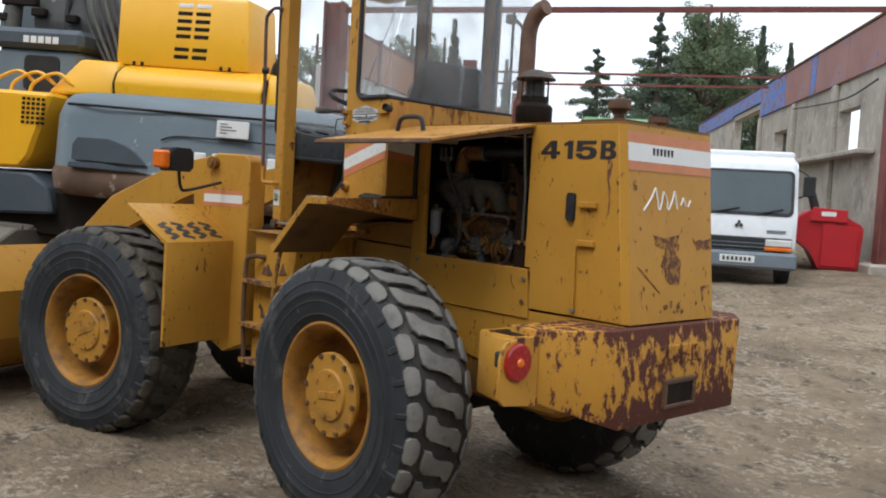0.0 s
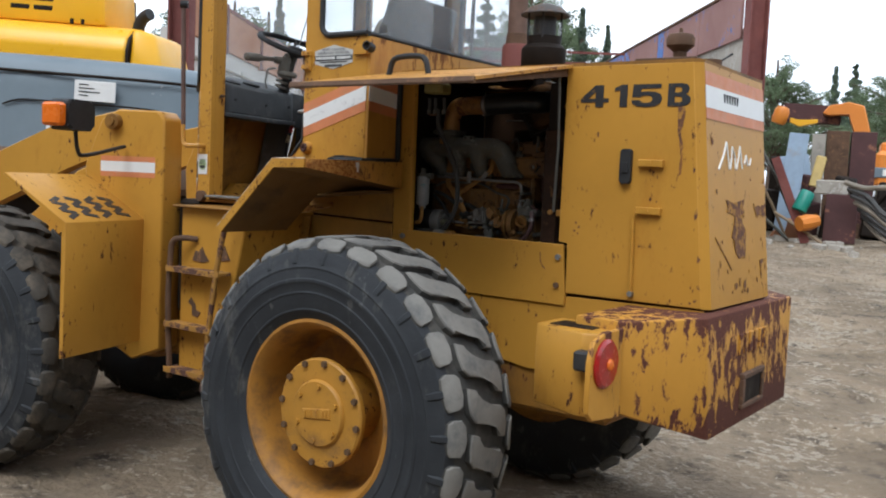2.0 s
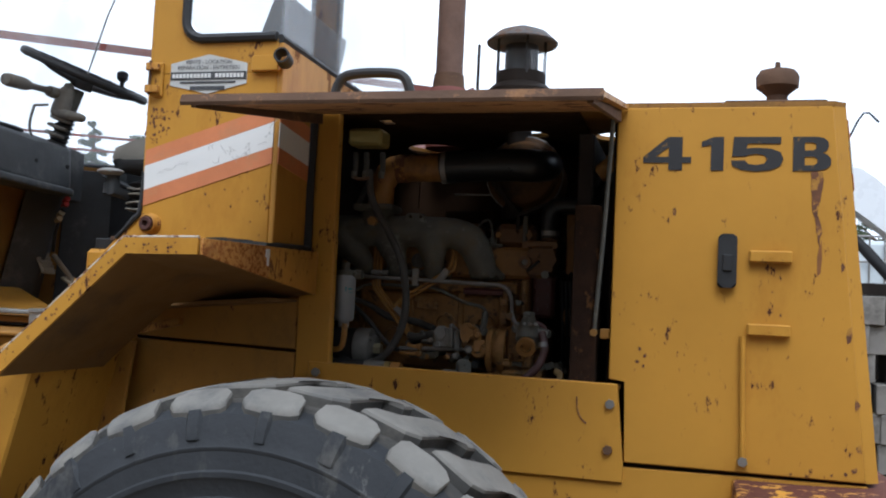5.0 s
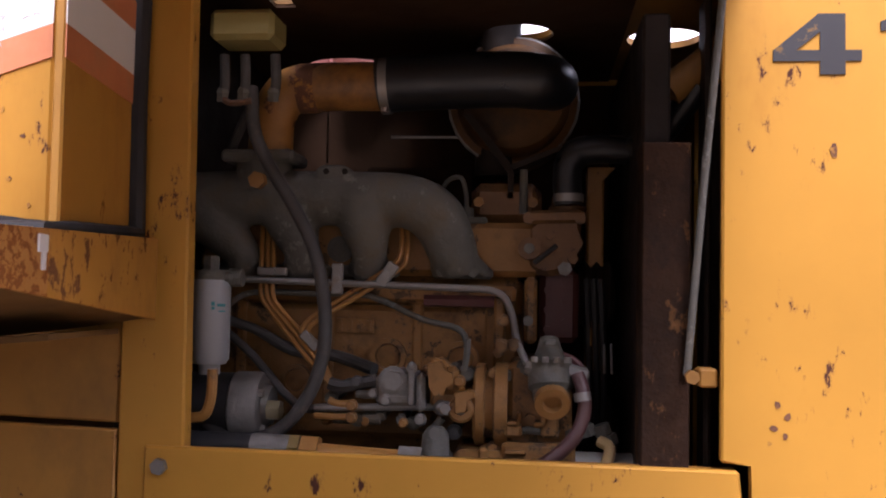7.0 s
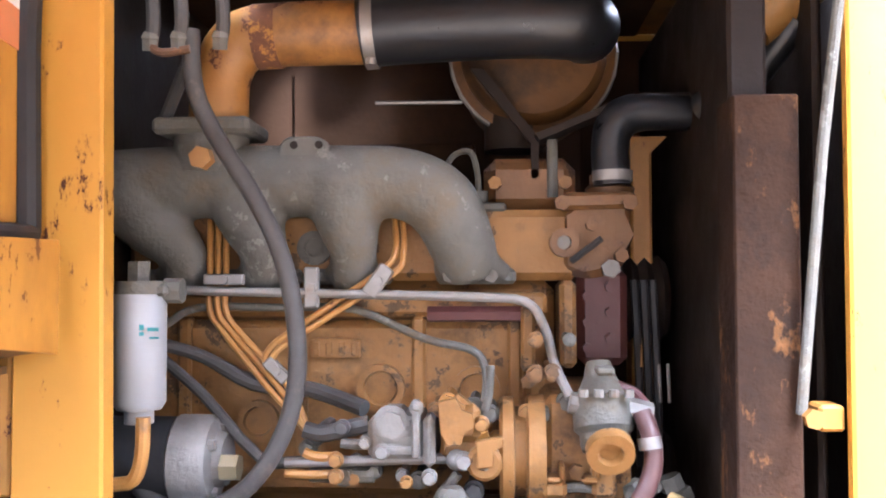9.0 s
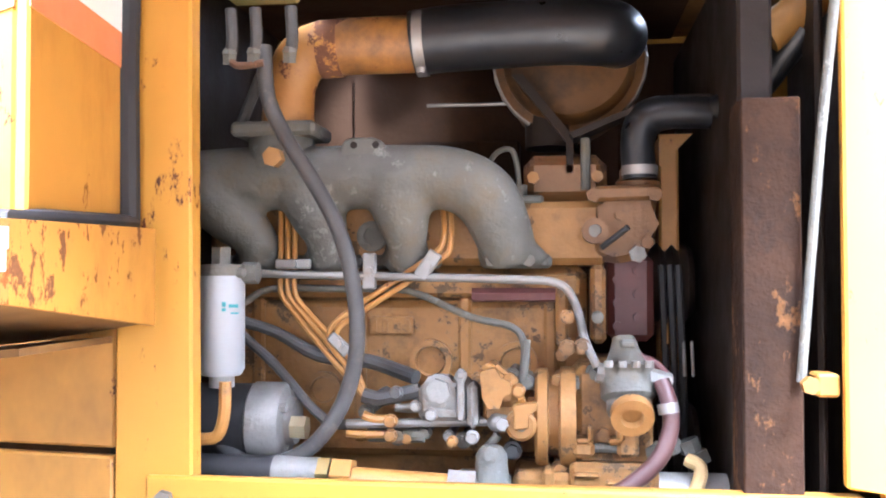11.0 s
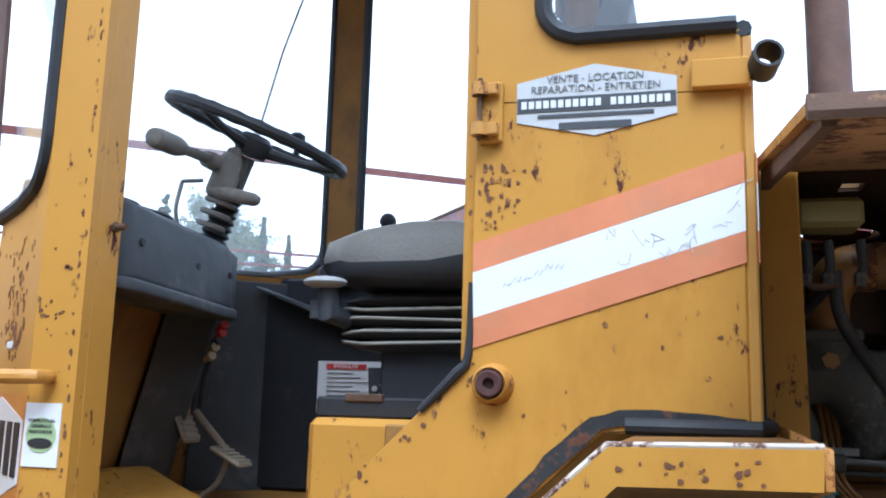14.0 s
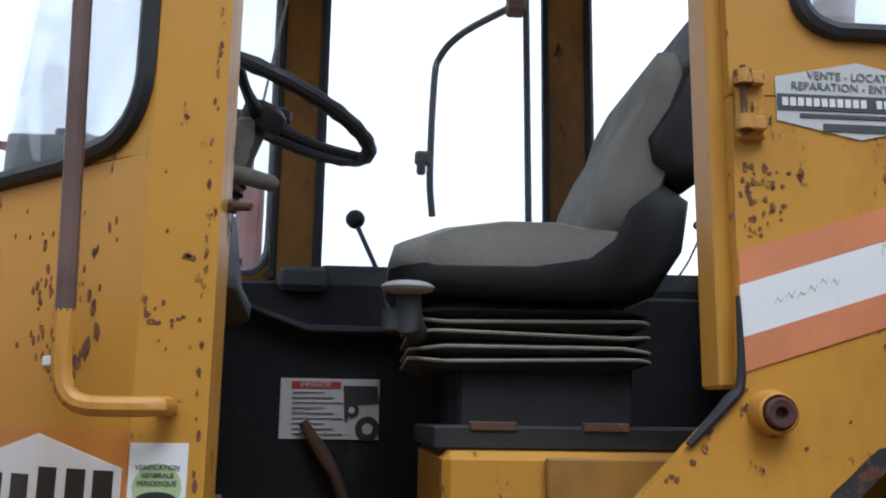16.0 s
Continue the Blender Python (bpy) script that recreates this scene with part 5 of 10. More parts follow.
plate("cab_roof", [(-2.95, CY - 0.05), (-1.38, CY - 0.05), (-1.38, FY + 0.05), (-2.95, FY + 0.05)], "xy", 3.0, 3.08, bevel=0.02)
plate("cab_floor", [(-2.52, CY), (-1.96, CY), (-1.96, 0.03), (-1.46, 0.03), (-1.46, FY), (-2.52, FY), (-2.80, FY - 0.22), (-2.80, CY + 0.22)], "xy", 1.385, 1.402, M_YELD)
TURNED[0] = Matrix.Translation((FOLD + 0.036, FY, 0)) @ Matrix.Rotation(radians(QUARTER), 4, "Z")
plate("quarter_lining", [(0.0, 1.40), (-0.36, 1.40), (-0.34, 1.94), (0.0, 1.94)], "xz", -0.034, -0.024, M_PLAST)
TURNED[0] = None
cab_quarter(lambda yy: 2 * MID - yy, False)
# far side: lower wall, posts in shade-darkened yellow, windows
plate("far_lower_wall", [(-2.51, 1.40), (-1.46, 1.40), (-1.46, 1.995), (-2.36, 1.995), (-2.42, 1.96), (-2.51, 1.95)], "xz", FY - 0.10, FY - 0.023, M_PLAST)
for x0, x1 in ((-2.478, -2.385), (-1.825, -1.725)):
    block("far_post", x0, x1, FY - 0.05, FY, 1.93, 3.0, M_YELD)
    pipe("window_seal", [(x0 - 0.004, FY - 0.045, 1.97), (x0 - 0.004, FY - 0.045, 3.0)], 0.011, M_BLACK, n=6)
    pipe("window_seal", [(x1 + 0.004, FY - 0.045, 1.99), (x1 + 0.004, FY - 0.045, 3.0)], 0.013, M_BLACK, n=6)
for x0, x1, z0 in ((-2.38, -1.83, 2.0), (-1.72, -1.46, 2.0)):
    pane = plate("window_pane", [(x0, z0), (x1, z0), (x1, 2.98), (x0, 2.98)], "xz", FY - 0.02, FY - 0.015, M_CLEAR, bevel=0)
    pane.visible_shadow = False

block("door_sill_strip", -2.43, -2.07, CY - 0.03, CY + 0.05, 1.408, 1.420, M_ALU, bevel=0.003, label="worn aluminium door sill")
bm = B()
lathe(bm, [(0.0, 0.0), (0.038, 0.0), (0.042, 0.004), (0.044, 0.045), (0.047, 0.048), (0.047, 0.055), (0.040, 0.057), (0.038, 0.050), (0.0, 0.048)], 28, Matrix.Translation((-1.972, -0.338, 1.3722)))
part("tank_cap", bm, M_ALU, loader, "round pale metal cap beside the door sill")
M_MASTIC = mat("black_joint_mastic", (0.022, 0.021, 0.020, 1), 0.75, var=0.4, scale=14, chips=(0.13, 0.05, 0.02, 1), chip_at=0.60, chip_scale=30, bump=0.6, bscale=60)
bm = B()
prism(bm, torn([(-1.446, 1.6065), (-1.446, 1.622), (-1.50, 1.626), (-1.585, 1.632), (-1.64, 1.622), (-1.70, 1.567), (-1.755, 1.508), (-1.79, 1.46), (-1.775, 1.464), (-1.70, 1.5365), (-1.628, 1.6065), (-1.55, 1.6085)], 77, 3, 0.0025), "xz", CY - 0.0035, CY - 0.0005)
part("joint_mastic", bm, M_MASTIC, loader, "black mastic smeared along the fender joint", smooth=0)
# outer fittings on the near side
M_NUT = mat("dark_rusted_nut", (0.07, 0.028, 0.022, 1), 0.8, var=0.4, scale=20, tint=(0.12, 0.04, 0.026, 1), bump=0.5, bscale=90)
bm = B()
lathe(bm, [(0.0, 0.008), (0.019, 0.008), (0.0195, 0.024), (0.022, 0.027), (0.0245, 0.024), (0.0255, 0.008), (0.029, 0.002), (0.029, 0.0), (0.0, 0.0)], 28, along((0, -1, 0), (-1.773, CY, 1.660)))
part("stop_bush", bm, M_YELX, loader)
bm = B()
lathe(bm, [(0.0, 0.008), (0.0185, 0.008), (0.0185, 0.030), (0.016, 0.033), (0.008, 0.032), (0.007, 0.024), (0.0, 0.024)], 18, along((0, -1, 0), (-1.773, CY, 1.660)))
part("rubber_stop", bm, M_NUT, loader, "perished rusty rubber door stop")
pipe("door_seal", [(-1.807, CY - 0.002, 1.80), (-1.808, CY - 0.003, 1.70), (-1.824, CY - 0.003, 1.674), (-1.875, CY - 0.003, 1.622)], [0.003, 0.006, 0.008, 0.005], M_BLACK, n=8, smooth=3, label="torn black rubber door seal")
bm = B()
tube(bm, [(-2.476, CY, 1.413), (-2.476, CY - 0.025, 1.413)], 0.026, 20)
part("stop_bush", bm, M_RUST, loader)
hg = group_part("door_hinge", (-1.79, CY, 2.04), loader, "rusty empty door hinge")
bm = B()
box(bm, -1.800, -1.764, CY - 0.012, CY, 1.998, 2.088, 0.003)
part("leaf", bm, M_YEL, hg)
for z in (2.006, 2.065):
    bm = B()
    tube(bm, [(-1.795, CY - 0.02, z), (-1.795, CY - 0.02, z + 0.018)], 0.012, 12)
    box(bm, -1.795, -1.768, CY - 0.024, CY - 0.004, z, z + 0.018, 0.002)
    part("knuckle", bm, M_YELX, hg)
bm = B()
tube(bm, [(-1.795, CY - 0.02, 2.0), (-1.795, CY - 0.02, 2.09)], 0.004, 8)
part("pin", bm, M_RUST, hg)
bm = B()
box(bm, -1.505, -1.43, CY - 0.018, CY - 0.002, 2.058, 2.098, 0.002, None)
part("tube_bracket", bm, M_YEL, loader)
bm = B()
lathe(bm, [(0.020, 0.0), (0.020, 0.045), (0.016, 0.045), (0.016, 0.0)], 20, along((0.15, -1, 0.15), (-1.415, CY - 0.005, 2.082)), closed=True)
part("tube_socket", bm, M_BLACK, loader)
gr_y = CY - 0.045
pipe("grab_rail", [(-2.585, gr_y, 1.757), (-2.60, gr_y, 2.2), (-2.615, gr_y, 2.62), (-2.59, gr_y, 2.69), (-2.53, CY - 0.04, 2.72), (-2.50, CY, 2.72)], 0.011, mat("dark_brown_rail", (0.10, 0.052, 0.040, 1), 0.6, var=0.35, scale=9, tint=(0.17, 0.10, 0.075, 1), bump=0.25), n=10, smooth=3, label="dark brown steel grab rail")
pipe("rail_foot", [(-2.478, CY, 1.657), (-2.478, CY - 0.035, 1.657), (-2.52, gr_y, 1.656), (-2.565, gr_y, 1.66), (-2.583, gr_y, 1.69), (-2.585, gr_y, 1.76)], 0.0112, M_YELX, n=10, smooth=3, label="yellow rusted foot of the grab rail")
pipe("rail_clamp", [(-2.612, gr_y - 0.012, 2.346), (-2.585, gr_y + 0.012, 2.346)], 0.019, M_BLACK, n=14, label="small black clamp on the grab rail")
bm = B()
bolt(bm, (-2.450, -0.150, 1.906), (1, -0.2, 0), 0.009, 0.026)
tube(bm, [(-2.426, -0.1548, 1.906), (-2.404, -0.1592, 1.905)], [0.0065, 0.0055], 10)
part("door_catch", bm, M_RUST, loader)


def decal(name, pts, label, lift=0.002):
    bm = B()
    prism(bm, pts, "xz", CY - lift, CY)
    return part(name, bm, M_WHITE, loader, label)


M_STICK = mat("weathered_sticker", (0.50, 0.50, 0.48, 1), 0.5, var=0.12, scale=8, dirt=(0.36, 0.34, 0.30, 1), dirt_at=0.55, dirt_scale=10, bump=0.03)
M_INKG = mat("faded_grey_ink", (0.16, 0.16, 0.16, 1), 0.6, var=0.15)
st = decal("dealer_sticker", [(-1.745, 2.085), (-1.635, 2.108), (-1.524, 2.083), (-1.524, 2.030), (-1.635, 2.004), (-1.745, 2.027)], "six-sided white dealer sticker with dark lettering")
st.data.materials[0] = M_STICK
M_INK = mat("grey_ink", (0.05, 0.052, 0.055, 1), 0.6, var=0.1)
M_PALE = mat("pale_print", (0.66, 0.66, 0.64, 1), 0.5, var=0.05)
words("line", "VENTE - LOCATION", 0.0150, facing("-y", (-1.635, CY - 0.003, 2.0875), -0.5), M_INKG, st)
words("line", "REPARATION - ENTRETIEN", 0.0150, facing("-y", (-1.635, CY - 0.003, 2.0725), -0.5), M_INKG, st)
bm = B()
box(bm, -1.744, -1.525, CY - 0.0035, CY - 0.002, 2.041, 2.062)
part("dark_band", bm, M_INK, st)
for i in range(20):
    if i == 11:
        continue
    bm = B()
    box(bm, -1.738 + i * 0.0104, -1.7305 + i * 0.0104, CY - 0.0045, CY - 0.003, 2.046, 2.057)
    part("print_bar", bm, M_PALE, st)
for z, x0, x1, h in ((2.034, -1.715, -1.555, 0.005), (2.019, -1.685, -1.585, 0.010)):
    bm = B()
    box(bm, x0, x1, CY - 0.0035, CY - 0.002, z - h / 2, z + h / 2)
    part("print_bar", bm, M_INK, st)
TURNED[0] = Matrix.Translation((FOLD, CY, 0)) @ Matrix.Rotation(radians(-QUARTER), 4, "Z")
bm = B()
prism(bm, [(-0.008, 1.588), (-0.008, 1.492), (-0.165, 1.45), (-0.325, 1.488), (-0.325, 1.585), (-0.17, 1.624)], "xz", -0.002, 0)
bs = part("maker_sign", bm, M_WHITE, loader, "white six-sided maker sign with black bars")
for x in (-0.27, -0.215, -0.16, -0.105, -0.055):
    bm = B()
    box(bm, x, x + 0.034, -0.0035, -0.002, 1.50, 1.585 if x > -0.2 else 1.575)
    part("print_bar", bm, M_DECAL, bs)
bm = B()
prism(bm, [(0.0, 1.43), (-0.335, 1.43), (-0.335, 1.632), (0.0, 1.630)], "xz", -0.0009, 0)
part("old_paint_patch", bm, mat("old_orange_paint", (0.50, 0.20, 0.035, 1), 0.5, var=0.12, scale=5), loader, "older orange paint round the sign")
qr = random.Random(21)
for u, v, n, su, sv in ((-0.17, 1.875, 16, 0.05, 0.012), (-0.15, 1.825, 18, 0.035, 0.02), (-0.14, 1.78, 22, 0.03, 0.02), (-0.15, 1.735, 24, 0.035, 0.015), (-0.12, 1.715, 20, 0.015, 0.018)):
    for _ in range(n):
        blot("rust_fleck", (u + qr.gauss(0, su), v + qr.gauss(0, sv)), qr.uniform(0.0014, 0.0046), "xz", 0.0, qr.randint(0, 999), loader, 2.2)
for i, (u, v, q, tl) in enumerate(((-0.105, 1.708, 0.010, 1.0), (-0.118, 1.712, 0.012, 0.8), (-0.092, 1.728, 0.008, 1.8), (-0.130, 1.735, 0.008, 1.4), (-0.075, 1.745, 0.007, 2.0), (-0.150, 1.742, 0.007, 1.3), (-0.085, 1.772, 0.006, 2.2), (-0.16, 1.700, 0.007, 0.5), (-0.185, 1.752, 0.006, 1.0))):
    blot("rust_mark", (u, v), q, "xz", 0.0, 700 + i, loader, tl)
bm = B()
box(bm, -0.175, -0.135, -0.003, 0, 1.705, 1.718, 0.002)
part("bare_tag", bm, M_WHITE, loader)
TURNED[0] = None
ins = decal("inspection_sticker", [(-2.515, 1.52), (-2.451, 1.52), (-2.451, 1.617), (-2.515, 1.617)], "small white and green inspection sticker", 0.003)
M_GREEN = mat("faded_green_print", (0.35, 0.45, 0.22, 1), 0.6, var=0.1)
bm = B()
prism(bm, disc(-2.483, 1.568, 0.027, 20), "xz", CY - 0.0042, CY - 0.003)
part("green_disc", bm, M_GREEN, ins)
for i, tx in enumerate(("VERIFICATION", "GENERALE", "PERIODIQUE")):
    words("line", tx, 0.0075, facing("-y", (-2.483, CY - 0.005, 1.590 - 0.0085 * i)), M_INK, ins)
bm = B()
prism(bm, [(-2.483 + 0.022 * math.cos(a * 0.3927), 1.556 + 0.008 * math.sin(a * 0.3927)) for a in range(16)], "xz", CY - 0.0055, CY - 0.004)
part("print_bar", bm, M_DECAL, ins)

# ---- cab interior ----
seat = group_part("driver_seat", (-1.95, 0.375, 1.6), loader, "worn grey-beige suspension seat with a dark bellows")
def cushion(name, pts, y0, y1, material, inset=0.03, label=""):
    """An upholstered form: an outline in xz, drawn in towards its two sides."""
    bm = B()
    c = Vector((sum(p[0] for p in pts) / len(pts), sum(p[1] for p in pts) / len(pts)))
    rings = []
    for y, k in ((y0, 0.80), (y0 + inset * 0.35, 0.93), (y0 + inset, 1.0), (y1 - inset, 1.0), (y1 - inset * 0.35, 0.93), (y1, 0.80)):
        rings.append([bm.verts.new((c.x + (u - c.x) * k, y, c.y + (v - c.y) * k)) for u, v in pts])
    n = len(pts)
    for a, b in zip(rings, rings[1:]):
        for i in range(n):
            bm.faces.new((a[i], a[(i + 1) % n], b[(i + 1) % n], b[i]))
    bm.faces.new(rings[0])
    bm.faces.new(rings[-1][::-1])
    bmesh.ops.subdivide_edges(bm, edges=bm.edges, cuts=1, smooth=0.6)
    return part(name, bm, material, seat, label, smooth=60)


cushion("cushion", [(-2.224, 1.905), (-2.214, 1.94), (-2.14, 1.967), (-2.03, 1.983), (-1.93, 1.983), (-1.87, 1.972), (-1.82, 1.97), (-1.78, 1.93), (-1.85, 1.89), (-2.0, 1.882), (-2.2, 1.876)], 0.19, 0.66, M_SEAT, 0.06)
cushion("backrest", [(-1.872, 1.975), (-1.870, 2.03), (-1.852, 2.09), (-1.822, 2.15), (-1.788, 2.205), (-1.768, 2.265), (-1.742, 2.312), (-1.715, 2.312), (-1.69, 2.25), (-1.725, 2.12), (-1.745, 2.05), (-1.79, 1.965), (-1.85, 1.945)], 0.20, 0.65, M_SEAT, 0.05)
cushion("back_shell", [(-1.650, 2.42), (-1.685, 2.32), (-1.742, 2.19), (-1.782, 2.13), (-1.775, 2.085), (-1.735, 2.055), (-1.69, 2.06), (-1.635, 2.227), (-1.605, 2.40)], 0.175, 0.675, M_BLACK)
cushion("seat_pan", [(-2.222, 1.895), (-2.20, 1.868), (-2.12, 1.852), (-1.90, 1.845), (-1.77, 1.86), (-1.715, 1.94), (-1.70, 2.03), (-1.745, 2.06), (-1.795, 2.02), (-1.825, 1.955), (-1.88, 1.912), (-2.0, 1.892), (-2.2, 1.89)], 0.185, 0.665, M_BLACK, 0.05)
bm = B()
rings = []
for i in range(11):
    z, k = 1.733 + i * 0.0108, 0.0 if i % 2 else 0.026
    rings.append([bm.verts.new((x, y, z + 0.004 * math.sin(x * 31 + i))) for x, y in rounded(-2.185 + k, -1.765 - k, 0.225 + k, 0.66 - k, 0.06, 4)])
for r0, r1 in zip(rings, rings[1:]):
    for j in range(len(r0)):
        bm.faces.new((r0[j], r0[(j + 1) % len(r0)], r1[(j + 1) % len(r0)], r1[j]))
bm.faces.new(rings[0][::-1])
bm.faces.new(rings[-1])
M_BELLOW = mat("dusty_bellows_vinyl", (0.055, 0.052, 0.048, 1), 0.6, var=0.2, scale=6, dirt=(0.11, 0.10, 0.09, 1), dirt_at=0.55, dirt_scale=8, bump=0.1)
part("bellows", bm, M_BELLOW, seat, "dusty folded bellows", smooth=0)
# paler line along every second fold of the bellows
M_FOLD = mat("pale_fold_edge", (0.30, 0.275, 0.225, 1), 0.8, var=0.3, scale=12, dirt=(0.12, 0.11, 0.09, 1), dirt_at=0.56, dirt_scale=10)
for i in (1, 3, 5, 7):
    z = 1.733 + i * 0.0108
    bm = B()
    loop = [(x, y, z + 0.003 + 0.004 * math.sin(x * 31 + i)) for x, y in rounded(-2.185, -1.765, 0.225, 0.66, 0.06, 4)]
    tube(bm, loop + loop[:1], 0.0032, 6)
    part("fold_edge", bm, M_FOLD, seat)
bm = B()
box(bm, -2.10, -1.80, 0.26, 0.64, 1.63, 1.74, 0.006)
part("seat_base", bm, M_BLACK, seat)
bm = B()
bmesh.ops.create_uvsphere(bm, u_segments=18, v_segments=10, radius=1.0, matrix=Matrix.Translation((-2.192, 0.185, 1.858)) @ Matrix.Diagonal((0.044, 0.035, 0.012, 1)))
part("adjuster_pad", bm, mat("grey_vinyl_pad", (0.30, 0.30, 0.29, 1), 0.6, var=0.15, scale=14, bump=0.1), seat)
bm = B()
tube(bm, [(-2.190, 0.195, 1.856), (-2.188, 0.20, 1.80), (-2.17, 0.25, 1.79)], [0.020, 0.024, 0.018], 12)
tube(bm, [(-2.206, 0.215, 1.79), (-2.206, 0.215, 1.825)], 0.026, 14)
part("bracket", bm, M_PLAST, seat)
block("seat_box", -2.145, -1.50, 0.0215, 0.64, 1.402, 1.604, M_YEL, bevel=0.012, label="yellow box under the seat")
block("seat_plate", -2.155, -1.55, 0.08, 0.648, 1.604, 1.640, M_BLACK, bevel=0.004)
for x0 in (-2.10, -1.93):
    block("rust_edge", x0, x0 + 0.07, 0.076, 0.09, 1.632, 1.646, M_RUST, bevel=0.002)
# far console with its dipping rim
M_CONS = mat("dusty_black_panel", (0.026, 0.027, 0.029, 1), 0.6, var=0.3, scale=4, dirt=(0.07, 0.07, 0.066, 1), dirt_at=0.58, dirt_scale=5, bump=0.12)
matt(M_CONS, 0.15)
plate("side_console", [(-2.74, 1.402), (-2.10, 1.402), (-2.05, 1.83), (-2.385, 1.83), (-2.60, 1.912), (-2.74, 1.94)], "xz", 0.770, 0.800, M_CONS, bevel=0.010)
plate("side_console", [(-2.74, 1.402), (-1.47, 1.402), (-1.47, 1.965), (-2.05, 1.945), (-2.74, 1.960)], "xz", 0.802, FY - 0.06, M_CONS, bevel=0.010)
plate("console_lip", [(-2.385, 1.831), (-2.60, 1.913), (-2.606, 1.925), (-2.385, 1.843), (-2.05, 1.843), (-2.05, 1.831)], "xz", 0.705, 0.800, M_PLAST, bevel=0.004)
plate("console_wing", [(-2.10, 1.402), (-1.47, 1.402), (-1.47, 1.93), (-1.62, 1.93), (-1.70, 1.90), (-1.78, 1.80), (-2.05, 1.80)], "xz", 0.745, 0.766, M_CONS, bevel=0.008)
plate("rear_lining", [(0.03, 1.41), (0.87, 1.41), (0.87, 1.97), (-0.185, 1.97), (-0.185, 1.625), (0.03, 1.625)], "yz", -1.480, -1.468, M_CONS, bevel=0.0)
block("console_box", -2.46, -2.35, 0.76, 0.84, 1.93, 1.985, M_PLAST, bevel=0.012)
bm = B()
box(bm, -2.442, -2.225, 0.765, 0.7695, 1.603, 1.734)
im = part("warning_plate", bm, M_WHITE, loader, "white warning plate with a red heading")
M_REDP = mat("red_print", (0.5, 0.04, 0.03, 1), 0.6, var=0.1)
bm = B()
box(bm, -2.418, -2.31, 0.7625, 0.765, 1.731 - 0.018, 1.731 - 0.004)
part("red_band", bm, M_REDP, im)
words("line", "IMPERATIF", 0.0145, facing("-y", (-2.365, 0.762, 1.731 - 0.011)), M_WHITE, im)
for i in range(9):
    bm = B()
    box(bm, -2.415, -2.345 + 0.02 * ((i * 7) % 3), 0.7625, 0.765, 1.731 - 0.029 - i * 0.0112, 1.731 - 0.0265 - i * 0.0112)
    part("print_bar", bm, M_INKG, im)
bm = B()
prism(bm, [(-2.305, 1.731 - 0.012), (-2.23, 1.731 - 0.012), (-2.225, 1.731 - 0.05), (-2.285, 1.731 - 0.055), (-2.295, 1.731 - 0.09), (-2.30, 1.731 - 0.09)], "xz", 0.7625, 0.765)
part("print_shape", bm, M_INK, im)
for x, z, r in ((-2.285, 1.731 - 0.065, 0.016), (-2.25, 1.731 - 0.105, 0.027)):
    bm = B()
    prism(bm, disc(x, z, r, 16), "xz", 0.7615, 0.765)
    part("print_shape", bm, M_INK, im)
    bm = B()
    prism(bm, disc(x, z, r * 0.45, 12), "xz", 0.760, 0.7615)
    part("print_shape", bm, M_PALE, im)
# lever
lv = group_part("gear_lever", (-2.25, 0.40, 1.8), loader, "thin lever with a black ball knob")
pipe("rod", [(-2.20, 0.79, 1.86), (-2.225, 0.81, 1.96), (-2.288, 0.835, 2.098)], 0.006, M_PLAST, lv)
bm = B()
bmesh.ops.create_uvsphere(bm, u_segments=16, v_segments=10, radius=0.023, matrix=Matrix.Translation((-2.292, 0.838, 2.112)))
part("ball", bm, M_BLACK, lv)
pipe("park_lever", [(-2.265, 0.69, 1.40), (-2.315, 0.715, 1.53), (-2.345, 0.728, 1.575), (-2.388, 0.742, 1.638)], [0.012, 0.012, 0.016, 0.011], M_RUST)
# dashboard, column, steering wheel
bm = B()
loft(bm, [(-2.79, 0.04, 1.842), (-2.60, -0.105, 1.838), (-2.46, -0.115, 1.832), (-2.437, -0.085, 1.828), (-2.452, 0.18, 1.820), (-2.495, 0.385, 1.824), (-2.535, 0.445, 1.828), (-2.79, 0.48, 1.842)],
     [(-2.79, 0.04, 2.055), (-2.60, -0.105, 2.012), (-2.480, -0.105, 1.980), (-2.455, -0.08, 1.968), (-2.470, 0.18, 1.955), (-2.510, 0.39, 1.966), (-2.548, 0.450, 1.985), (-2.79, 0.48, 2.05)], 0.014)
dash = part("dashboard", bm, M_PLAST, loader, "dusty dark moulded dashboard")
bm = B()
loft(bm, [(-2.795, 0.035, 1.822), (-2.60, -0.112, 1.818), (-2.455, -0.123, 1.812), (-2.427, -0.090, 1.808), (-2.442, 0.185, 1.800), (-2.487, 0.394, 1.804), (-2.530, 0.458, 1.808), (-2.795, 0.49, 1.822)],
     [(-2.795, 0.035, 1.845), (-2.60, -0.112, 1.841), (-2.455, -0.123, 1.835), (-2.427, -0.090, 1.831), (-2.442, 0.185, 1.823), (-2.487, 0.394, 1.827), (-2.530, 0.458, 1.831), (-2.795, 0.49, 1.845)], 0.006)
part("rim", bm, M_PLAST, dash)
bm = B()
loft(bm, [(-2.78, 0.482, 1.80), (-2.575, 0.462, 1.80), (-2.60, 0.60, 1.80), (-2.78, 0.60, 1.80)], [(-2.78, 0.482, 2.02), (-2.575, 0.462, 1.99), (-2.60, 0.60, 1.985), (-2.78, 0.60, 2.02)], 0.012)
part("side_wing", bm, M_PLAST, dash)
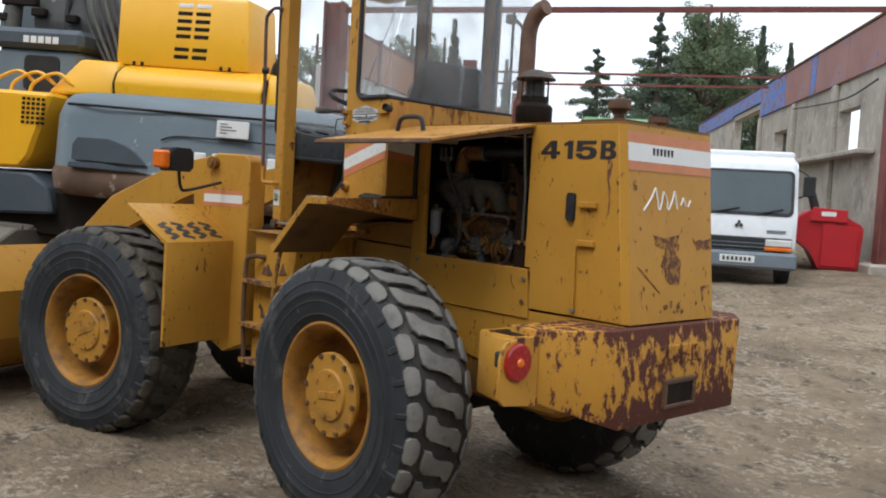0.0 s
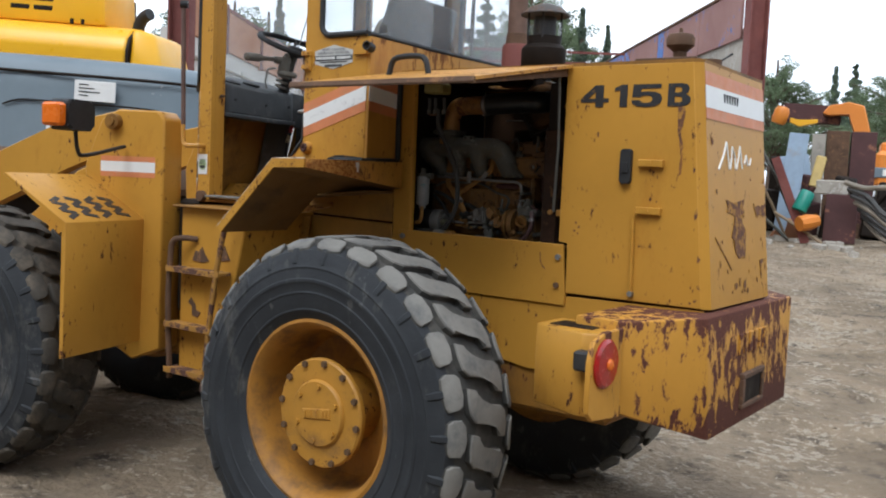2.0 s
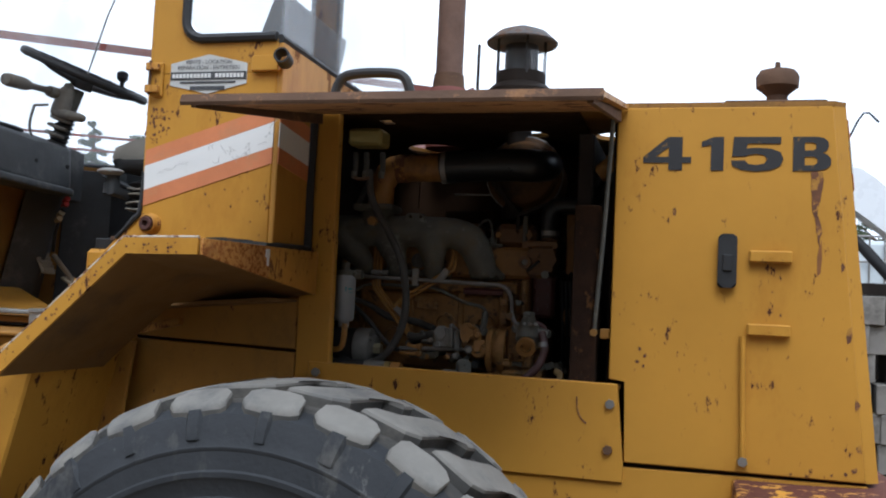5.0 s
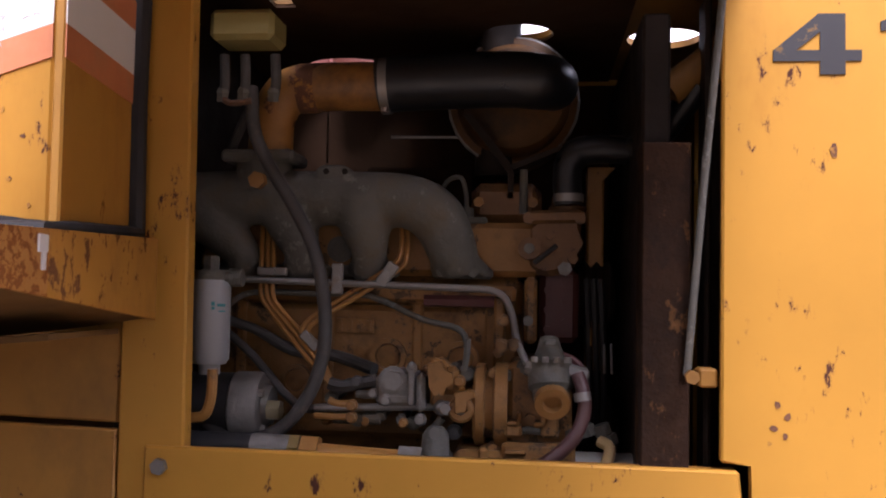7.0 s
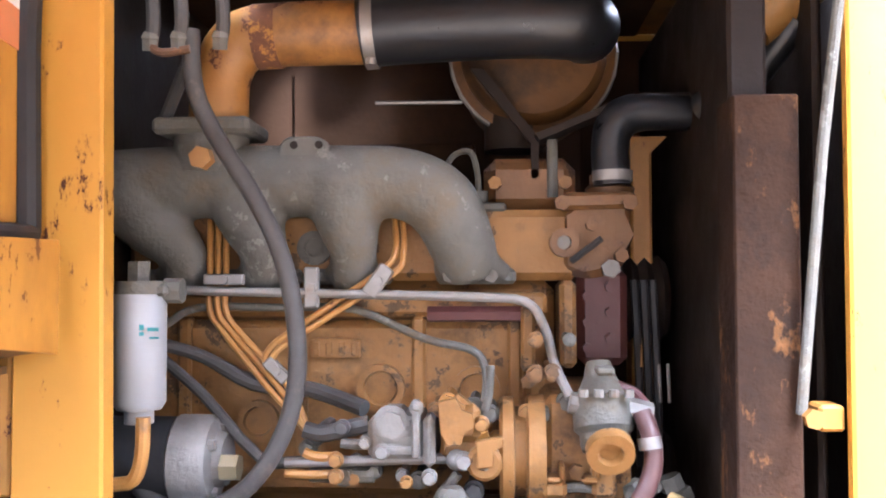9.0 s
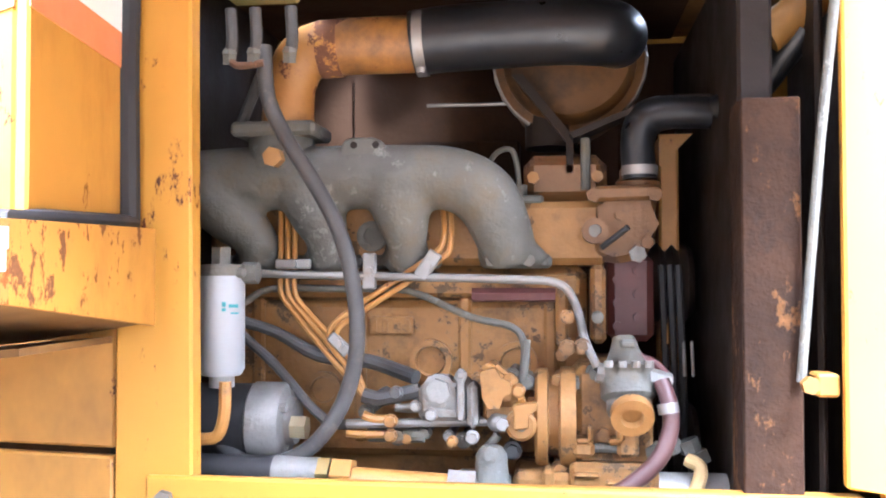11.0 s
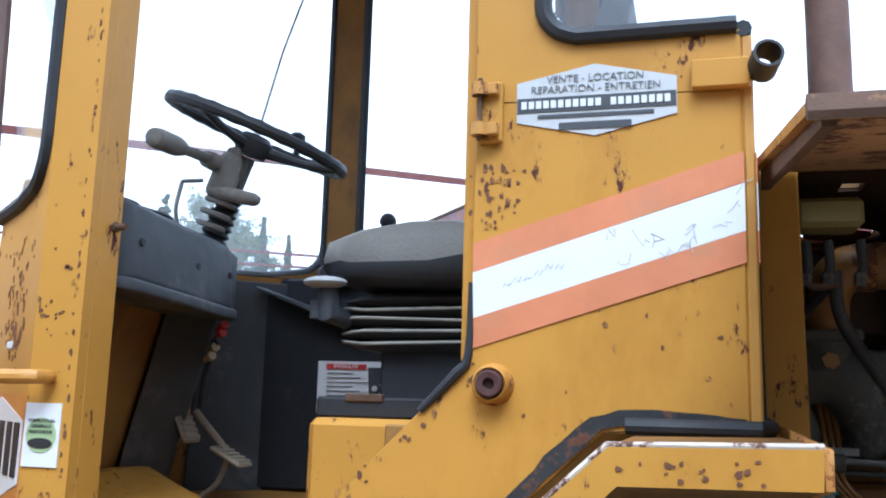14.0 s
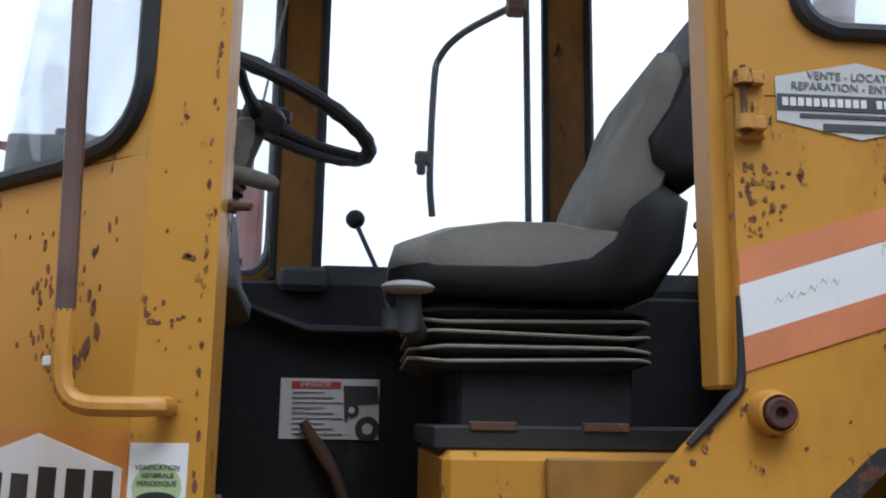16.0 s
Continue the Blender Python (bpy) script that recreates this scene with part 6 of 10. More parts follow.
for x, y, z in ((-2.4665, -0.05, 1.90), (-2.482, 0.17, 1.89), (-2.518, 0.37, 1.90)):
    bm = B()
    bolt(bm, (x + 0.018, y, z), (1, 0, 0), 0.007, 0.006)
    part("screw", bm, M_BLACK, dash)
for x, y in ((-2.66, 0.00), (-2.56, 0.02), (-2.58, 0.17)):
    bm = B()
    lathe(bm, [(0.0, 0), (0.045, 0), (0.047, 0.010), (0.040, 0.014), (0.0, 0.008)], 20, along((0.28, 0, 1), (x, y, 2.002 - 0.27 * (x + 2.60))))
    part("gauge", bm, M_BLACK, dash)
bm = B()
loft(bm, [(-2.752, 0.355, 1.402), (-2.690, 0.470, 1.402), (-2.735, 0.56, 1.402), (-2.795, 0.445, 1.402)], [(-2.625, 0.330, 1.822), (-2.559, 0.450, 1.826), (-2.62, 0.53, 1.826), (-2.69, 0.41, 1.822)], 0.010)
part("column_cover", bm, M_PLAST, loader, "slanting dark grey steering column cover")
# kick panel's yellow is browned for the shade below the dashboard
bm = B()
loft(bm, [(-2.70, -0.02, 1.402), (-2.775, 0.40, 1.402), (-2.795, 0.39, 1.402), (-2.73, -0.03, 1.402)], [(-2.545, 0.0, 1.834), (-2.645, 0.37, 1.826), (-2.675, 0.36, 1.826), (-2.575, -0.01, 1.834)], 0.003)
part("kick_panel", bm, mat("grimy_shaded_ochre_panel", (0.34, 0.175, 0.036, 1), 0.6, var=0.3, scale=4, dirt=(0.12, 0.065, 0.025, 1), dirt_at=0.48, dirt_scale=4, bump=0.1), loader, "grimy yellow kick panel, darkened for shade under the dashboard")
ck = group_part("cable_plugs", (-2.57, 0.45, 1.75), loader, "bunch of red and tan cable plugs")
M_TAN = mat("tan_plug", (0.42, 0.33, 0.18, 1), 0.6, var=0.3, scale=20)
for x, z, m, r in ((-2.548, 1.792, M_REDP, 0.010), (-2.552, 1.774, M_REDP, 0.010), (-2.558, 1.758, M_BLACK, 0.010), (-2.568, 1.742, M_TAN, 0.011), (-2.575, 1.722, M_TAN, 0.010)):
    pipe("plug", [(x - 0.012, 0.452, z - 0.004), (x + 0.012, 0.435, z + 0.006)], r, m, ck, 8)
pipe("loose_cable", [(-2.575, 0.445, 1.715), (-2.59, 0.45, 1.67), (-2.60, 0.46, 1.61)], 0.006, M_BLACK, ck, 6, 3)
bm = B()
loft(bm, [(-2.77, 0.10, 1.402), (-2.535, -0.03, 1.402), (-2.425, 0.30, 1.402), (-2.73, 0.48, 1.402)], [(-2.77, 0.14, 1.476), (-2.672, 0.17, 1.476), (-2.700, 0.42, 1.478), (-2.73, 0.46, 1.478)], 0.006)
part("floor_hump", bm, M_YEL, loader)
M_PEDAL = mat("worn_beige_pedal_rubber", (0.27, 0.22, 0.15, 1), 0.8, var=0.2, scale=20, dirt=(0.16, 0.13, 0.1, 1), dirt_at=0.55, dirt_scale=12, bump=0.2)
for x, y, z, tl in ((-2.640, 0.47, 1.570, -28), (-2.545, 0.52, 1.500, -62)):
    bm = B()
    tube(bm, [(x - 0.10, y, z + 0.10), (x - 0.03, y, z + 0.03), (x - 0.008, y, z)], 0.009, 8)
    tube(bm, [(x - 0.008, y, z), (x - 0.03, y, z - 0.06), (x - 0.08, y, z - 0.10)], 0.007, 6, 3)
    m = Matrix.Translation((x, y, z)) @ Matrix.Rotation(radians(tl), 4, "Y")
    box(bm, -0.006, 0.006, -0.035, 0.035, -0.045, 0.045, 0.005, m)
    for k in range(5):
        box(bm, 0.006, 0.009, -0.030, 0.030, -0.036 + k * 0.016, -0.029 + k * 0.016, 0.0, m)
    part("pedal", bm, M_PEDAL, loader, "worn beige rubber foot pedal")
sw = group_part("steering_wheel", (-2.44, 0.30, 2.15), loader, "black three-spoke steering wheel with a spinner knob")
SM = Matrix.Translation((-2.452, 0.372, 2.220)) @ Matrix.Rotation(radians(22), 4, "Y")
ring = []
bm = B()
n, k = 72, 10
for i in range(n):
    a = i * math.tau / n
    rr = 0.0135 + (0.0018 if i % 3 == 0 else 0)
    ring.append([bm.verts.new(SM @ Vector(((0.205 + rr * math.cos(j * math.tau / k)) * math.cos(a), (0.205 + rr * math.cos(j * math.tau / k)) * math.sin(a), rr * math.sin(j * math.tau / k)))) for j in range(k)])
for i in range(n):
    for j in range(k):
        bm.faces.new((ring[i][j], ring[(i + 1) % n][j], ring[(i + 1) % n][(j + 1) % k], ring[i][(j + 1) % k]))
part("rim", bm, M_BLACK, sw)
for a in (20, 140, 260):
    bm = B()
    c, s = math.cos(radians(a)), math.sin(radians(a))
    tube(bm, [SM @ Vector((0.03 * c, 0.03 * s, -0.028)), SM @ Vector((0.12 * c, 0.12 * s, -0.02)), SM @ Vector((0.2 * c, 0.2 * s, 0))], [0.014, 0.010, 0.009], 8, 3)
    part("spoke", bm, M_BLACK, sw)
bm = B()
lathe(bm, [(0.0, -0.05), (0.035, -0.05), (0.042, -0.03), (0.042, -0.012), (0.03, 0.0), (0.0, 0.004)], 22, SM)
part("hub", bm, M_BLACK, sw)
bm = B()
p = SM @ Vector((0.0, 0.203, 0.01))
lathe(bm, [(0.0, 0.0), (0.008, 0.0), (0.008, 0.018), (0.02, 0.03), (0.021, 0.05), (0.012, 0.058), (0.0, 0.06)], 16, Matrix.Translation(p))
part("spinner_knob", bm, M_BLACK, sw)
col = group_part("steering_column", (-2.5, 0.37, 1.98), loader, "steering column with switch levers and rubber boot")
pipe("shaft", [(-2.560, 0.372, 1.95), (-2.475, 0.372, 2.17)], 0.020, M_CAST, col)
bm = B()
tube(bm, [Vector((-2.562, 0.372, 1.945)) + Vector((0.0118, 0, 0.03)) * (i * 0.25) for i in range(21)], [0.037 - 0.0004 * i if i % 2 else 0.029 - 0.0004 * i for i in range(21)], 14)
part("boot", bm, M_BLACK, col, "black corrugated rubber boot", smooth=0)
M_SWITCH = mat("dusty_grey_switch", (0.17, 0.155, 0.13, 1), 0.7, var=0.3, scale=14, dirt=(0.3, 0.27, 0.22, 1), dirt_at=0.55, dirt_scale=12, bump=0.2)
bm = B()
lathe(bm, [(0.0, 0.0), (0.011, 0.0), (0.011, 0.09), (0.016, 0.10), (0.021, 0.12), (0.022, 0.19), (0.019, 0.205), (0.010, 0.21), (0.0, 0.21)], 16, along((-0.02, -1, -0.05), (-2.527, 0.29, 2.148)))
part("indicator_stalk", bm, M_SWITCH, col, "dusty grey stalk with a rubber grip")
bm = B()
lathe(bm, [(0.0, -0.055), (0.027, -0.055), (0.031, -0.045), (0.031, 0.0), (0.027, 0.006), (0.027, 0.03), (0.022, 0.045), (0.0, 0.05)], 16, along((0.36, 0, 1), (-2.507, 0.340, 2.125)))
part("switch_block", bm, M_SWITCH, col)
bm = B()
tube(bm, [(-2.535, 0.32, 2.085), (-2.515, 0.325, 2.08), (-2.435, 0.345, 2.065), (-2.425, 0.347, 2.063)], [0.012, 0.018, 0.015, 0.009], 12)
part("switch_arm", bm, M_SWITCH, col)
bm = B()
tube(bm, [(-2.520, 0.335, 2.145), (-2.527, 0.285, 2.147)], [0.021, 0.019], 12)
part("stalk_root", bm, M_SWITCH, col)
bm = B()
box(bm, -2.505, -2.472, 0.325, 0.350, 2.158, 2.185, 0.006)
part("switch_cap", bm, M_SWITCH, col)
for k in range(3):
    bm = B()
    z = 2.005 + 0.026 * k
    lathe(bm, [(0.030, 0.0), (0.036, 0.003), (0.036, 0.010), (0.030, 0.013)], 16, along((0.36, 0, 1), (-2.545 + 0.0095 * k, 0.352, z)), closed=True)
    part("collar", bm, M_SWITCH, col)
pipe("switch_rod", [(-2.585, 0.29, 2.10), (-2.590, 0.28, 2.03), (-2.575, 0.29, 1.97)], 0.005, M_STEEL, col, 8, 3)
pipe("switch_rod", [(-2.585, 0.29, 2.10), (-2.545, 0.31, 2.105)], 0.005, M_STEEL, col, 8)
pipe("wiper_cable", [(-2.47, 0.40, 2.22), (-2.44, 0.45, 2.45), (-2.40, 0.55, 2.75), (-2.36, 0.60, 3.0)], 0.003, M_STEEL, n=6)
# mirror hoop outside the far door
mh = group_part("far_mirror_arm", (-2.170, FY + 0.2, 2.2), loader, "black tubular mirror arm outside the far door")
pipe("arm", [(-2.066, 1.485, 2.27), (-2.076, 1.475, 2.40), (-2.068, 1.47, 2.70), (-2.050, 1.465, 2.79), (-1.985, 1.36, 2.83), (-1.841, 1.13, 2.83)], 0.011, M_BLACK, mh, 8, 4)
pipe("stay", [(-1.832, 1.125, 2.86), (-1.826, 1.120, 1.95)], 0.010, M_BLACK, mh)
bm = B()
box(bm, -2.125, -2.075, 1.455, 1.485, 2.43, 2.475, 0.008)
box(bm, -2.118, -2.090, 1.455, 1.485, 2.40, 2.44, 0.006)
part("clamp", bm, M_BLACK, mh)
bm = B()
box(bm, -1.885, -1.835, 1.10, 1.16, 2.79, 2.85, 0.006)
part("clamp", bm, M_RUST, mh)

# ---- engine bay ----
eng = group_part("engine", (-1.1, 0.35, 1.1), loader, "oily ochre diesel engine with grey manifold")


def bay(u, v, y):
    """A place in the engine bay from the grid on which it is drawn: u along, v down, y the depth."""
    k = 0.000657 + y * 0.000622
    return (-1.041 - 0.13 * y + (u - 784) * k, y, 1.587 + 0.0275 * y - (v - 441) * k)


def epart(name, bm, material, label="", smooth=35):
    return part(name, bm, material, eng, label, smooth)


def epipe(name, pts, r, material, n=10, smooth=0, label=""):
    return pipe(name, pts, r, material, eng, n, smooth, label)


# block, head, sump
bm = B()
box(bm, -1.43, -0.87, 0.26, 0.60, 1.10, 1.57, 0.012)
epart("block", bm, M_ENG)
bm = B()
box(bm, -1.40, -0.90, 0.235, 0.27, 1.30, 1.52, 0.010)
epart("side_cover", bm, M_ENG)
bm = B()
box(bm, -1.43, -0.88, 0.23, 0.27, 1.525, 1.555, 0.006)
epart("block_rail", bm, M_ENG)
for x in (-1.35, -1.2, -1.05, -0.93):
    bm = B()
    box(bm, x, x + 0.018, 0.228, 0.25, 1.32, 1.525, 0.004)
    epart("cover_rib", bm, M_ENG)
bm = B()
box(bm, -1.42, -0.84, 0.24, 0.58, 1.57, 1.66, 0.010)
epart("cylinder_head", bm, M_ENG)
for x in (-1.38, -1.22, -1.06, -0.90):
    bm = B()
    box(bm, x - 0.06, x + 0.06, 0.27, 0.55, 1.66, 1.73, 0.016)
    epart("rocker_cover", bm, M_ENGB)
    for dx in (-0.045, 0.045):
        bm = B()
        bolt(bm, (x + dx, 0.262, 1.695), (0, -1, 0), 0.009, 0.012)
        epart("head_bolt", bm, M_ENG)
for u, v, r in ((763, 637, 0.030), (912, 640, 0.030), (570, 690, 0.026)):
    bm = B()
    lathe(bm, [(r, 0.0), (r, 0.012), (r * 0.72, 0.012), (r * 0.66, 0.004), (0.0, 0.004)], 20, along((0, -1, 0), bay(u, v, 0.236)))
    epart("core_plug", bm, M_ENG)
bm = B()
lathe(bm, [(0.022, 0.0), (0.022, 0.008), (0.012, 0.008), (0.012, 0.003), (0.0, 0.003)], 18, along((0, -1, 0), (-1.1746, 0.24, 1.6121)))
epart("core_plug", bm, M_CAST)
bm = B()
a, b = (-1.1776, 0.235, 1.4722), (-1.1133, 0.235, 1.4979)
box(bm, a[0], b[0], 0.226, 0.236, a[2], b[2], 0.002)
cp = epart("casting_plate", bm, M_ENG)
for k in range(4):
    bm = B()
    f = (k + 0.5) / 4
    box(bm, a[0] + (b[0] - a[0]) * f - 0.004, a[0] + (b[0] - a[0]) * f + 0.004, 0.2235, 0.227, a[2] + 0.004, b[2] - 0.004, 0.001)
    epart("casting_bar", bm, M_ENG)

# exhaust/intake manifold: a log with four legs, cast in one
bm = B()
log = [(-1.4495, 0.21, 1.6897), (-1.355, 0.21, 1.6944), (-1.2447, 0.21, 1.6944), (-1.1345, 0.21, 1.6944), (-1.0557, 0.21, 1.6897), (-1.01, 0.21, 1.6644), (-0.9867, 0.215, 1.6174), (-0.9741, 0.23, 1.5781)]
tube(bm, log, [0.045, 0.046, 0.046, 0.045, 0.045, 0.046, 0.042, 0.036], 18, 4)
for u0, u1 in ((360, 445), (545, 575), (705, 718)):
    tube(bm, [bay(u0, 325, 0.212), bay((u0 * 2 + u1) / 3, 372, 0.205), bay(u1, 425, 0.21), bay(u1, 466, 0.235)], [0.056, 0.043, 0.029, 0.033], 16, 4)
    tube(bm, [bay(u1 - 46, 462, 0.235), bay(u1, 456, 0.228), bay(u1 + 42, 462, 0.235)], [0.010, 0.020, 0.010], 10, 3)
tube(bm, [bay(850, 462, 0.235), bay(905, 440, 0.226), bay(962, 462, 0.235)], [0.014, 0.026, 0.012], 10, 3)
man = epart("manifold", bm, M_CAST, "grey cast manifold", smooth=0)
fuse = man.modifiers.new("fuse", "REMESH")
fuse.mode, fuse.voxel_size, fuse.use_smooth_shade = "VOXEL", 0.005, True
ease = man.modifiers.new("ease", "SMOOTH")
ease.factor, ease.iterations = 0.5, 10
for u in (445, 575, 718, 912):
    bm = B()
    p = bay(u, 466, 0.235)
    box(bm, p[0] - 0.050, p[0] + 0.050, 0.226, 0.248, p[2] - 0.008, p[2] + 0.012, 0.005)
    epart("manifold_flange", bm, M_CAST)
bm = B()
tube(bm, [(-1.2999, 0.21, 1.7038), (-1.2999, 0.21, 1.755)], [0.05, 0.046], 18)
epart("manifold_neck", bm, M_CAST)
bm = B()
p = (-1.2999, 0.21, 1.7574)
box(bm, p[0] - 0.06, p[0] + 0.06, 0.16, 0.26, p[2] - 0.008, p[2] + 0.012, 0.005)
epart("neck_flange", bm, M_CAST)
bm = B()
a, b = (-1.2052, 0.19, 1.7077), (-1.1479, 0.19, 1.7457)
prism(bm, [(a[0] - 0.006, a[2] - 0.02), (b[0] + 0.010, a[2] - 0.02), (b[0], b[2] - 0.006), (b[0] - 0.012, b[2]), (a[0] + 0.010, b[2]), (a[0], b[2] - 0.008)], "xz", 0.175, 0.20, 0.003,)
epart("lifting_lug", bm, M_CAST)
for u in (622, 662):
    # near-black spot drawn for the shade in the lug's hole
    bm = B()
    tube(bm, [bay(u, 254, 0.1735), bay(u, 254, 0.176)], 0.005, 10)
    epart("lug_hole", bm, M_ENGD)
bm = B()
bolt(bm, (-1.2943, 0.163, 1.7174), (0, -1, 0), 0.014, 0.018)
epart("manifold_plug", bm, M_ORPIPE)
for u in (445, 560, 700, 870, 935):
    bm = B()
    bolt(bm, bay(u, 462, 0.215), (0, -1, 0), 0.009, 0.012)
    epart("manifold_bolt", bm, M_CAST)

M_CLEANER = mat("oily_brown_canister", (0.105, 0.048, 0.013, 1), 0.6, var=0.35, scale=6, dirt=(0.018, 0.012, 0.008, 1), dirt_at=0.48, dirt_scale=5, bump=0.2)
# intake elbow, hose and air cleaner
M_ELBOW = mat("rust_blotched_ochre_pipe", (0.27, 0.125, 0.026, 1), 0.5, var=0.3, scale=10, dirt=(0.085, 0.04, 0.018, 1), dirt_at=0.52, dirt_scale=9, chips=RUST, chip_at=0.60, chip_scale=12, bump=0.25)
M_RUBBER = matt(mat("oily_black_rubber_hose", (0.010, 0.011, 0.013, 1), 0.36, var=0.4, scale=9, dirt=(0.035, 0.026, 0.018, 1), dirt_at=0.56, dirt_scale=6, bump=0.15), 0.45)
epipe("intake_elbow", [(-1.292, 0.21, 1.7629), (-1.288, 0.21, 1.822), (-1.2723, 0.21, 1.8614), (-1.2329, 0.21, 1.8787), (-1.103, 0.21, 1.881)], [0.038, 0.036, 0.038, 0.040, 0.040], M_ELBOW, 20, 5, "ochre painted intake pipe")
epipe("rust_band", [(-1.2432, 0.21, 1.8771), (-1.2132, 0.21, 1.8787)], 0.0412, M_MARK, 20)
epipe("intake_hose", [(-1.1108, 0.21, 1.881), (-1.0557, 0.21, 1.8866), (-0.9139, 0.21, 1.8913), (-0.8505, 0.22, 1.8907), (-0.8284, 0.26, 1.8963), (-0.8238, 0.34, 1.9099)], [0.045, 0.046, 0.046, 0.046, 0.045, 0.045], M_RUBBER, 22, 5, "black rubber intake hose")
epipe("hose_clip", [(-1.1061, 0.21, 1.881), (-1.0919, 0.21, 1.8818)], 0.0468, M_STEEL, 22)
epipe("hose_clip", [(-1.0936, 0.17, 1.838), (-1.0936, 0.17, 1.8304)], 0.006, M_STEEL, 8)
bm = B()
lathe(bm, [(0.0, 0.0), (0.05, 0.0), (0.088, 0.006), (0.098, 0.018), (0.100, 0.03), (0.112, 0.032), (0.112, 0.046), (0.104, 0.05), (0.104, 0.22), (0.0, 0.22)], 36, along((0, 1, 0), (-0.892, 0.3, 1.8815)))
epart("air_cleaner", bm, matt(M_CLEANER, 0.2), "oily brown air cleaner canister")
epipe("cleaner_strap", [Vector((-0.892, 0.34, 1.8815)) + Vector((0.113 * math.cos(a * 0.2617), 0, 0.113 * math.sin(a * 0.2617))) for a in range(25)], 0.0045, M_ALU, 6)
bm = B()
prism(bm, [(-0.9763, 1.8469), (-0.9598, 1.8469), (-0.888, 1.7561), (-0.888, 1.7025), (-0.8979, 1.7025), (-0.8979, 1.7479)], "xz", 0.27, 0.285)
prism(bm, [(-0.8938, 1.7561), (-0.7659, 1.8056), (-0.6876, 1.8056), (-0.6876, 1.7998), (-0.7618, 1.7998), (-0.888, 1.7479)], "xz", 0.24, 0.30)
epart("cleaner_bracket", bm, M_ENGD)
epipe("bracket_rod", [(-0.8707, 0.27, 1.752), (-0.8707, 0.27, 1.6777)], 0.007, M_CAST, 8)
epipe("back_rail", [(-1.1193, 0.4, 1.829), (-0.9925, 0.4, 1.829)], 0.003, M_STEEL, 6)
epipe("back_rod", [(-1.2628, 0.5, 1.8921), (-1.2628, 0.5, 1.7953)], 0.003, M_RUST, 6)
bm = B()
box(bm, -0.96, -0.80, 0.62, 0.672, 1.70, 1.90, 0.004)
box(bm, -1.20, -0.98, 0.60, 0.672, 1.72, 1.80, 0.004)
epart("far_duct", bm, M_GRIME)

# coolant hose to the radiator, thermostat housing, post
epipe("coolant_hose", [(-0.7964, 0.25, 1.6906), (-0.7989, 0.25, 1.7409), (-0.7883, 0.25, 1.7718), (-0.7558, 0.25, 1.7832), (-0.6786, 0.25, 1.7799)], [0.024, 0.024, 0.026, 0.024, 0.022], M_RUBBER, 18, 5, "black coolant hose")
epipe("hose_clip", [(-0.7964, 0.25, 1.7084), (-0.7964, 0.25, 1.6954)], 0.0255, M_STEEL, 18)
bm = B()
prism(bm, [(-0.8633, 1.5829), (-0.8649, 1.6282), (-0.855, 1.6513), (-0.8484, 1.6695), (-0.7742, 1.6728), (-0.7725, 1.6513), (-0.7824, 1.6282), (-0.7775, 1.5952), (-0.7989, 1.5771), (-0.836, 1.5705)], "xz", 0.235, 0.33, 0.010)
epart("thermostat_housing", bm, M_ENGB)
bm = B()
prism(bm, [(-0.8682, 1.6678), (-0.8583, 1.6794), (-0.7742, 1.681), (-0.7659, 1.6695), (-0.7742, 1.6596), (-0.86, 1.6579)], "xz", 0.225, 0.34, 0.005)
epart("housing_flange", bm, M_ENGB)
bm = B()
lathe(bm, [(0.0, 0), (0.030, 0), (0.032, 0.008), (0.026, 0.014), (0.026, 0.026), (0.0, 0.026)], 18, Matrix.Translation((-0.7973, 0.27, 1.6794)))
epart("hose_neck", bm, M_ENGB)
for u, v, r in ((1046, 350, 0.010), (1150, 350, 0.010), (1046, 410, 0.011), (1136, 432, 0.009), (1120, 452, 0.012), (1090, 385, 0.007)):
    bm = B()
    bolt(bm, bay(u, v, 0.236), (0, -1, 0), r, 0.014)
    epart("housing_bolt", bm, M_ENGB if r < 0.011 else M_ALU)
bm = B()
lathe(bm, [(0.018, 0.0), (0.018, 0.02), (0.009, 0.02), (0.009, 0.0)], 16, along((0, -1, 0), (-0.8595, 0.236, 1.6168)), closed=True)
epart("housing_boss", bm, M_ENGB)
bm = B()
a, b = (-0.761, 0.36, 1.4128), (-0.7319, 0.36, 1.7652)
box(bm, a[0], b[0], 0.34, 0.40, a[2], b[2], 0.004)
prism(bm, [(a[0], b[2]), (b[0] + 0.02, b[2]), (a[0], b[2] - 0.05)], "xz", 0.335, 0.342)
epart("fan_post", bm, M_ORPIPE)
bm = B()
a, b = (-0.8414, 0.28, 1.4625), (-0.7774, 0.28, 1.5856)
box(bm, a[0], b[0], 0.255, 0.36, a[2], b[2], 0.010)
epart("water_pump", bm, M_MAROON, "maroon water pump")
for v in (480, 520, 560):
    for u, dv in ((1120, 0), (1085, 15)):
        bm = B()
        bolt(bm, bay(u, v + dv, 0.255), (0, -1, 0), 0.007, 0.008)
        epart("pump_bolt", bm, M_MAROON)
bm = B()
lathe(bm, [(0.0, -0.03), (0.05, -0.03), (0.06, -0.02), (0.05, -0.01), (0.06, 0.0), (0.05, 0.01), (0.06, 0.02), (0.05, 0.03), (0.0, 0.03)], 26, along((1, 0, 0), (-0.7434, 0.36, 1.5449)))
epart("pulley", bm, M_ENGD)
bm = B()
lathe(bm, [(0.0, -0.03), (0.07, -0.03), (0.08, -0.02), (0.07, -0.01), (0.08, 0.0), (0.07, 0.01), (0.08, 0.02), (0.07, 0.03), (0.0, 0.03)], 30, along((1, 0, 0), (-0.7366, 0.38, 1.2857)))
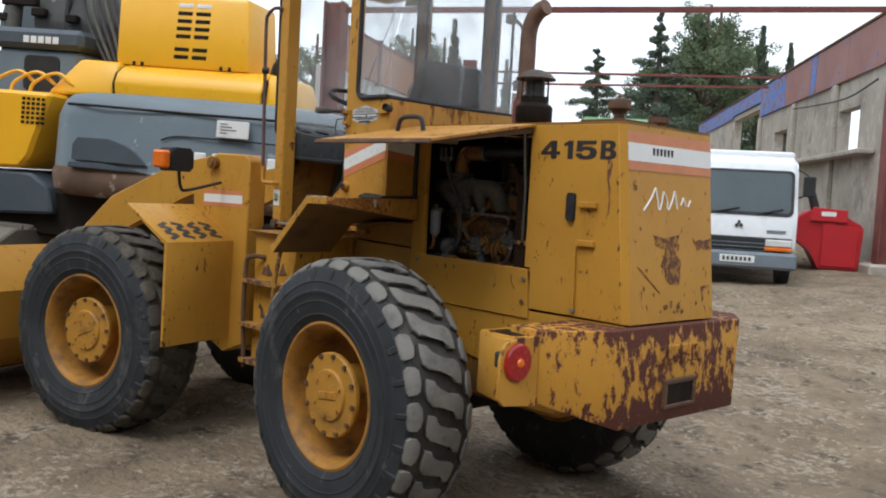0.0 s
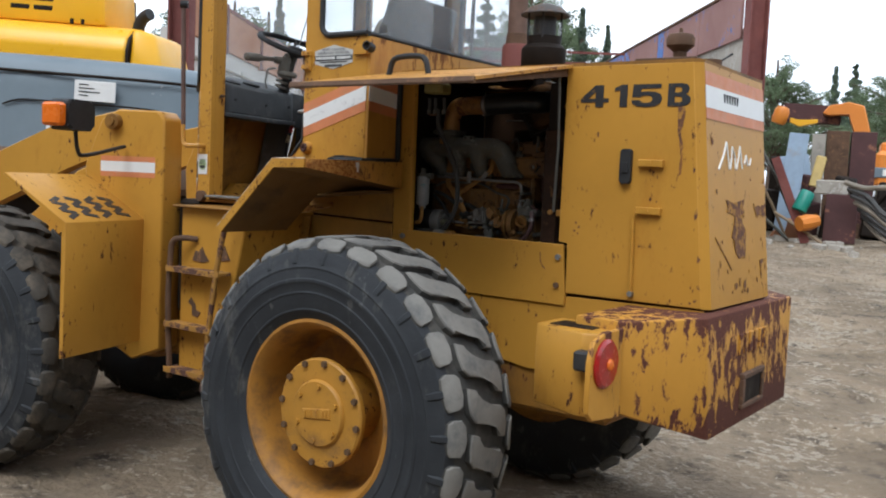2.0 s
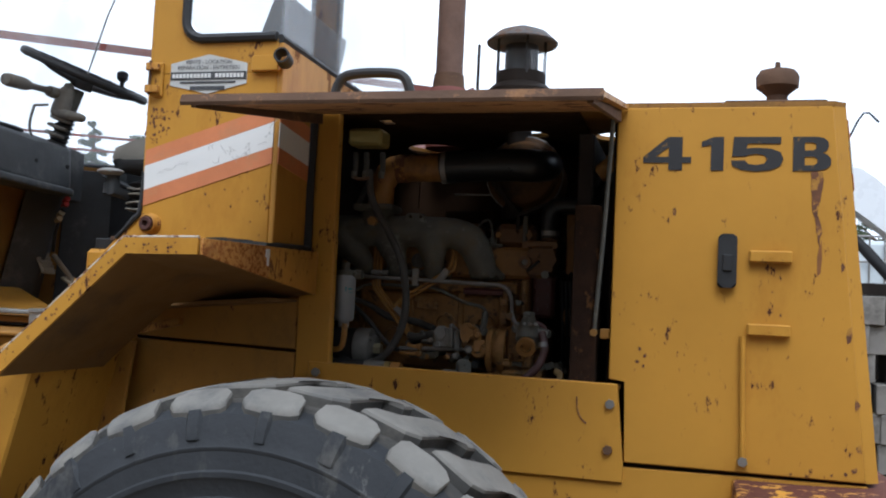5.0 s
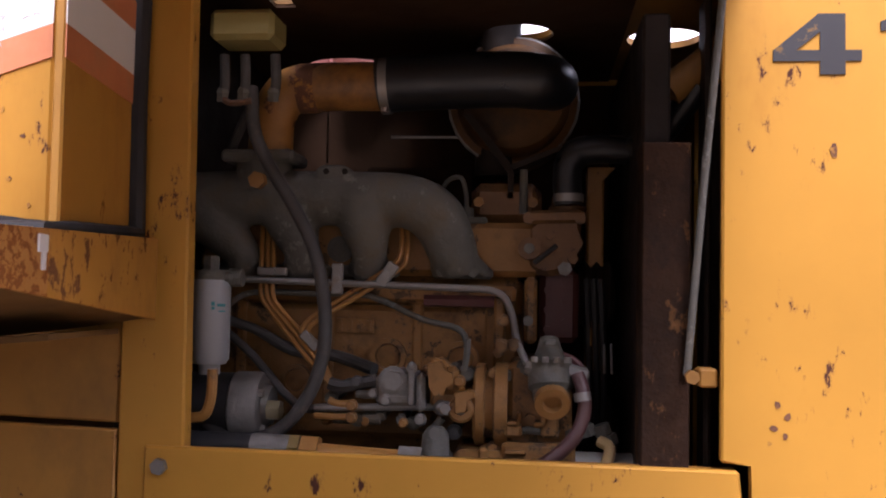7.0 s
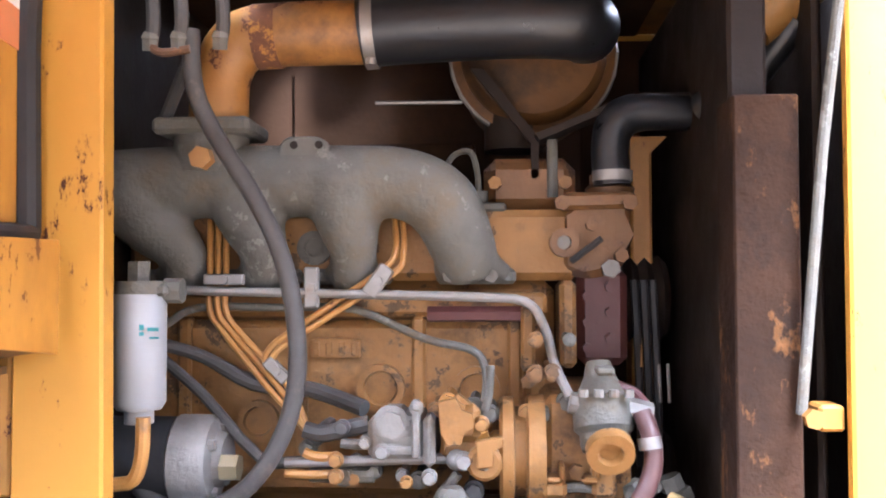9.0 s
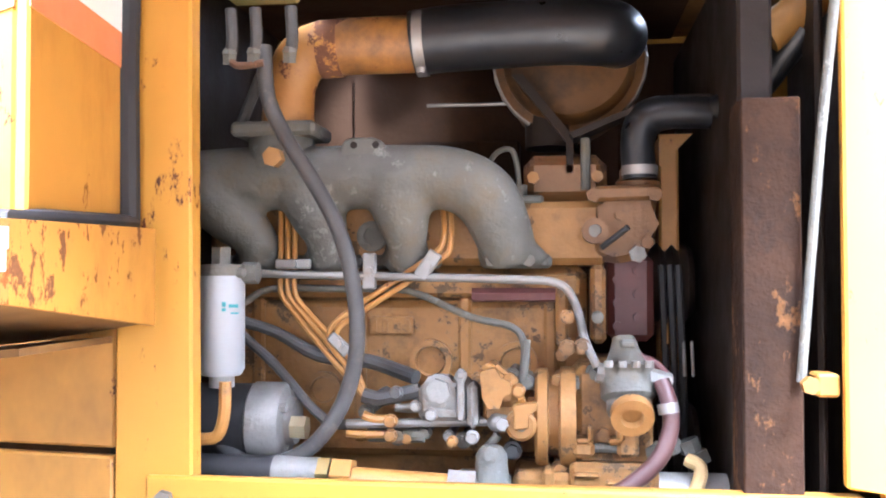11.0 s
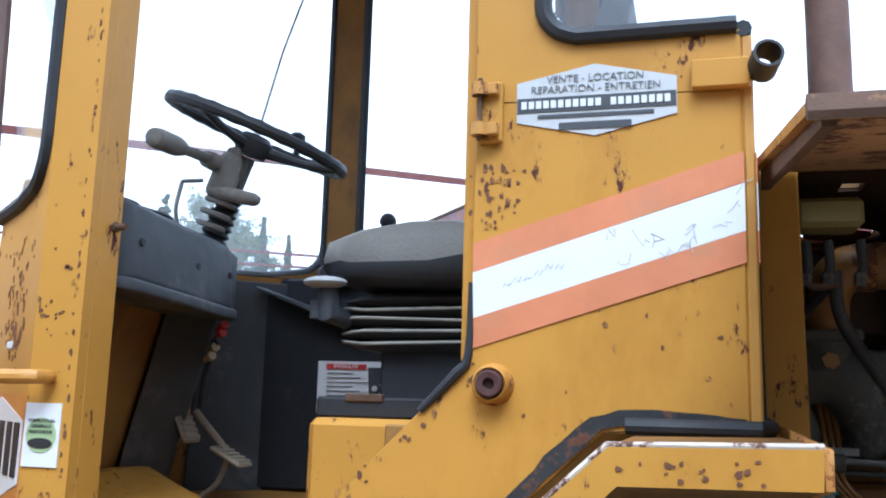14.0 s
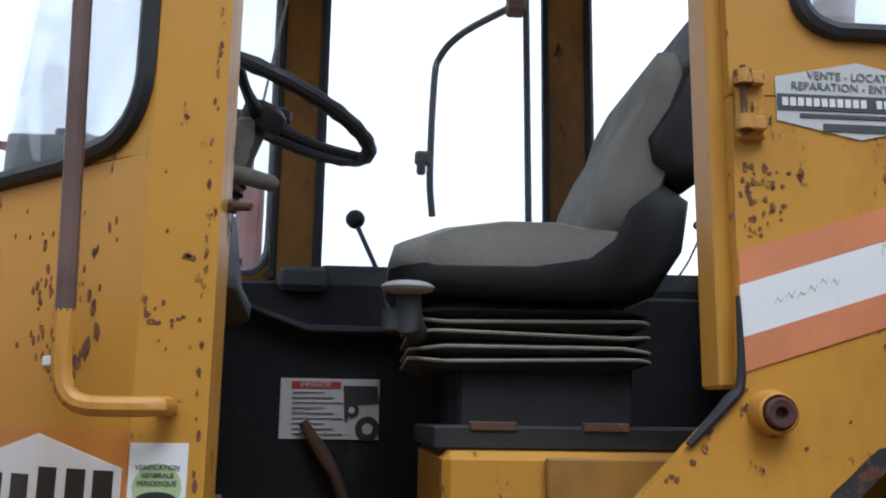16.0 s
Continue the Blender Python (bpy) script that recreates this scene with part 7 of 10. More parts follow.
epart("pulley", bm, M_ENGD)
for u in (1160, 1174, 1188):
    epipe("fan_belt", [bay(u, 470, 0.30), bay(u + 4, 560, 0.30), bay(u + 8, 690, 0.31), bay(u + 6, 800, 0.32)], 0.0055, M_BLACK, 6)
for u, v0, v1 in ((1168, 570, 605), (1196, 600, 660), (1210, 600, 660)):
    epipe("belt_edge", [bay(u, v0, 0.30), bay(u + 2, v1, 0.30)], 0.0025, M_ORPIPE if u < 1190 else M_STEEL, 6)
# fan
bm = B()
for i in range(6):
    m = Matrix.Translation((-0.6773, 0.36, 1.4921)) @ Matrix.Rotation(radians(60 * i + 12), 4, "X") @ Matrix.Rotation(radians(25), 4, "Z")
    box(bm, -0.004, 0.004, -0.045, 0.045, 0.04, 0.22, 0.002, m)
lathe(bm, [(0.0, -0.02), (0.05, -0.02), (0.05, 0.02), (0.0, 0.02)], 16, along((1, 0, 0), (-0.6773, 0.36, 1.4921)))
epart("fan", bm, M_ENGD)
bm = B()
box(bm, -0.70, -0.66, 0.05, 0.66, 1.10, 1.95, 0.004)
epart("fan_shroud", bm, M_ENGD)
M_FLAKE = mat("flaking_brown_rust", (0.024, 0.012, 0.007, 1), 0.9, var=0.6, scale=9, tint=(0.052, 0.024, 0.011, 1), dirt=(0.010, 0.007, 0.006, 1), dirt_at=0.52, dirt_scale=12, chips=(0.12, 0.055, 0.018, 1), chip_at=0.575, chip_scale=26, cluster=0.3, stretch=(1, 1, 0.6), bump=0.7, bscale=60)
# rusty radiator channel and dark duct above
bm = B()
a, b = (-0.7007, 0.05, 1.2725), (-0.6346, 0.05, 1.7597)
prism(bm, [(a[0], 0.03), (b[0], 0.03), (b[0], 0.10), (b[0] - 0.008, 0.10), (b[0] - 0.008, 0.038), (a[0] + 0.008, 0.038), (a[0] + 0.008, 0.10), (a[0], 0.10)], "xy", 1.12, b[2], 0.002)
part("radiator_channel", bm, matt(M_FLAKE, 0.2), loader, "rusty steel radiator channel")
bm = B()
a = (-0.6099, 0.05, 1.7611)
box(bm, a[0], -0.60, 0.06, 0.12, 1.12, 1.98, 0.004)
part("radiator_edge", bm, M_ENGD, loader)
pipe("corner_tube", [bay(1335, 85, 0.12), bay(1480, -30, 0.12)], 0.024, M_YELD, n=16, label="yellow tube across the bay's corner")
pipe("radiator_hose", [(-0.6951, 0.2, 1.7769), (-0.6563, 0.16, 1.7964), (-0.6306, 0.14, 1.8297), (-0.6059, 0.12, 1.8617)], 0.02, M_RUBBER, n=12, smooth=4)

# fuel pipes
for i, (u, w) in enumerate(((488, 640), (501, 628), (514, 616))):
    epipe("fuel_pipe", [bay(u, 372, 0.225), bay(u, 460, 0.205), bay(u, 515, 0.20), bay(u + 20, 548, 0.20), bay(585 + i * 12, 640 - i * 6, 0.19), bay(640 + i * 3, 700, 0.19), (-1.169, 0.18, 1.3659), (-1.1329, 0.16, 1.3561)], 0.0040, M_ORPIPE, 8, 4)
for i in range(2):
    epipe("fuel_pipe", [bay(784 + i * 13, 372, 0.225), bay(784 + i * 13, 425 + i * 6, 0.205), bay(760 + i * 18, 455 + i * 6, 0.20), bay(640 + i * 12, 535 + i * 8, 0.195), bay(585 + i * 12, 575 + i * 4, 0.19), bay(580 + i * 12, 605, 0.19), bay(600 + i * 8, 625, 0.19)], 0.0040, M_ORPIPE, 8, 4)
epipe("return_pipe", [(-1.344, 0.19, 1.5597), (-1.2703, 0.19, 1.5573), (-1.1308, 0.19, 1.5542), (-0.9758, 0.19, 1.5504), (-0.9099, 0.19, 1.5449), (-0.8868, 0.18, 1.5158), (-0.8759, 0.15, 1.4718), (-0.8602, 0.13, 1.4378)], 0.0058, M_STEEL, 10, 4)
epipe("thin_pipe", [(-1.3553, 0.2, 1.5151), (-1.3156, 0.21, 1.5369), (-1.2144, 0.215, 1.5368), (-1.1196, 0.215, 1.5344), (-1.0321, 0.21, 1.499), (-0.9725, 0.2, 1.4854), (-0.9564, 0.19, 1.4612), (-0.9578, 0.17, 1.4246)], 0.0050, M_CAST, 10, 4)
epipe("thin_pipe", [(-1.3517, 0.19, 1.4922), (-1.3045, 0.2, 1.4761), (-1.242, 0.2, 1.4448), (-1.1717, 0.2, 1.437), (-1.0989, 0.16, 1.4197)], [0.008, 0.008, 0.010, 0.010, 0.010], M_HOSE, 10, 4)
epipe("thin_pipe", [(-1.3505, 0.18, 1.4758), (-1.2982, 0.18, 1.4312), (-1.2237, 0.16, 1.3614), (-1.1663, 0.14, 1.3609)], 0.007, M_HOSE, 10, 3)
epipe("throttle_rod", [(-1.1863, 0.13, 1.3611), (-0.9871, 0.13, 1.3685)], 0.006, M_STEEL, 10)
bm = B()
bmesh.ops.create_uvsphere(bm, u_segments=14, v_segments=10, radius=0.013, matrix=Matrix.Translation((-0.9882, 0.125, 1.3685)))
epart("rod_end", bm, M_STEEL)
epipe("injector_pipe", [(-1.0142, 0.28, 1.7119), (-0.9976, 0.28, 1.7352), (-0.9763, 0.27, 1.7371), (-0.968, 0.27, 1.7107), (-0.9656, 0.27, 1.6736)], 0.004, M_CAST, 8, 4)
bm = B()
tube(bm, [(-0.9656, 0.27, 1.686), (-0.9656, 0.27, 1.6406)], 0.012, 10)
box(bm, (-0.9874, 0.25, 1.6597)[0], (-0.9305, 0.25, 1.6597)[0], 0.245, 0.27, (-1.7105, 0.25, 1.6581)[2], (-1.7105, 0.25, 1.6694)[2], 0.003)
epart("injector", bm, M_CAST)
for u, v, w, h, lean in ((512, 467, 0.050, 0.014, 0), (652, 480, 0.018, 0.050, 0), (757, 470, 0.020, 0.042, 35), (597, 610, 0.016, 0.036, -45)):
    bm = B()
    box(bm, -w / 2, w / 2, -0.008, 0.004, -h / 2, h / 2, 0.002, Matrix.Translation(bay(u, v, 0.192)) @ Matrix.Rotation(radians(lean), 4, "Y"))
    p = Vector(bay(u, v, 0.186))
    bolt(bm, p, (0, -1, 0), 0.006, 0.008)
    epart("pipe_clamp", bm, M_STEEL)
epipe("drain_hose", [(-1.2906, 0.1, 1.8566), (-1.2856, 0.1, 1.7918), (-1.264, 0.1, 1.7415), (-1.2187, 0.1, 1.6696), (-1.1863, 0.1, 1.6049), (-1.1691, 0.1, 1.5329), (-1.1662, 0.1, 1.461), (-1.1827, 0.1, 1.3963), (-1.2187, 0.1, 1.3423), (-1.2686, 0.11, 1.3136), (-1.3229, 0.12, 1.3115), (-1.3597, 0.13, 1.3331)], 0.0105, M_HOSE, 12, 5, "long grey rubber hose")
for u in (392, 438, 505):
    epipe("brake_hose", [bay(u, 0, 0.09), bay(u + 3, 60, 0.09), bay(u - 2, 95, 0.10)], 0.008, M_HOSE, 10, 3)
    bm = B()
    tube(bm, [bay(u - 2, 72, 0.09), bay(u - 2, 82, 0.092), bay(u - 2, 84, 0.092), bay(u - 2, 102, 0.095)], [0.008, 0.011, 0.0095, 0.0095], 6)
    epart("union", bm, M_CAST)
epipe("brake_pipe", [(-1.3336, 0.09, 1.8362), (-1.3194, 0.09, 1.829), (-1.2873, 0.09, 1.8326)], 0.005, M_RUST, 8, 3)
epipe("thin_hose", [(-1.2973, 0.12, 1.8325), (-1.3296, 0.16, 1.7964), (-1.3632, 0.2, 1.7574)], 0.008, M_HOSE, 8, 3)
bm = B()
a, b = (-1.3482, 0.1, 1.9213), (-1.2475, 0.1, 1.9587)
box(bm, a[0], b[0], 0.06, 0.14, a[2], b[2] + 0.01, 0.008)
epart("reservoir", bm, mat("yellowed_plastic", (0.26, 0.215, 0.07, 1), 0.5, var=0.1), "yellowed plastic brake fluid reservoir")
# filter
bm = B()
p, q = (-1.3364, 0.075, 1.4293), (-1.3364, 0.075, 1.556)
lathe(bm, [(0.0, 0.0), (0.024, 0.0), (0.029, 0.008), (0.029, q[2] - p[2] - 0.006), (0.027, q[2] - p[2]), (0.0, q[2] - p[2])], 26, Matrix.Translation(p))
fl = epart("fuel_filter", bm, M_FILTER, "pale grey spin-on fuel filter")
bm = B()
for u, v, w, h in ((378, 540, 0.010, 0.006), (378, 550, 0.010, 0.004), (400, 543, 0.012, 0.004), (402, 556, 0.010, 0.002)):
    e = bay(u, v, 0.049)
    box(bm, e[0] - w / 2, e[0] + w / 2, 0.0478, 0.0492, e[2] - h / 2, e[2] + h / 2)
epart("filter_print", bm, mat("teal_print", (0.03, 0.22, 0.25, 1), 0.5, var=0.1))
bm = B()
tube(bm, [(-1.335, 0.075, 1.556), (-1.335, 0.075, 1.5701)], 0.028, 22)
bolt(bm, (-1.3378, 0.075, 1.5701), (0, 0, 1), 0.013, 0.022)
box(bm, (-1.3302, 0.1, 1.5617)[0], (-1.3014, 0.1, 1.5617)[0], 0.06, 0.10, (-1.6179, 0.1, 1.5531)[2], (-1.6179, 0.1, 1.5675)[2], 0.004)
lathe(bm, [(0.0, 0.0), (0.014, 0.0), (0.014, 0.02), (0.0, 0.02)], 8, along((1, 0, 0), (-1.3101, 0.08, 1.5595)))
epart("filter_head", bm, M_CAST)
bm = B()
tube(bm, [(-1.3364, 0.075, 1.4293), (-1.3364, 0.075, 1.4139)], 0.016, 16)
epart("filter_drain", bm, M_FILTER)
epipe("filter_pipe", [(-1.3258, 0.06, 1.4227), (-1.3272, 0.06, 1.381), (-1.3362, 0.06, 1.3547), (-1.3571, 0.06, 1.3498)], 0.008, M_ORPIPE, 10, 3)
# starter
bm = B()
tube(bm, [(-1.4128, 0.16, 1.3591), (-1.3145, 0.16, 1.3591)], 0.050, 24)
epart("starter_motor", bm, M_BLACK, "black starter motor")
bm = B()
lathe(bm, [(0.0, 0.0), (0.050, 0.0), (0.053, 0.003), (0.053, 0.040), (0.049, 0.046), (0.034, 0.050), (0.030, 0.060), (0.0, 0.060)], 28, along((1, 0, 0), (-1.322, 0.16, 1.3585)))
epart("starter_nose", bm, M_ALU)
for a in (0.6, 1.9, 3.4, 5.2):
    bm = B()
    bolt(bm, (-1.277, 0.16 - 0.040 * math.cos(a), 1.3585 + 0.040 * math.sin(a)), (1, 0, 0), 0.007, 0.010)
    epart("nose_bolt", bm, M_ALU)
bm = B()
tube(bm, [(-1.2601, 0.13, 1.3552), (-1.2394, 0.13, 1.3552)], 0.016, 6)
epart("starter_nut", bm, mat("pale_brass", (0.45, 0.42, 0.28, 1), 0.35, metal=0.8, var=0.1))
# injection pump
ip = [("body", (748, 735), (832, 672), 0.11, 0.20), ("top", (760, 690), (800, 665), 0.12, 0.19), ("flange", (832, 745), (850, 668), 0.10, 0.21)]
for nm, (u0, v0), (u1, v1), y0, y1 in ip:
    bm = B()
    a, b = bay(u0, v0, (y0 + y1) / 2), bay(u1, v1, (y0 + y1) / 2)
    box(bm, a[0], b[0], y0, y1, a[2], b[2], 0.006)
    for v in range(4):
        f = bay(u0 + 4, v0 + (v1 - v0) * (v + 0.5) / 4, y0)
        box(bm, f[0], b[0] - 0.004, y0 - 0.003, y0 + 0.002, f[2] - 0.0025, f[2] + 0.0025)
    epart("injection_pump", bm, M_ALU)
for u, v, r, m in ((776, 690, 0.016, M_STEEL), (762, 732, 0.010, M_ALU), (815, 665, 0.009, M_STEEL), (870, 680, 0.012, M_ENG), (868, 706, 0.010, M_STEEL), (915, 688, 0.010, M_ENG), (920, 745, 0.013, M_STEEL), (888, 745, 0.012, M_STEEL), (800, 778, 0.008, M_ENG), (835, 770, 0.010, M_ALU), (690, 770, 0.010, M_ENG), (690, 745, 0.010, M_ENG), (700, 695, 0.010, M_HOSE), (735, 718, 0.008, M_STEEL)):
    bm = B()
    k = 1.0 if r > 0.015 else 0.68
    bolt(bm, bay(u, v, 0.108), (0, -1, 0), r * k, 0.012)
    lathe(bm, [(0.0, 0.0), (r * k * 1.35, 0.0), (r * k * 1.35, 0.004), (r * k, 0.006), (0.0, 0.006)], 14, along((0, -1, 0), bay(u, v, 0.112)))
    tube(bm, [bay(u, v, 0.20), bay(u, v, 0.112)], r * k * 1.1, 10)
    epart("pump_fitting", bm, M_ALU if m is M_STEEL else m)
bm = B()
a, b = (-1.0373, 0.105, 1.3725), (-1.0286, 0.105, 1.4375)
box(bm, a[0], b[0], 0.100, 0.112, a[2], b[2], 0.002)
a, b = (-1.0382, 0.1, 1.4251), (-1.0252, 0.1, 1.4358)
box(bm, a[0], b[0], 0.094, 0.110, a[2], b[2], 0.003)
epart("pump_strap", bm, M_ALU)
bm = B()
lathe(bm, [(0.008, 0.0), (0.020, 0.0), (0.020, 0.014), (0.016, 0.018), (0.008, 0.018)], 18, along((0, -1, 0), (-0.957, 0.118, 1.3682)), closed=True)
epart("lever_eye", bm, M_ENG)
bm = B()
q = [(-1.0008, 0.1, 1.4358), (-0.9907, 0.1, 1.4394), (-0.9778, 0.1, 1.4308), (-0.9821, 0.1, 1.4107), (-0.967, 0.1, 1.4071), (-0.9691, 0.1, 1.3977), (-0.9921, 0.1, 1.402), (-1.0022, 0.1, 1.3783)]
prism(bm, [(p[0], p[2]) for p in q], "xz", 0.104, 0.110, 0.001)
epart("lever_plate", bm, M_ENG)
epipe("pump_spindle", [(-1.1181, 0.12, 1.3862), (-1.0851, 0.12, 1.3862)], 0.005, M_ALU, 8)
epipe("pump_spindle", [(-1.1589, 0.14, 1.346), (-1.0845, 0.14, 1.346)], 0.009, M_CAST, 8)
bm = B()
a, b = (-1.0064, 0.14, 1.3684), (-0.9394, 0.14, 1.4316)
box(bm, a[0], b[0] - 0.02, 0.12, 0.20, a[2], a[2] + 0.03, 0.006)
box(bm, a[0] + 0.004, a[0] + 0.045, 0.11, 0.18, a[2] + 0.02, b[2], 0.008)
prism(bm, [(a[0] + 0.01, b[2]), (a[0] + 0.02, b[2] + 0.012), (a[0] + 0.034, b[2])], "xz", 0.11, 0.13)
epart("governor", bm, M_ENG)
bm = B()
m = along((1, 0, 0), (-0.9403, 0.17, 1.3697))
lathe(bm, [(0.0, 0.0), (0.060, 0.0), (0.064, 0.004), (0.064, 0.016), (0.052, 0.018), (0.052, 0.030), (0.066, 0.033), (0.066, 0.052), (0.0, 0.052)], 30, m)
epart("pump_flange", bm, M_ENG)
bm = B()
a, b = (-0.8906, 0.18, 1.2505), (-0.7907, 0.18, 1.4389)
box(bm, a[0], b[0], 0.14, 0.36, a[2], b[2], 0.010)
a, b = (-0.8927, 0.12, 1.3276), (-0.8656, 0.12, 1.3481)
box(bm, a[0], b[0], 0.11, 0.16, a[2], b[2], 0.005)
box(bm, a[0] + 0.055, b[0] + 0.055, 0.115, 0.16, a[2], b[2] + 0.02, 0.005)
box(bm, a[0] - 0.004, b[0] + 0.08, 0.12, 0.16, a[2] - 0.05, a[2] - 0.008, 0.006)
for u, v in ((1020, 830), (1020, 870), (1128, 760), (1128, 850), (1060, 760)):
    bolt(bm, bay(u, v, 0.14), (0, -1, 0), 0.009, 0.012)
epart("gear_case", bm, M_ENG)
# regulator valve with its red hose
bm = B()
lathe(bm, [(0.0, 0.0), (0.026, 0.0), (0.028, 0.008), (0.028, 0.018), (0.034, 0.024), (0.034, 0.058), (0.026, 0.066), (0.018, 0.085), (0.014, 0.10), (0.0, 0.10)], 22, along((0.05, -0.35, -1), (-0.8224, 0.11, 1.3818)) @ Matrix.Rotation(math.pi, 4, "X"))
epart("regulator_valve", bm, M_CAST)
for i in range(4):
    bm = B()
    p = bay(1070 + i * 23, 646, 0.092)
    tube(bm, [p, (p[0], p[1], p[2] + 0.008)], 0.0055, 6)
    epart("valve_screw", bm, M_ALU)
for p, q, r0, r1 in (((-0.862, 0.12, 1.4337), (-0.8364, 0.12, 1.4286), 0.012, 0.016), ((-0.8035, 0.12, 1.4264), (-0.7705, 0.12, 1.4213), 0.016, 0.012)):
    bm = B()
    tube(bm, [p, q], [r0, r1], 8)
    epart("valve_union", bm, M_ALU)
bm = B()
box(bm, (-0.8354, 0.1, 1.9069)[0], (-0.8152, 0.1, 1.9069)[0], 0.085, 0.105, (-1.6179, 0.1, 1.4668)[2], (-1.6179, 0.1, 1.4768)[2], 0.003)
epart("valve_cap", bm, M_CAST)
bm = B()
lathe(bm, [(0.026, 0.0), (0.026, 0.014), (0.014, 0.014), (0.012, 0.004), (0.0, 0.004)], 20, along((0.03, -1, -0.5), (-0.8221, 0.085, 1.3899)))
epart("valve_port", bm, M_ENG)
M_REDHOSE = mat("faded_red_hose", (0.062, 0.028, 0.026, 1), 0.5, var=0.2, scale=20)
epipe("air_hose", [(-0.785, 0.1, 1.4265), (-0.7761, 0.09, 1.3977), (-0.7766, 0.085, 1.3664), (-0.7927, 0.08, 1.3319), (-0.8281, 0.08, 1.3001), (-0.874, 0.08, 1.2754)], 0.0105, M_REDHOSE, 12, 5, "faded red air hose")
epipe("hose_clip", [(-0.7789, 0.09, 1.4005), (-0.777, 0.088, 1.388)], 0.013, M_STEEL, 12)
epipe("small_hose", [(-0.7497, 0.14, 1.3237), (-0.7347, 0.13, 1.3146), (-0.7413, 0.12, 1.2911), (-0.7596, 0.12, 1.2655)], 0.009, mat("tan_hose", (0.40, 0.28, 0.12, 1), 0.6, var=0.2), 10, 4)
bm = B()
for u, v in ((1140, 785), (1170, 778), (1200, 775), (1215, 795)):
    tube(bm, [bay(u, v - 8, 0.15), bay(u + 8, v + 12, 0.15)], 0.014, 6)
epart("pipe_union", bm, M_CAST)
bm = B()
tube(bm, [(-0.7859, 0.15, 1.2767), (-0.6921, 0.15, 1.2752)], [0.028, 0.03], 16)
epart("lower_pump", bm, M_ALU)
# small fittings, unions and short pipes over the pump side
for u, v, r, h, m in ((660, 708, 0.009, 0.020, M_HOSE), (648, 728, 0.008, 0.020, M_CAST), (705, 768, 0.010, 0.022, M_CAST), (722, 772, 0.007, 0.020, M_ENG), (742, 700, 0.006, 0.018, M_STEEL), (752, 762, 0.007, 0.016, M_CAST), (795, 768, 0.006, 0.016, M_STEEL),
                      (820, 775, 0.008, 0.018, M_CAST), (846, 668, 0.007, 0.018, M_ENG), (866, 655, 0.008, 0.018, M_ORPIPE), (905, 660, 0.007, 0.018, M_CAST), (930, 672, 0.008, 0.020, M_CAST), (940, 708, 0.006, 0.016, M_ORPIPE), (905, 790, 0.009, 0.018, M_HOSE), (955, 770, 0.008, 0.016, M_ENG),
                      (985, 670, 0.007, 0.014, M_ENG), (1000, 800, 0.007, 0.014, M_ENG), (985, 820, 0.008, 0.014, M_ENG), (1012, 672, 0.007, 0.014, M_CAST), (1025, 610, 0.008, 0.016, M_ENG), (1000, 612, 0.008, 0.016, M_ENG), (1000, 560, 0.007, 0.014, M_ENG), (1052, 560, 0.006, 0.012, M_CAST), (1048, 655, 0.010, 0.018, M_CAST), (1160, 665, 0.010, 0.02, M_CAST)):
    bm = B()
    p = Vector(bay(u, v, 0.150))
    tube(bm, [p, p + Vector((0, -h * 0.5, 0))], r * 1.35, 14)
    bolt(bm, p + Vector((0, -h * 0.5, 0)), (0, -1, 0), r, h * 0.5)
    tube(bm, [p, p + Vector((0, 0.09, 0))], r * 0.9, 8)
    epart("fitting", bm, m)
for pts, r, m in (([(742, 722), (715, 722), (698, 720)], 0.006, M_ALU), ([(640, 700), (668, 706), (700, 700), (742, 690)], 0.010, M_HOSE), ([(640, 735), (660, 742), (690, 742)], 0.006, M_ORPIPE), ([(610, 768), (650, 770), (700, 768)], 0.005, M_ORPIPE), ([(930, 600), (928, 640), (922, 668)], 0.005, M_CAST),
                  ([(880, 700), (905, 706), (925, 700)], 0.008, M_ORPIPE), ([(1022, 790), (1060, 784), (1120, 790)], 0.006, M_CAST), ([(850, 800), (868, 780), (880, 765)], 0.006, M_CAST), ([(1120, 628), (1150, 640), (1172, 668)], 0.006, M_MAROON)):
    epipe("short_pipe", [bay(u, v, 0.128) for u, v in pts], r, m, 8, 3)
bm = B()
prism(bm, [bay(u, v, 0.1)[::2] for u, v in ((848, 655), (876, 648), (884, 668), (902, 672), (905, 694), (888, 700), (884, 720), (862, 722), (852, 702))], "xz", 0.094, 0.104, 0.001)
epart("governor_plate", bm, M_ENG, "ochre governor bracket plate")
bm = B()
prism(bm, [bay(u, v, 0.1)[::2] for u, v in ((905, 712), (948, 706), (950, 722), (930, 726), (934, 752), (908, 756))], "xz", 0.090, 0.102, 0.002)
epart("lever_bracket", bm, M_ENG)
for u, v, w, h in ((1025, 772, 24, 10), (1038, 760, 8, 26), (1080, 772, 24, 10), (1092, 758, 8, 26), (1032, 830, 44, 8), (1090, 842, 52, 9)):
    bm = B()
    a, b = bay(u - w / 2, v + h / 2, 0.12), bay(u + w / 2, v - h / 2, 0.12)
    box(bm, a[0], b[0], 0.108, 0.142, a[2], b[2], 0.003)
    epart("case_lug", bm, M_ENG)
# lower pipes
epipe("suction_hose", [(-1.3764, 0.09, 1.3064), (-1.2694, 0.09, 1.305)], 0.020, M_BLACK, 14)
epipe("ferrule", [(-1.2709, 0.09, 1.305), (-1.2124, 0.09, 1.3036)], 0.021, M_ALU, 14)
epipe("pipe_nut", [(-1.2124, 0.09, 1.3029), (-1.1967, 0.09, 1.3029)], 0.023, mat("brass", (0.40, 0.30, 0.12, 1), 0.4, metal=0.8), 6)
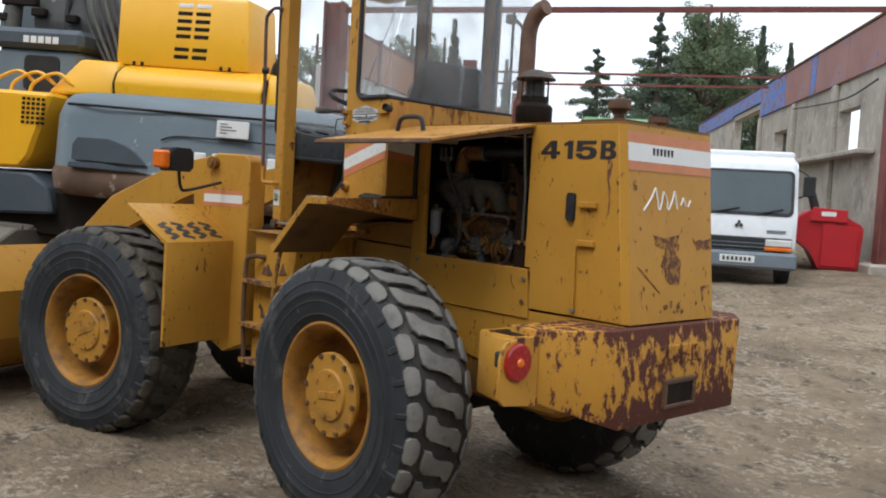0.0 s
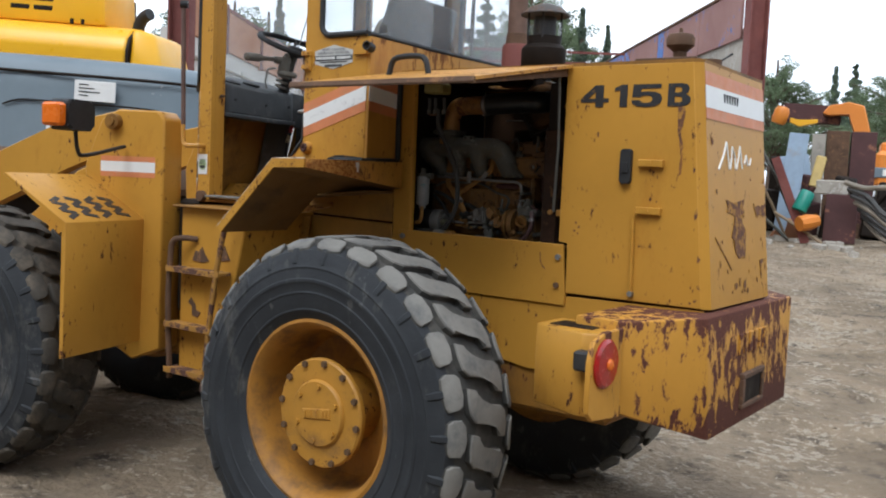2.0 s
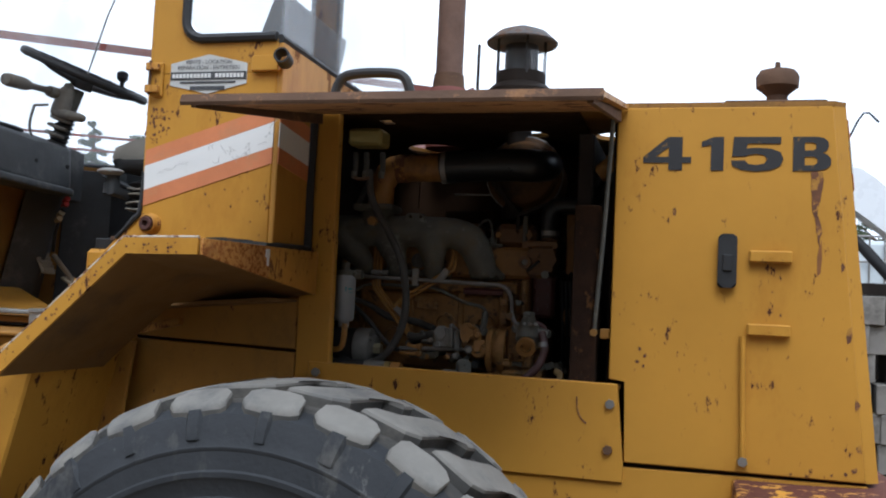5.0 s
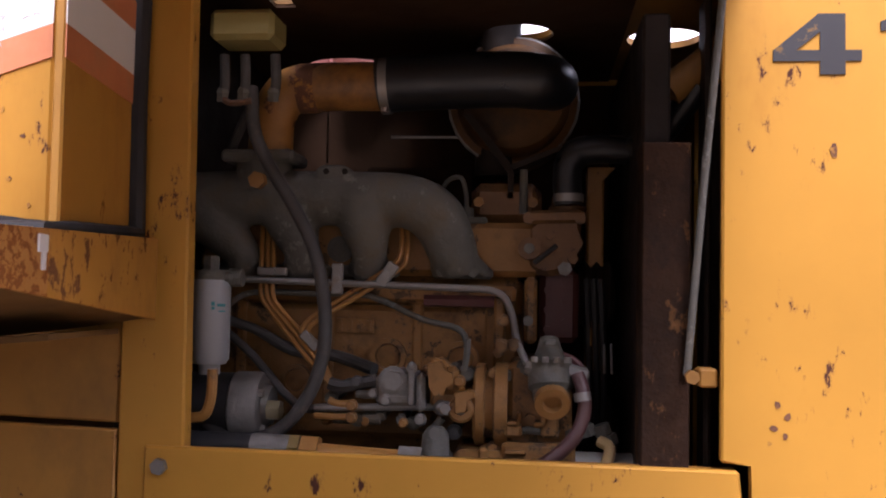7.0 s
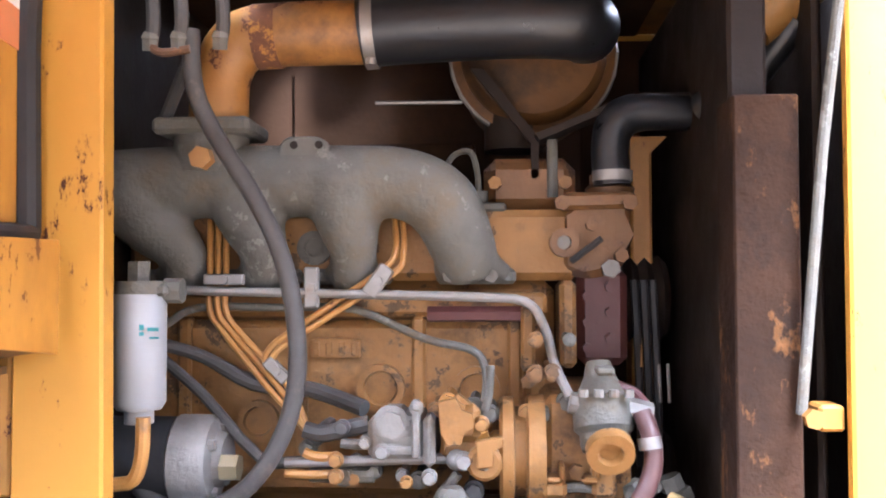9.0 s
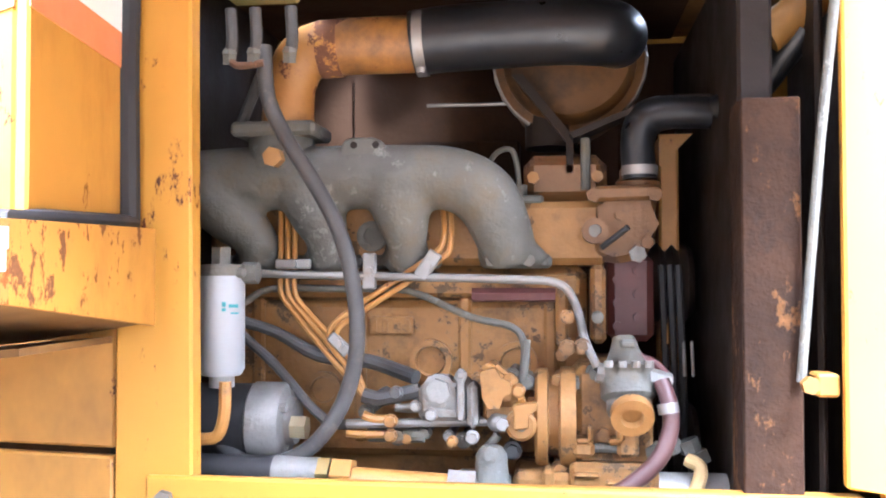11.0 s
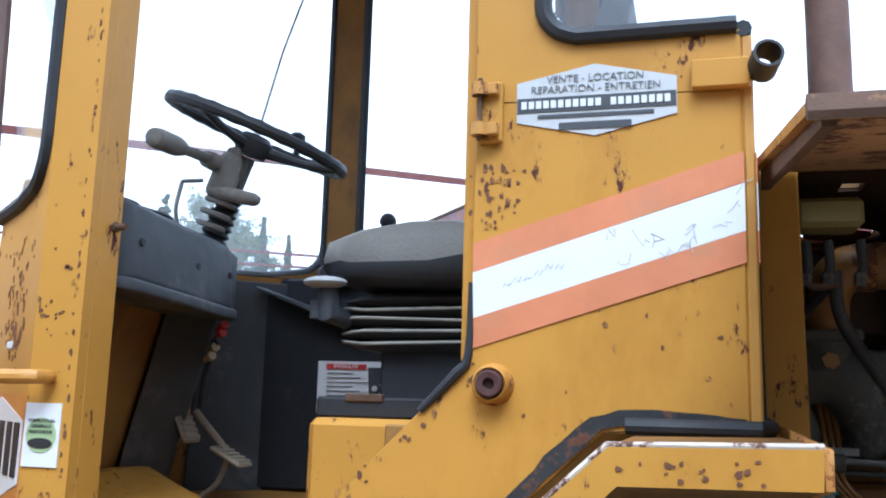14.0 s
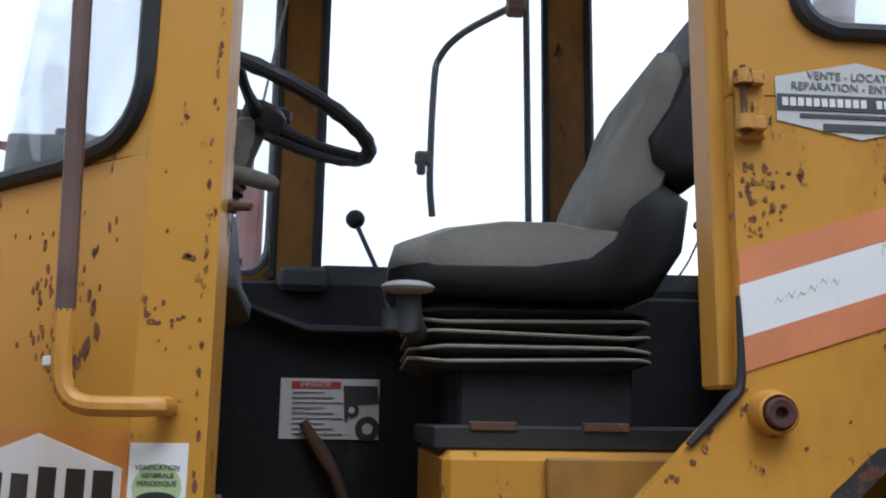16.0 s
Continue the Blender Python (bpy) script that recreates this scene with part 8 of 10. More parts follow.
epipe("pipe_nut", [(-1.1946, 0.09, 1.3014), (-1.1682, 0.09, 1.3007)], 0.024, M_ORPIPE, 6)
epipe("ochre_pipe", [(-1.1696, 0.09, 1.2979), (-1.0449, 0.09, 1.2922)], 0.016, M_ORPIPE, 14)
epipe("pipe_nut", [(-1.047, 0.09, 1.2936), (-1.0128, 0.09, 1.2922)], 0.022, M_ALU, 6)
bm = B()
tube(bm, [(-0.9936, 0.1, 1.274), (-0.9936, 0.1, 1.3316), (-0.9936, 0.1, 1.3423)], [0.024, 0.020, 0.012], 12)
tube(bm, [(-0.9951, 0.12, 1.3276), (-0.9916, 0.075, 1.3365)], 0.010, 6)
box(bm, (-1.0425, 0.1, 1.9069)[0], (-0.9706, 0.1, 1.9069)[0], 0.08, 0.14, (-1.6179, 0.1, 1.2726)[2], (-1.6179, 0.1, 1.3064)[2], 0.008)
epart("banjo_fitting", bm, M_CAST)
bm = B()
a, b = (-0.9692, 0.14, 1.2568), (-0.891, 0.14, 1.3051)
box(bm, a[0], b[0], 0.12, 0.24, a[2], b[2], 0.008)
box(bm, b[0] - 0.04, b[0] - 0.025, 0.11, 0.24, a[2], b[2] + 0.006, 0.004)
epart("oil_filter_base", bm, M_ENG)
bm = B()
box(bm, -1.43, -0.80, 0.20, 0.62, 1.04, 1.22, 0.02)
epart("sump", bm, M_ENGD)
epipe("bracket_strip", [(-1.0276, 0.205, 1.5291), (-0.9139, 0.205, 1.5291)], 0.010, M_MAROON, 6)
bm = B()
a, b = (-0.9139, 0.21, 1.4597), (-0.8966, 0.21, 1.5384)
box(bm, a[0], b[0], 0.195, 0.24, a[2], b[2], 0.004)
a, b = (-0.8664, 0.22, 1.4629), (-0.8457, 0.22, 1.57)
box(bm, a[0], b[0], 0.21, 0.30, a[2], b[2], 0.006)
bolt(bm, (-0.906, 0.2, 1.4487), (0, -1, 0), 0.009, 0.012)
epart("engine_bracket", bm, M_ENG)
epipe("dipstick", [(-0.8505, 0.22, 1.5938), (-0.8162, 0.2, 1.6206)], 0.004, M_BLACK, 8)

# ---- front half, turned about the joint ----
PIVOT = Vector((-2.45, MID, 0))
TURNED[0] = Matrix.Translation(PIVOT) @ Matrix.Rotation(radians(17), 4, "Z") @ Matrix.Translation(-PIVOT)
FX = -3.78
M_MUDLUG = mat("muddy_tread", (0.060, 0.052, 0.042, 1), 0.9, var=0.4, scale=6, dirt=(0.15, 0.12, 0.085, 1), dirt_at=0.52, dirt_scale=5, bump=0.5, bscale=50)
def front_wheel(y, side, turn):
    """The wheel is built straight, then turned with the front half."""
    wheel("front_wheel", FX, y, 0.648, side, loader, turn, M_MUDLUG)


front_wheel(MID - 0.83, -1, 20)
front_wheel(MID + 0.83, 1, 5)
pipe("front_axle", [(FX, MID - 0.62, 0.648), (FX, MID - 0.2, 0.66), (FX, MID + 0.2, 0.66), (FX, MID + 0.62, 0.648)], [0.12, 0.2, 0.2, 0.12], M_ENGD, n=14)
block("front_frame", -4.5, -2.62, MID - 0.30, MID + 0.30, 0.55, 1.05, M_YELD, bevel=0.02)
bm = B()
prism(bm, [(-2.70, 0.60), (-2.42, 0.75), (-2.42, 1.05), (-2.70, 1.2)], "xz", MID - 0.12, MID + 0.12, 0.01)
part("joint", bm, M_ENGD, loader)
for sy in (-1, 1):
    fy = lambda y: MID + sy * y
    lohi = lambda a, b: (min(fy(a), fy(b)), max(fy(a), fy(b)))
    y0, y1 = lohi(0.36, 0.52)
    tw = plate("tower", [(-3.32, 0.70), (-3.05, 0.55), (-2.88, 0.62), (-2.88, 1.78), (-2.92, 1.825), (-3.16, 1.83), (-3.26, 1.78), (-3.36, 1.55)], "xz", y0, y1, bevel=0.008)
    ys = lohi(0.52, 0.5215)
    for z0, z1, m in ((1.565, 1.592, M_ORANGE), (1.513, 1.565, M_WHITE), (1.487, 1.513, M_ORANGE)):
        bm = B()
        box(bm, -3.26, -2.93, *ys, z0, z1)
        part("stripe", bm, m, tw)
    bm = B()
    tube(bm, [(-3.17, fy(0.52), 1.765), (-3.17, fy(0.56), 1.765)], 0.040, 22)
    tube(bm, [(-3.17, fy(0.56), 1.765), (-3.17, fy(0.575), 1.765)], 0.022, 18)
    part("pivot_pin", bm, M_YELD, tw)
    # lifting arm
    arm = [(-3.10, 1.80), (-3.22, 1.82), (-3.6, 1.74), (-4.2, 1.50), (-4.75, 1.05), (-5.05, 0.62), (-5.10, 0.45), (-4.95, 0.40), (-4.86, 0.55), (-4.55, 0.95), (-4.05, 1.28), (-3.5, 1.52), (-3.2, 1.62)]
    plate("lift_arm", arm, "xz", *lohi(0.40, 0.48), bevel=0.008)
    # fender
    a, b = lohi(0.50, 1.075)
    fd = plate("front_fender", [(-3.0, 0.65), (-2.99, 1.275), (-3.34, 1.49), (-3.355, 1.48), (-3.01, 1.262), (-3.02, 0.65)], "xz", a, b, label="yellow front fender with a worn grip pad")
    for i in range(5):
        for j in range(4):
            bm = B()
            t = 0.05 + i * 0.033
            u = 0.58 + j * 0.115
            c = Vector((-2.99 - t * 0.855, fy(u + 0.05), 1.275 + t * 0.52))
            box(bm, -0.014, 0.014, -0.042, 0.042, 0.0, 0.003, 0.001, Matrix.Translation(c) @ Matrix.Rotation(radians(31.3), 4, "Y") @ Matrix.Rotation(radians(25 if (i + j) % 2 else -20), 4, "Z"))
            part("grip_mark", bm, M_DECAL, fd)
    pipe("steer_ram", [(-2.75, fy(0.42), 0.80), (-2.3, fy(0.40), 0.82)], 0.035, M_RUST, n=12)
block("joint_cover", -2.86, -2.62, MID - 0.42, MID + 0.42, 0.80, 1.39, M_ENGD, bevel=0.02)
# headlamp on its arm
hl = group_part("work_lamp", (-3.08, MID - 0.95, 1.7), loader, "black work lamp with an amber indicator")
bm = B()
prism(bm, rounded(MID - 1.03, MID - 0.86, 1.695, 1.835, 0.025), "yz", -3.14, -3.02, 0.012)
part("housing", bm, M_BLACK, hl)
bm = B()
box(bm, -3.13, -3.03, MID - 1.09, MID - 1.03, 1.71, 1.815, 0.012)
part("indicator", bm, M_AMBER, hl)
pipe("stalk", [(-3.08, MID - 0.92, 1.70), (-3.08, MID - 0.90, 1.60), (-3.08, MID - 0.84, 1.585), (-3.10, MID - 0.54, 1.64)], 0.010, M_BLACK, hl, 8, 4)
# bucket
bm = B()
prof = [(-4.86, 1.11), (-4.70, 0.80), (-4.78, 0.45), (-5.02, 0.22), (-5.3, 0.12), (-5.95, 0.08), (-5.95, 0.10), (-5.3, 0.15), (-5.06, 0.25), (-4.83, 0.47), (-4.75, 0.80), (-4.90, 1.10)]
prism(bm, prof, "xz", MID - 1.20, MID + 1.20)
for y in (MID - 1.22, MID + 1.20):
    prism(bm, [(-4.86, 1.11), (-4.70, 0.80), (-4.78, 0.45), (-5.02, 0.22), (-5.3, 0.12), (-5.95, 0.08), (-5.6, 0.6), (-5.0, 1.0)], "xz", y, y + 0.02)
part("bucket", bm, M_YEL, loader, "wide yellow loading bucket", smooth=30)
TURNED[0] = None

# ---- the yard round it ----
M_EXY = mat("excavator_yellow", (0.78, 0.40, 0.012, 1), 0.35, var=0.08, scale=1.5, bump=0.03)
M_EXG = mat("excavator_grey", (0.13, 0.165, 0.19, 1), 0.5, var=0.15, scale=2, chips=(0.45, 0.44, 0.42, 1), chip_at=0.66, chip_scale=3, bump=0.08)
M_EXGD = mat("excavator_dark_grey", (0.06, 0.075, 0.09, 1), 0.55, var=0.2, scale=2, bump=0.08)
M_TRACK = mat("dusty_track_steel", (0.15, 0.13, 0.105, 1), 0.85, var=0.3, scale=4, bump=0.4)
M_EXR = mat("scraped_rusty_steel", (0.14, 0.085, 0.055, 1), 0.75, var=0.4, scale=3, chips=(0.4, 0.38, 0.34, 1), chip_at=0.62, chip_scale=4, bump=0.3)
M_CONC = mat("weathered_concrete", (0.36, 0.325, 0.275, 1), 0.9, var=0.3, scale=0.9, dirt=(0.17, 0.15, 0.125, 1), dirt_at=0.52, dirt_scale=1.8, stretch=(1, 1, 0.75), chips=(0.48, 0.45, 0.40, 1), chip_at=0.60, chip_scale=5, cluster=0.3, bump=0.4, bscale=18)
M_PLASTER = mat("pale_flaking_plaster", (0.60, 0.58, 0.54, 1), 0.9, var=0.12, scale=0.9, dirt=(0.36, 0.33, 0.29, 1), dirt_at=0.58, dirt_scale=1.2, bump=0.3, bscale=15)
M_BLUE = mat("faded_blue_sheet", (0.06, 0.15, 0.42, 1), 0.6, var=0.3, scale=1.5, chips=(0.27, 0.13, 0.11, 1), chip_at=0.53, chip_scale=3.2, bump=0.1)
M_REDSHEET = mat("rusty_red_sheet", (0.24, 0.11, 0.095, 1), 0.75, var=0.22, scale=0.8, tint=(0.33, 0.19, 0.16, 1), chips=(0.08, 0.14, 0.33, 1), chip_at=0.60, chip_scale=2.4, bump=0.15)
M_ORSHEET = mat("orange_rust_sheet", (0.42, 0.18, 0.085, 1), 0.8, var=0.28, scale=0.9, tint=(0.52, 0.27, 0.16, 1), bump=0.15)


def place(x, y, deg, z=None):
    """The frame of a thing that stands on the yard, its front along -y before it is turned."""
    return Matrix.Translation((x, y, ground_height(x, y) if z is None else z)) @ Matrix.Rotation(radians(deg), 4, "Z")


def thing(name, frame_m, label, category, group=""):
    TURNED[0] = None
    ob = empty(name, frame_m.translation, label, category, group)
    TURNED[0] = frame_m
    return ob


# ---- tracked excavator behind the loader: x along its rear, y away ----
ang = math.degrees(math.atan2(0.56, 0.83))
exc = thing("tracked_excavator", place(-7.5, 0.3, ang, 0.05) @ Matrix.Rotation(radians(2.2), 4, "Y"), "large yellow and grey tracked excavator seen from behind", "excavator")
bm = B()
def exc_plan(k):
    left = [(-0.45 + 0.55 * (1 - math.cos(radians(a))) + k, 0.62 * (1 - math.sin(radians(a))) + k) for a in (0, 15, 30, 45, 60, 75, 90)]
    right = [(2.92 - 0.5 * (1 - math.cos(radians(a))) - k, 0.62 * (1 - math.sin(radians(a))) + k) for a in (90, 75, 60, 45, 30, 15, 0)]
    return left + [(1.3, -0.06 + k)] + right + [(2.92 - k, 1.3), (-0.45 + k, 1.3)]


rings = []
for z, ins in ((1.36, 0.10), (1.42, 0.02), (1.60, 0.0), (1.66, 0.02), (2.20, 0.03), (2.28, 0.05), (2.38, 0.08), (2.44, 0.13), (2.47, 0.22), (2.50, 0.50)):
    rings.append([bm.verts.new((x, yy, z)) for x, yy in exc_plan(ins)])
for k, (ra, rb) in enumerate(zip(rings, rings[1:])):
    for i in range(len(ra)):
        f = bm.faces.new((ra[i], ra[(i + 1) % len(ra)], rb[(i + 1) % len(ra)], rb[i]))
        f.material_index = 1 if k < 3 else 0
bm.faces.new(rings[-1])
bm.faces.new(rings[0][::-1])
cwt = part("counterweight", bm, [M_EXG, M_EXR], exc, "grey counterweight with a scraped rusty lower edge", smooth=50)
# raised shapes in darker grey carry the recess's shade in their colour
bm = B()
prism(bm, [(0.10, 1.74), (0.10, 1.90), (0.16, 1.98), (0.52, 1.985), (0.72, 1.93), (0.84, 1.86), (0.98, 1.74)], "xz", -0.05, 0.2, 0.004)
part("recess", bm, M_EXGD, cwt, "handhold recess, its shade put into dark grey")
bm = B()
prism(bm, [(0.06, 1.66), (0.06, 1.72), (0.45, 1.73), (0.85, 1.69), (1.0, 1.66)], "xz", -0.054, 0.2, 0.01)
part("recess_lip", bm, M_EXGD, cwt)
bm = B()
tube(bm, [(-0.1, 0.13, 2.325), (0.2, 0.02, 2.32), (0.6, -0.015, 2.315), (1.3, -0.018, 2.31), (2.2, -0.01, 2.31), (2.6, 0.08, 2.31), (2.85, 0.32, 2.31)], 0.014, 6, 3)
part("groove", bm, M_ENGD, cwt)
bm = B()
tube(bm, [(1.12, -0.045, 2.02), (1.25, -0.045, 2.065), (1.5, -0.042, 2.075), (2.2, -0.036, 2.075), (2.45, 0.0, 2.06), (2.52, 0.02, 2.0)], 0.008, 6, 3)
part("groove", bm, M_ENGD, cwt)
bm = B()
box(bm, 1.73, 2.08, -0.055, -0.04, 2.10, 2.27, 0.003)
sg = part("notice", bm, M_WHITE, cwt, "white paper notice")
for i in range(4):
    bm = B()
    box(bm, 1.77, 1.85 + 0.05 * (i % 3), -0.058, -0.055, 2.23 - i * 0.03, 2.24 - i * 0.03)
    part("print_bar", bm, M_INK, sg)
for i in range(5):
    bm = B()
    box(bm, 1.50 + i * 0.20, 1.63 + i * 0.20, -0.055, -0.03, 1.77, 1.93, 0.01)
    part("brand_bar", bm, M_WHITE, cwt)
sec = [(0.60, 2.45), (0.57, 2.62), (0.62, 2.74), (0.74, 2.82), (0.90, 2.86), (1.5, 2.88), (1.5, 2.45)]
bm = B()
prism(bm, sec, "yz", 0.128, 1.897, 0.02)
part("engine_hood", bm, M_EXY, exc)
bm = B()
loft(bm, [(1.912, 0.60, 2.45), (2.22, 0.66, 2.45), (2.24, 1.5, 2.45), (1.912, 1.5, 2.45)], [(1.912, 0.66, 2.84), (2.10, 0.74, 2.80), (2.12, 1.5, 2.82), (1.912, 1.5, 2.87)], 0.05)
part("hood_end", bm, M_EXY, exc, smooth=60)
bm = B()
loft(bm, [(-0.82, 0.70, 2.45), (0.10, 0.60, 2.45), (0.10, 1.5, 2.45), (-0.82, 1.5, 2.45)], [(-0.46, 0.80, 2.88), (0.10, 0.72, 2.86), (0.10, 1.5, 2.88), (-0.46, 1.5, 2.90)], 0.05)
part("hood_end", bm, M_EXY, exc, smooth=60)
for x in (0.12, 1.905):
    bm = B()
    prism(bm, [(yy + 0.010, z - 0.010) for yy, z in sec], "yz", x - 0.012, x + 0.012)
    part("hood_seam", bm, M_ENGD, exc)
bm = B()
loft(bm, [(-0.02, 0.80, 2.84), (1.62, 0.80, 2.84), (1.62, 1.6, 2.84), (-0.02, 1.6, 2.84)], [(-0.06, 0.86, 3.66), (1.54, 0.86, 3.66), (1.54, 1.6, 3.66), (-0.06, 1.6, 3.66)], 0.06)
vb = part("cooling_box", bm, M_EXY, exc)
# slots are painted: top row white for sky behind, the rest near-black
for i in range(7):
    for j in range(2):
        bm = B()
        z = 2.95 + i * 0.085 + (0.06 if i > 1 else 0)
        box(bm, 0.70 + j * 0.22, 0.88 + j * 0.22, 0.80 + (z - 2.84) * 0.073 - 0.004, 0.90, z, z + 0.045, 0.006)
        part("vent_slot", bm, M_ENGD if i < 6 else M_WHITE, vb)
for x in (0.26, 0.36, 1.32, 1.42):
    bm = B()
    tube(bm, [(x, 0.74, 2.84), (x, 0.74, 2.885)], 0.018, 8)
    part("latch", bm, M_ENGD, exc)
bm = B()
tube(bm, [(1.86, 0.95, 2.80), (1.88, 0.93, 2.90), (1.93, 0.90, 2.97), (2.00, 0.86, 3.0)], 0.055, 14, 4)
part("exhaust", bm, M_BLACK, exc)
bm = B()
prism(bm, [(-0.50, 2.44), (-0.74, 1.72), (-0.86, 1.58), (-1.6, 1.55), (-1.6, 2.44)], "xz", 0.38, 2.4, 0.04)
sp = part("side_panel", bm, M_EXY, exc)
for i in range(6):
    for j in range(5):
        bm = B()
        box(bm, -0.86 + j * 0.062, -0.822 + j * 0.062, 0.372, 0.39, 2.08 + i * 0.052, 2.112 + i * 0.052)
        part("vent_slot", bm, M_ENGD, sp)
bm = B()
prism(bm, [(-0.74, 1.54), (-0.50, 1.40), (-0.44, 1.10), (-1.7, 1.02), (-1.7, 1.54)], "xz", 0.42, 2.4, 0.03)
part("belly_plate", bm, M_EXGD, exc)
# near-black box stands in for the shadow below the body
bm = B()
box(bm, -1.7, 0.2, 0.55, 2.4, 0.85, 1.36, 0.02)
part("under_shade_block", bm, M_ENGD, exc)
bm = B()
box(bm, -1.9, -0.70, 1.15, 2.8, 2.2, 3.02, 0.08)
cb = part("cab", bm, M_EXG, exc)
bm = B()
prism(bm, rounded(-1.46, -0.98, 2.50, 2.92, 0.07), "xz", 1.135, 1.155)
part("rear_pane", bm, M_BLACK, cb)
bm = B()
box(bm, -1.95, -0.66, 1.08, 2.85, 3.0, 3.24, 0.06)
part("cab_roof", bm, M_EXGD, cb)
for i in range(5):
    bm = B()
    box(bm, -1.44 + i * 0.10, -1.365 + i * 0.10, 1.07, 1.082, 3.06, 3.14)
    part("brand_bar", bm, M_WHITE, cb)
for x0 in (-1.45, -1.2, -0.95):
    pipe("guard_rail", [(x0, 0.6, 2.42), (x0 + 0.05, 0.62, 2.56), (x0 + 0.30, 0.66, 2.68), (x0 + 0.50, 0.7, 2.56)], 0.02, M_EXY, exc, 8, 4)
bm = B()
prism(bm, [(1.9, 2.4), (1.6, 3.4), (2.0, 4.6), (2.9, 5.6), (3.6, 5.4), (3.1, 4.4), (2.9, 2.4)], "yz", -1.75, -0.12, 0.03)
part("boom", bm, mat("dark_boom_grey", (0.055, 0.052, 0.05, 1), 0.6, var=0.3, scale=2), exc)
bm = B()
prism(bm, [(2.6, 2.6), (2.4, 3.4), (2.7, 4.6), (3.4, 5.6), (4.0, 5.4), (3.5, 4.2), (3.4, 2.6)], "yz", -2.9, -1.78, 0.03)
part("boom_cheek", bm, M_EXGD, exc)
for i, (x, z0, z1, r) in enumerate(((-2.05, 3.0, 4.6, 0.10), (-1.55, 3.0, 4.4, 0.055), (-1.30, 2.9, 4.5, 0.03), (-1.80, 2.9, 4.5, 0.03), (-2.45, 3.2, 4.6, 0.04))):
    pipe("boom_ram", [(x, 1.62 + 0.1 * (i % 2), z0), (x + 0.05, 1.66 + 0.1 * (i % 2), z1)], r, (M_CAST, M_STEEL, M_HOSE, M_CAST, M_HOSE)[i], exc, 12)
for x, z, w in ((-2.2, 3.42, 0.30), (-1.62, 3.50, 0.20), (-1.15, 3.44, 0.16), (-1.9, 3.62, 0.5)):
    bm = B()
    box(bm, x - w / 2, x + w / 2, 1.52, 1.62, z - 0.05, z + 0.05, 0.015)
    part("valve_block", bm, M_ENGD, exc)
for i in range(7):
    pipe("boom_hose", [(-0.95 + i * 0.085, 1.45 + 0.03 * (i % 2), 4.0), (-0.88 + i * 0.10, 1.40, 3.6), (-0.72 + i * 0.095, 1.38, 3.25), (-0.45 + i * 0.06, 1.36, 2.84)], 0.024, M_CAST if i % 2 else M_HOSE, exc, 8, 5)
bm = B()
box(bm, -0.2, 2.6, 0.35, 2.6, 0.10, 1.40, 0.02)
part("turntable", bm, M_ENGD, exc)
for x0 in (-1.3, 2.2):
    bm = B()
    prism(bm, [(-0.2, 0.45), (-0.05, 0.80), (0.2, 0.92), (3.4, 0.92), (3.7, 0.75), (3.8, 0.45), (3.65, 0.15), (3.3, 0.04), (0.3, 0.04), (-0.1, 0.2)], "yz", x0, x0 + 0.6, 0.02)
    part("track", bm, M_TRACK, exc, smooth=0)
    for i in range(18):
        yy = 0.25 + i * 0.18
        bm = B()
        box(bm, x0 - 0.03, x0 + 0.63, yy, yy + 0.03, 0.92, 0.955)
        part("grouser", bm, M_TRACK, exc)
TURNED[0] = None

# ---- roofless hall: right wall, left wall, columns and ties ----
HA, HW = Vector((-4.6, 14.1, 0)), Vector((-0.629, 0.777, 0))
hall_deg = math.degrees(math.atan2(HW.y, HW.x))
HALL = Matrix.Translation(HA) @ Matrix.Rotation(radians(hall_deg), 4, "Z")      # x along the wall, +y to the hall's inside (left)
TURNED[0] = HALL
bm = B()
outer = [(-0.1, 0.3), (26, 0.3), (26, 4.95), (11.62, 4.95), (11.60, 4.66), (-0.1, 4.66)]
prism(bm, outer, "xz", -0.25, 0.0, holes=([(1.55, 2.96), (3.05, 2.96), (3.05, 3.87), (1.55, 3.87)], [(7.95, 3.06), (9.55, 3.06), (9.55, 3.88), (7.95, 3.88)], [(12.0, 0.62), (16.5, 0.6), (16.5, 4.80), (12.0, 4.80), (12.0, 0.6)], [(18.2, 3.1), (20, 3.1), (20, 3.9), (18.2, 3.9)]))
wall_r = tagged(part("wall_ruin", bm, M_CONC, smooth=0), "weathered roofless concrete wall with empty window holes", "wall", kind="structure")
for s0, s1, m, drop in ((0.0, 2.4, M_REDSHEET, 0.0), (2.43, 5.0, M_REDSHEET, 0.0), (5.03, 5.5, M_BLUE, 0.0), (5.53, 8.2, M_REDSHEET, 0.02), (8.23, 11.6, M_BLUE, 0.03), (11.63, 16.6, M_BLUE, 0.5), (16.63, 21.0, M_BLUE, 0.4), (21.03, 26.0, M_BLUE, 0.4)):
    bm = B()
    box(bm, s0, s1, 0.02, 0.07, 4.47 + drop, 5.40, 0.01)
    tagged(part("fascia_panel", bm, m), "rusted and blue-painted sheet panel along the wall's top", "panel", "fascia panels")
bm = B()
box(bm, -0.1, 26, -0.02, 0.10, 5.405, 5.46, 0.01)
tagged(part("cap_rail", bm, M_RUST, smooth=0), "dark rusty cap rail along the wall's top", "rail")
for s in (3.15, 7.0, 11.4, 16.7):
    bm = B()
    box(bm, s, s + 0.28, 0.003, 0.10, 0.4, 4.46, 0.01)
    tagged(part("pilaster", bm, M_CONC), "plain concrete pilaster on the ruined wall", "pilaster", "pilasters")
bm = B()
box(bm, 0.4, 7.2, 0.003, 0.32, 2.83, 2.93, 0.02)
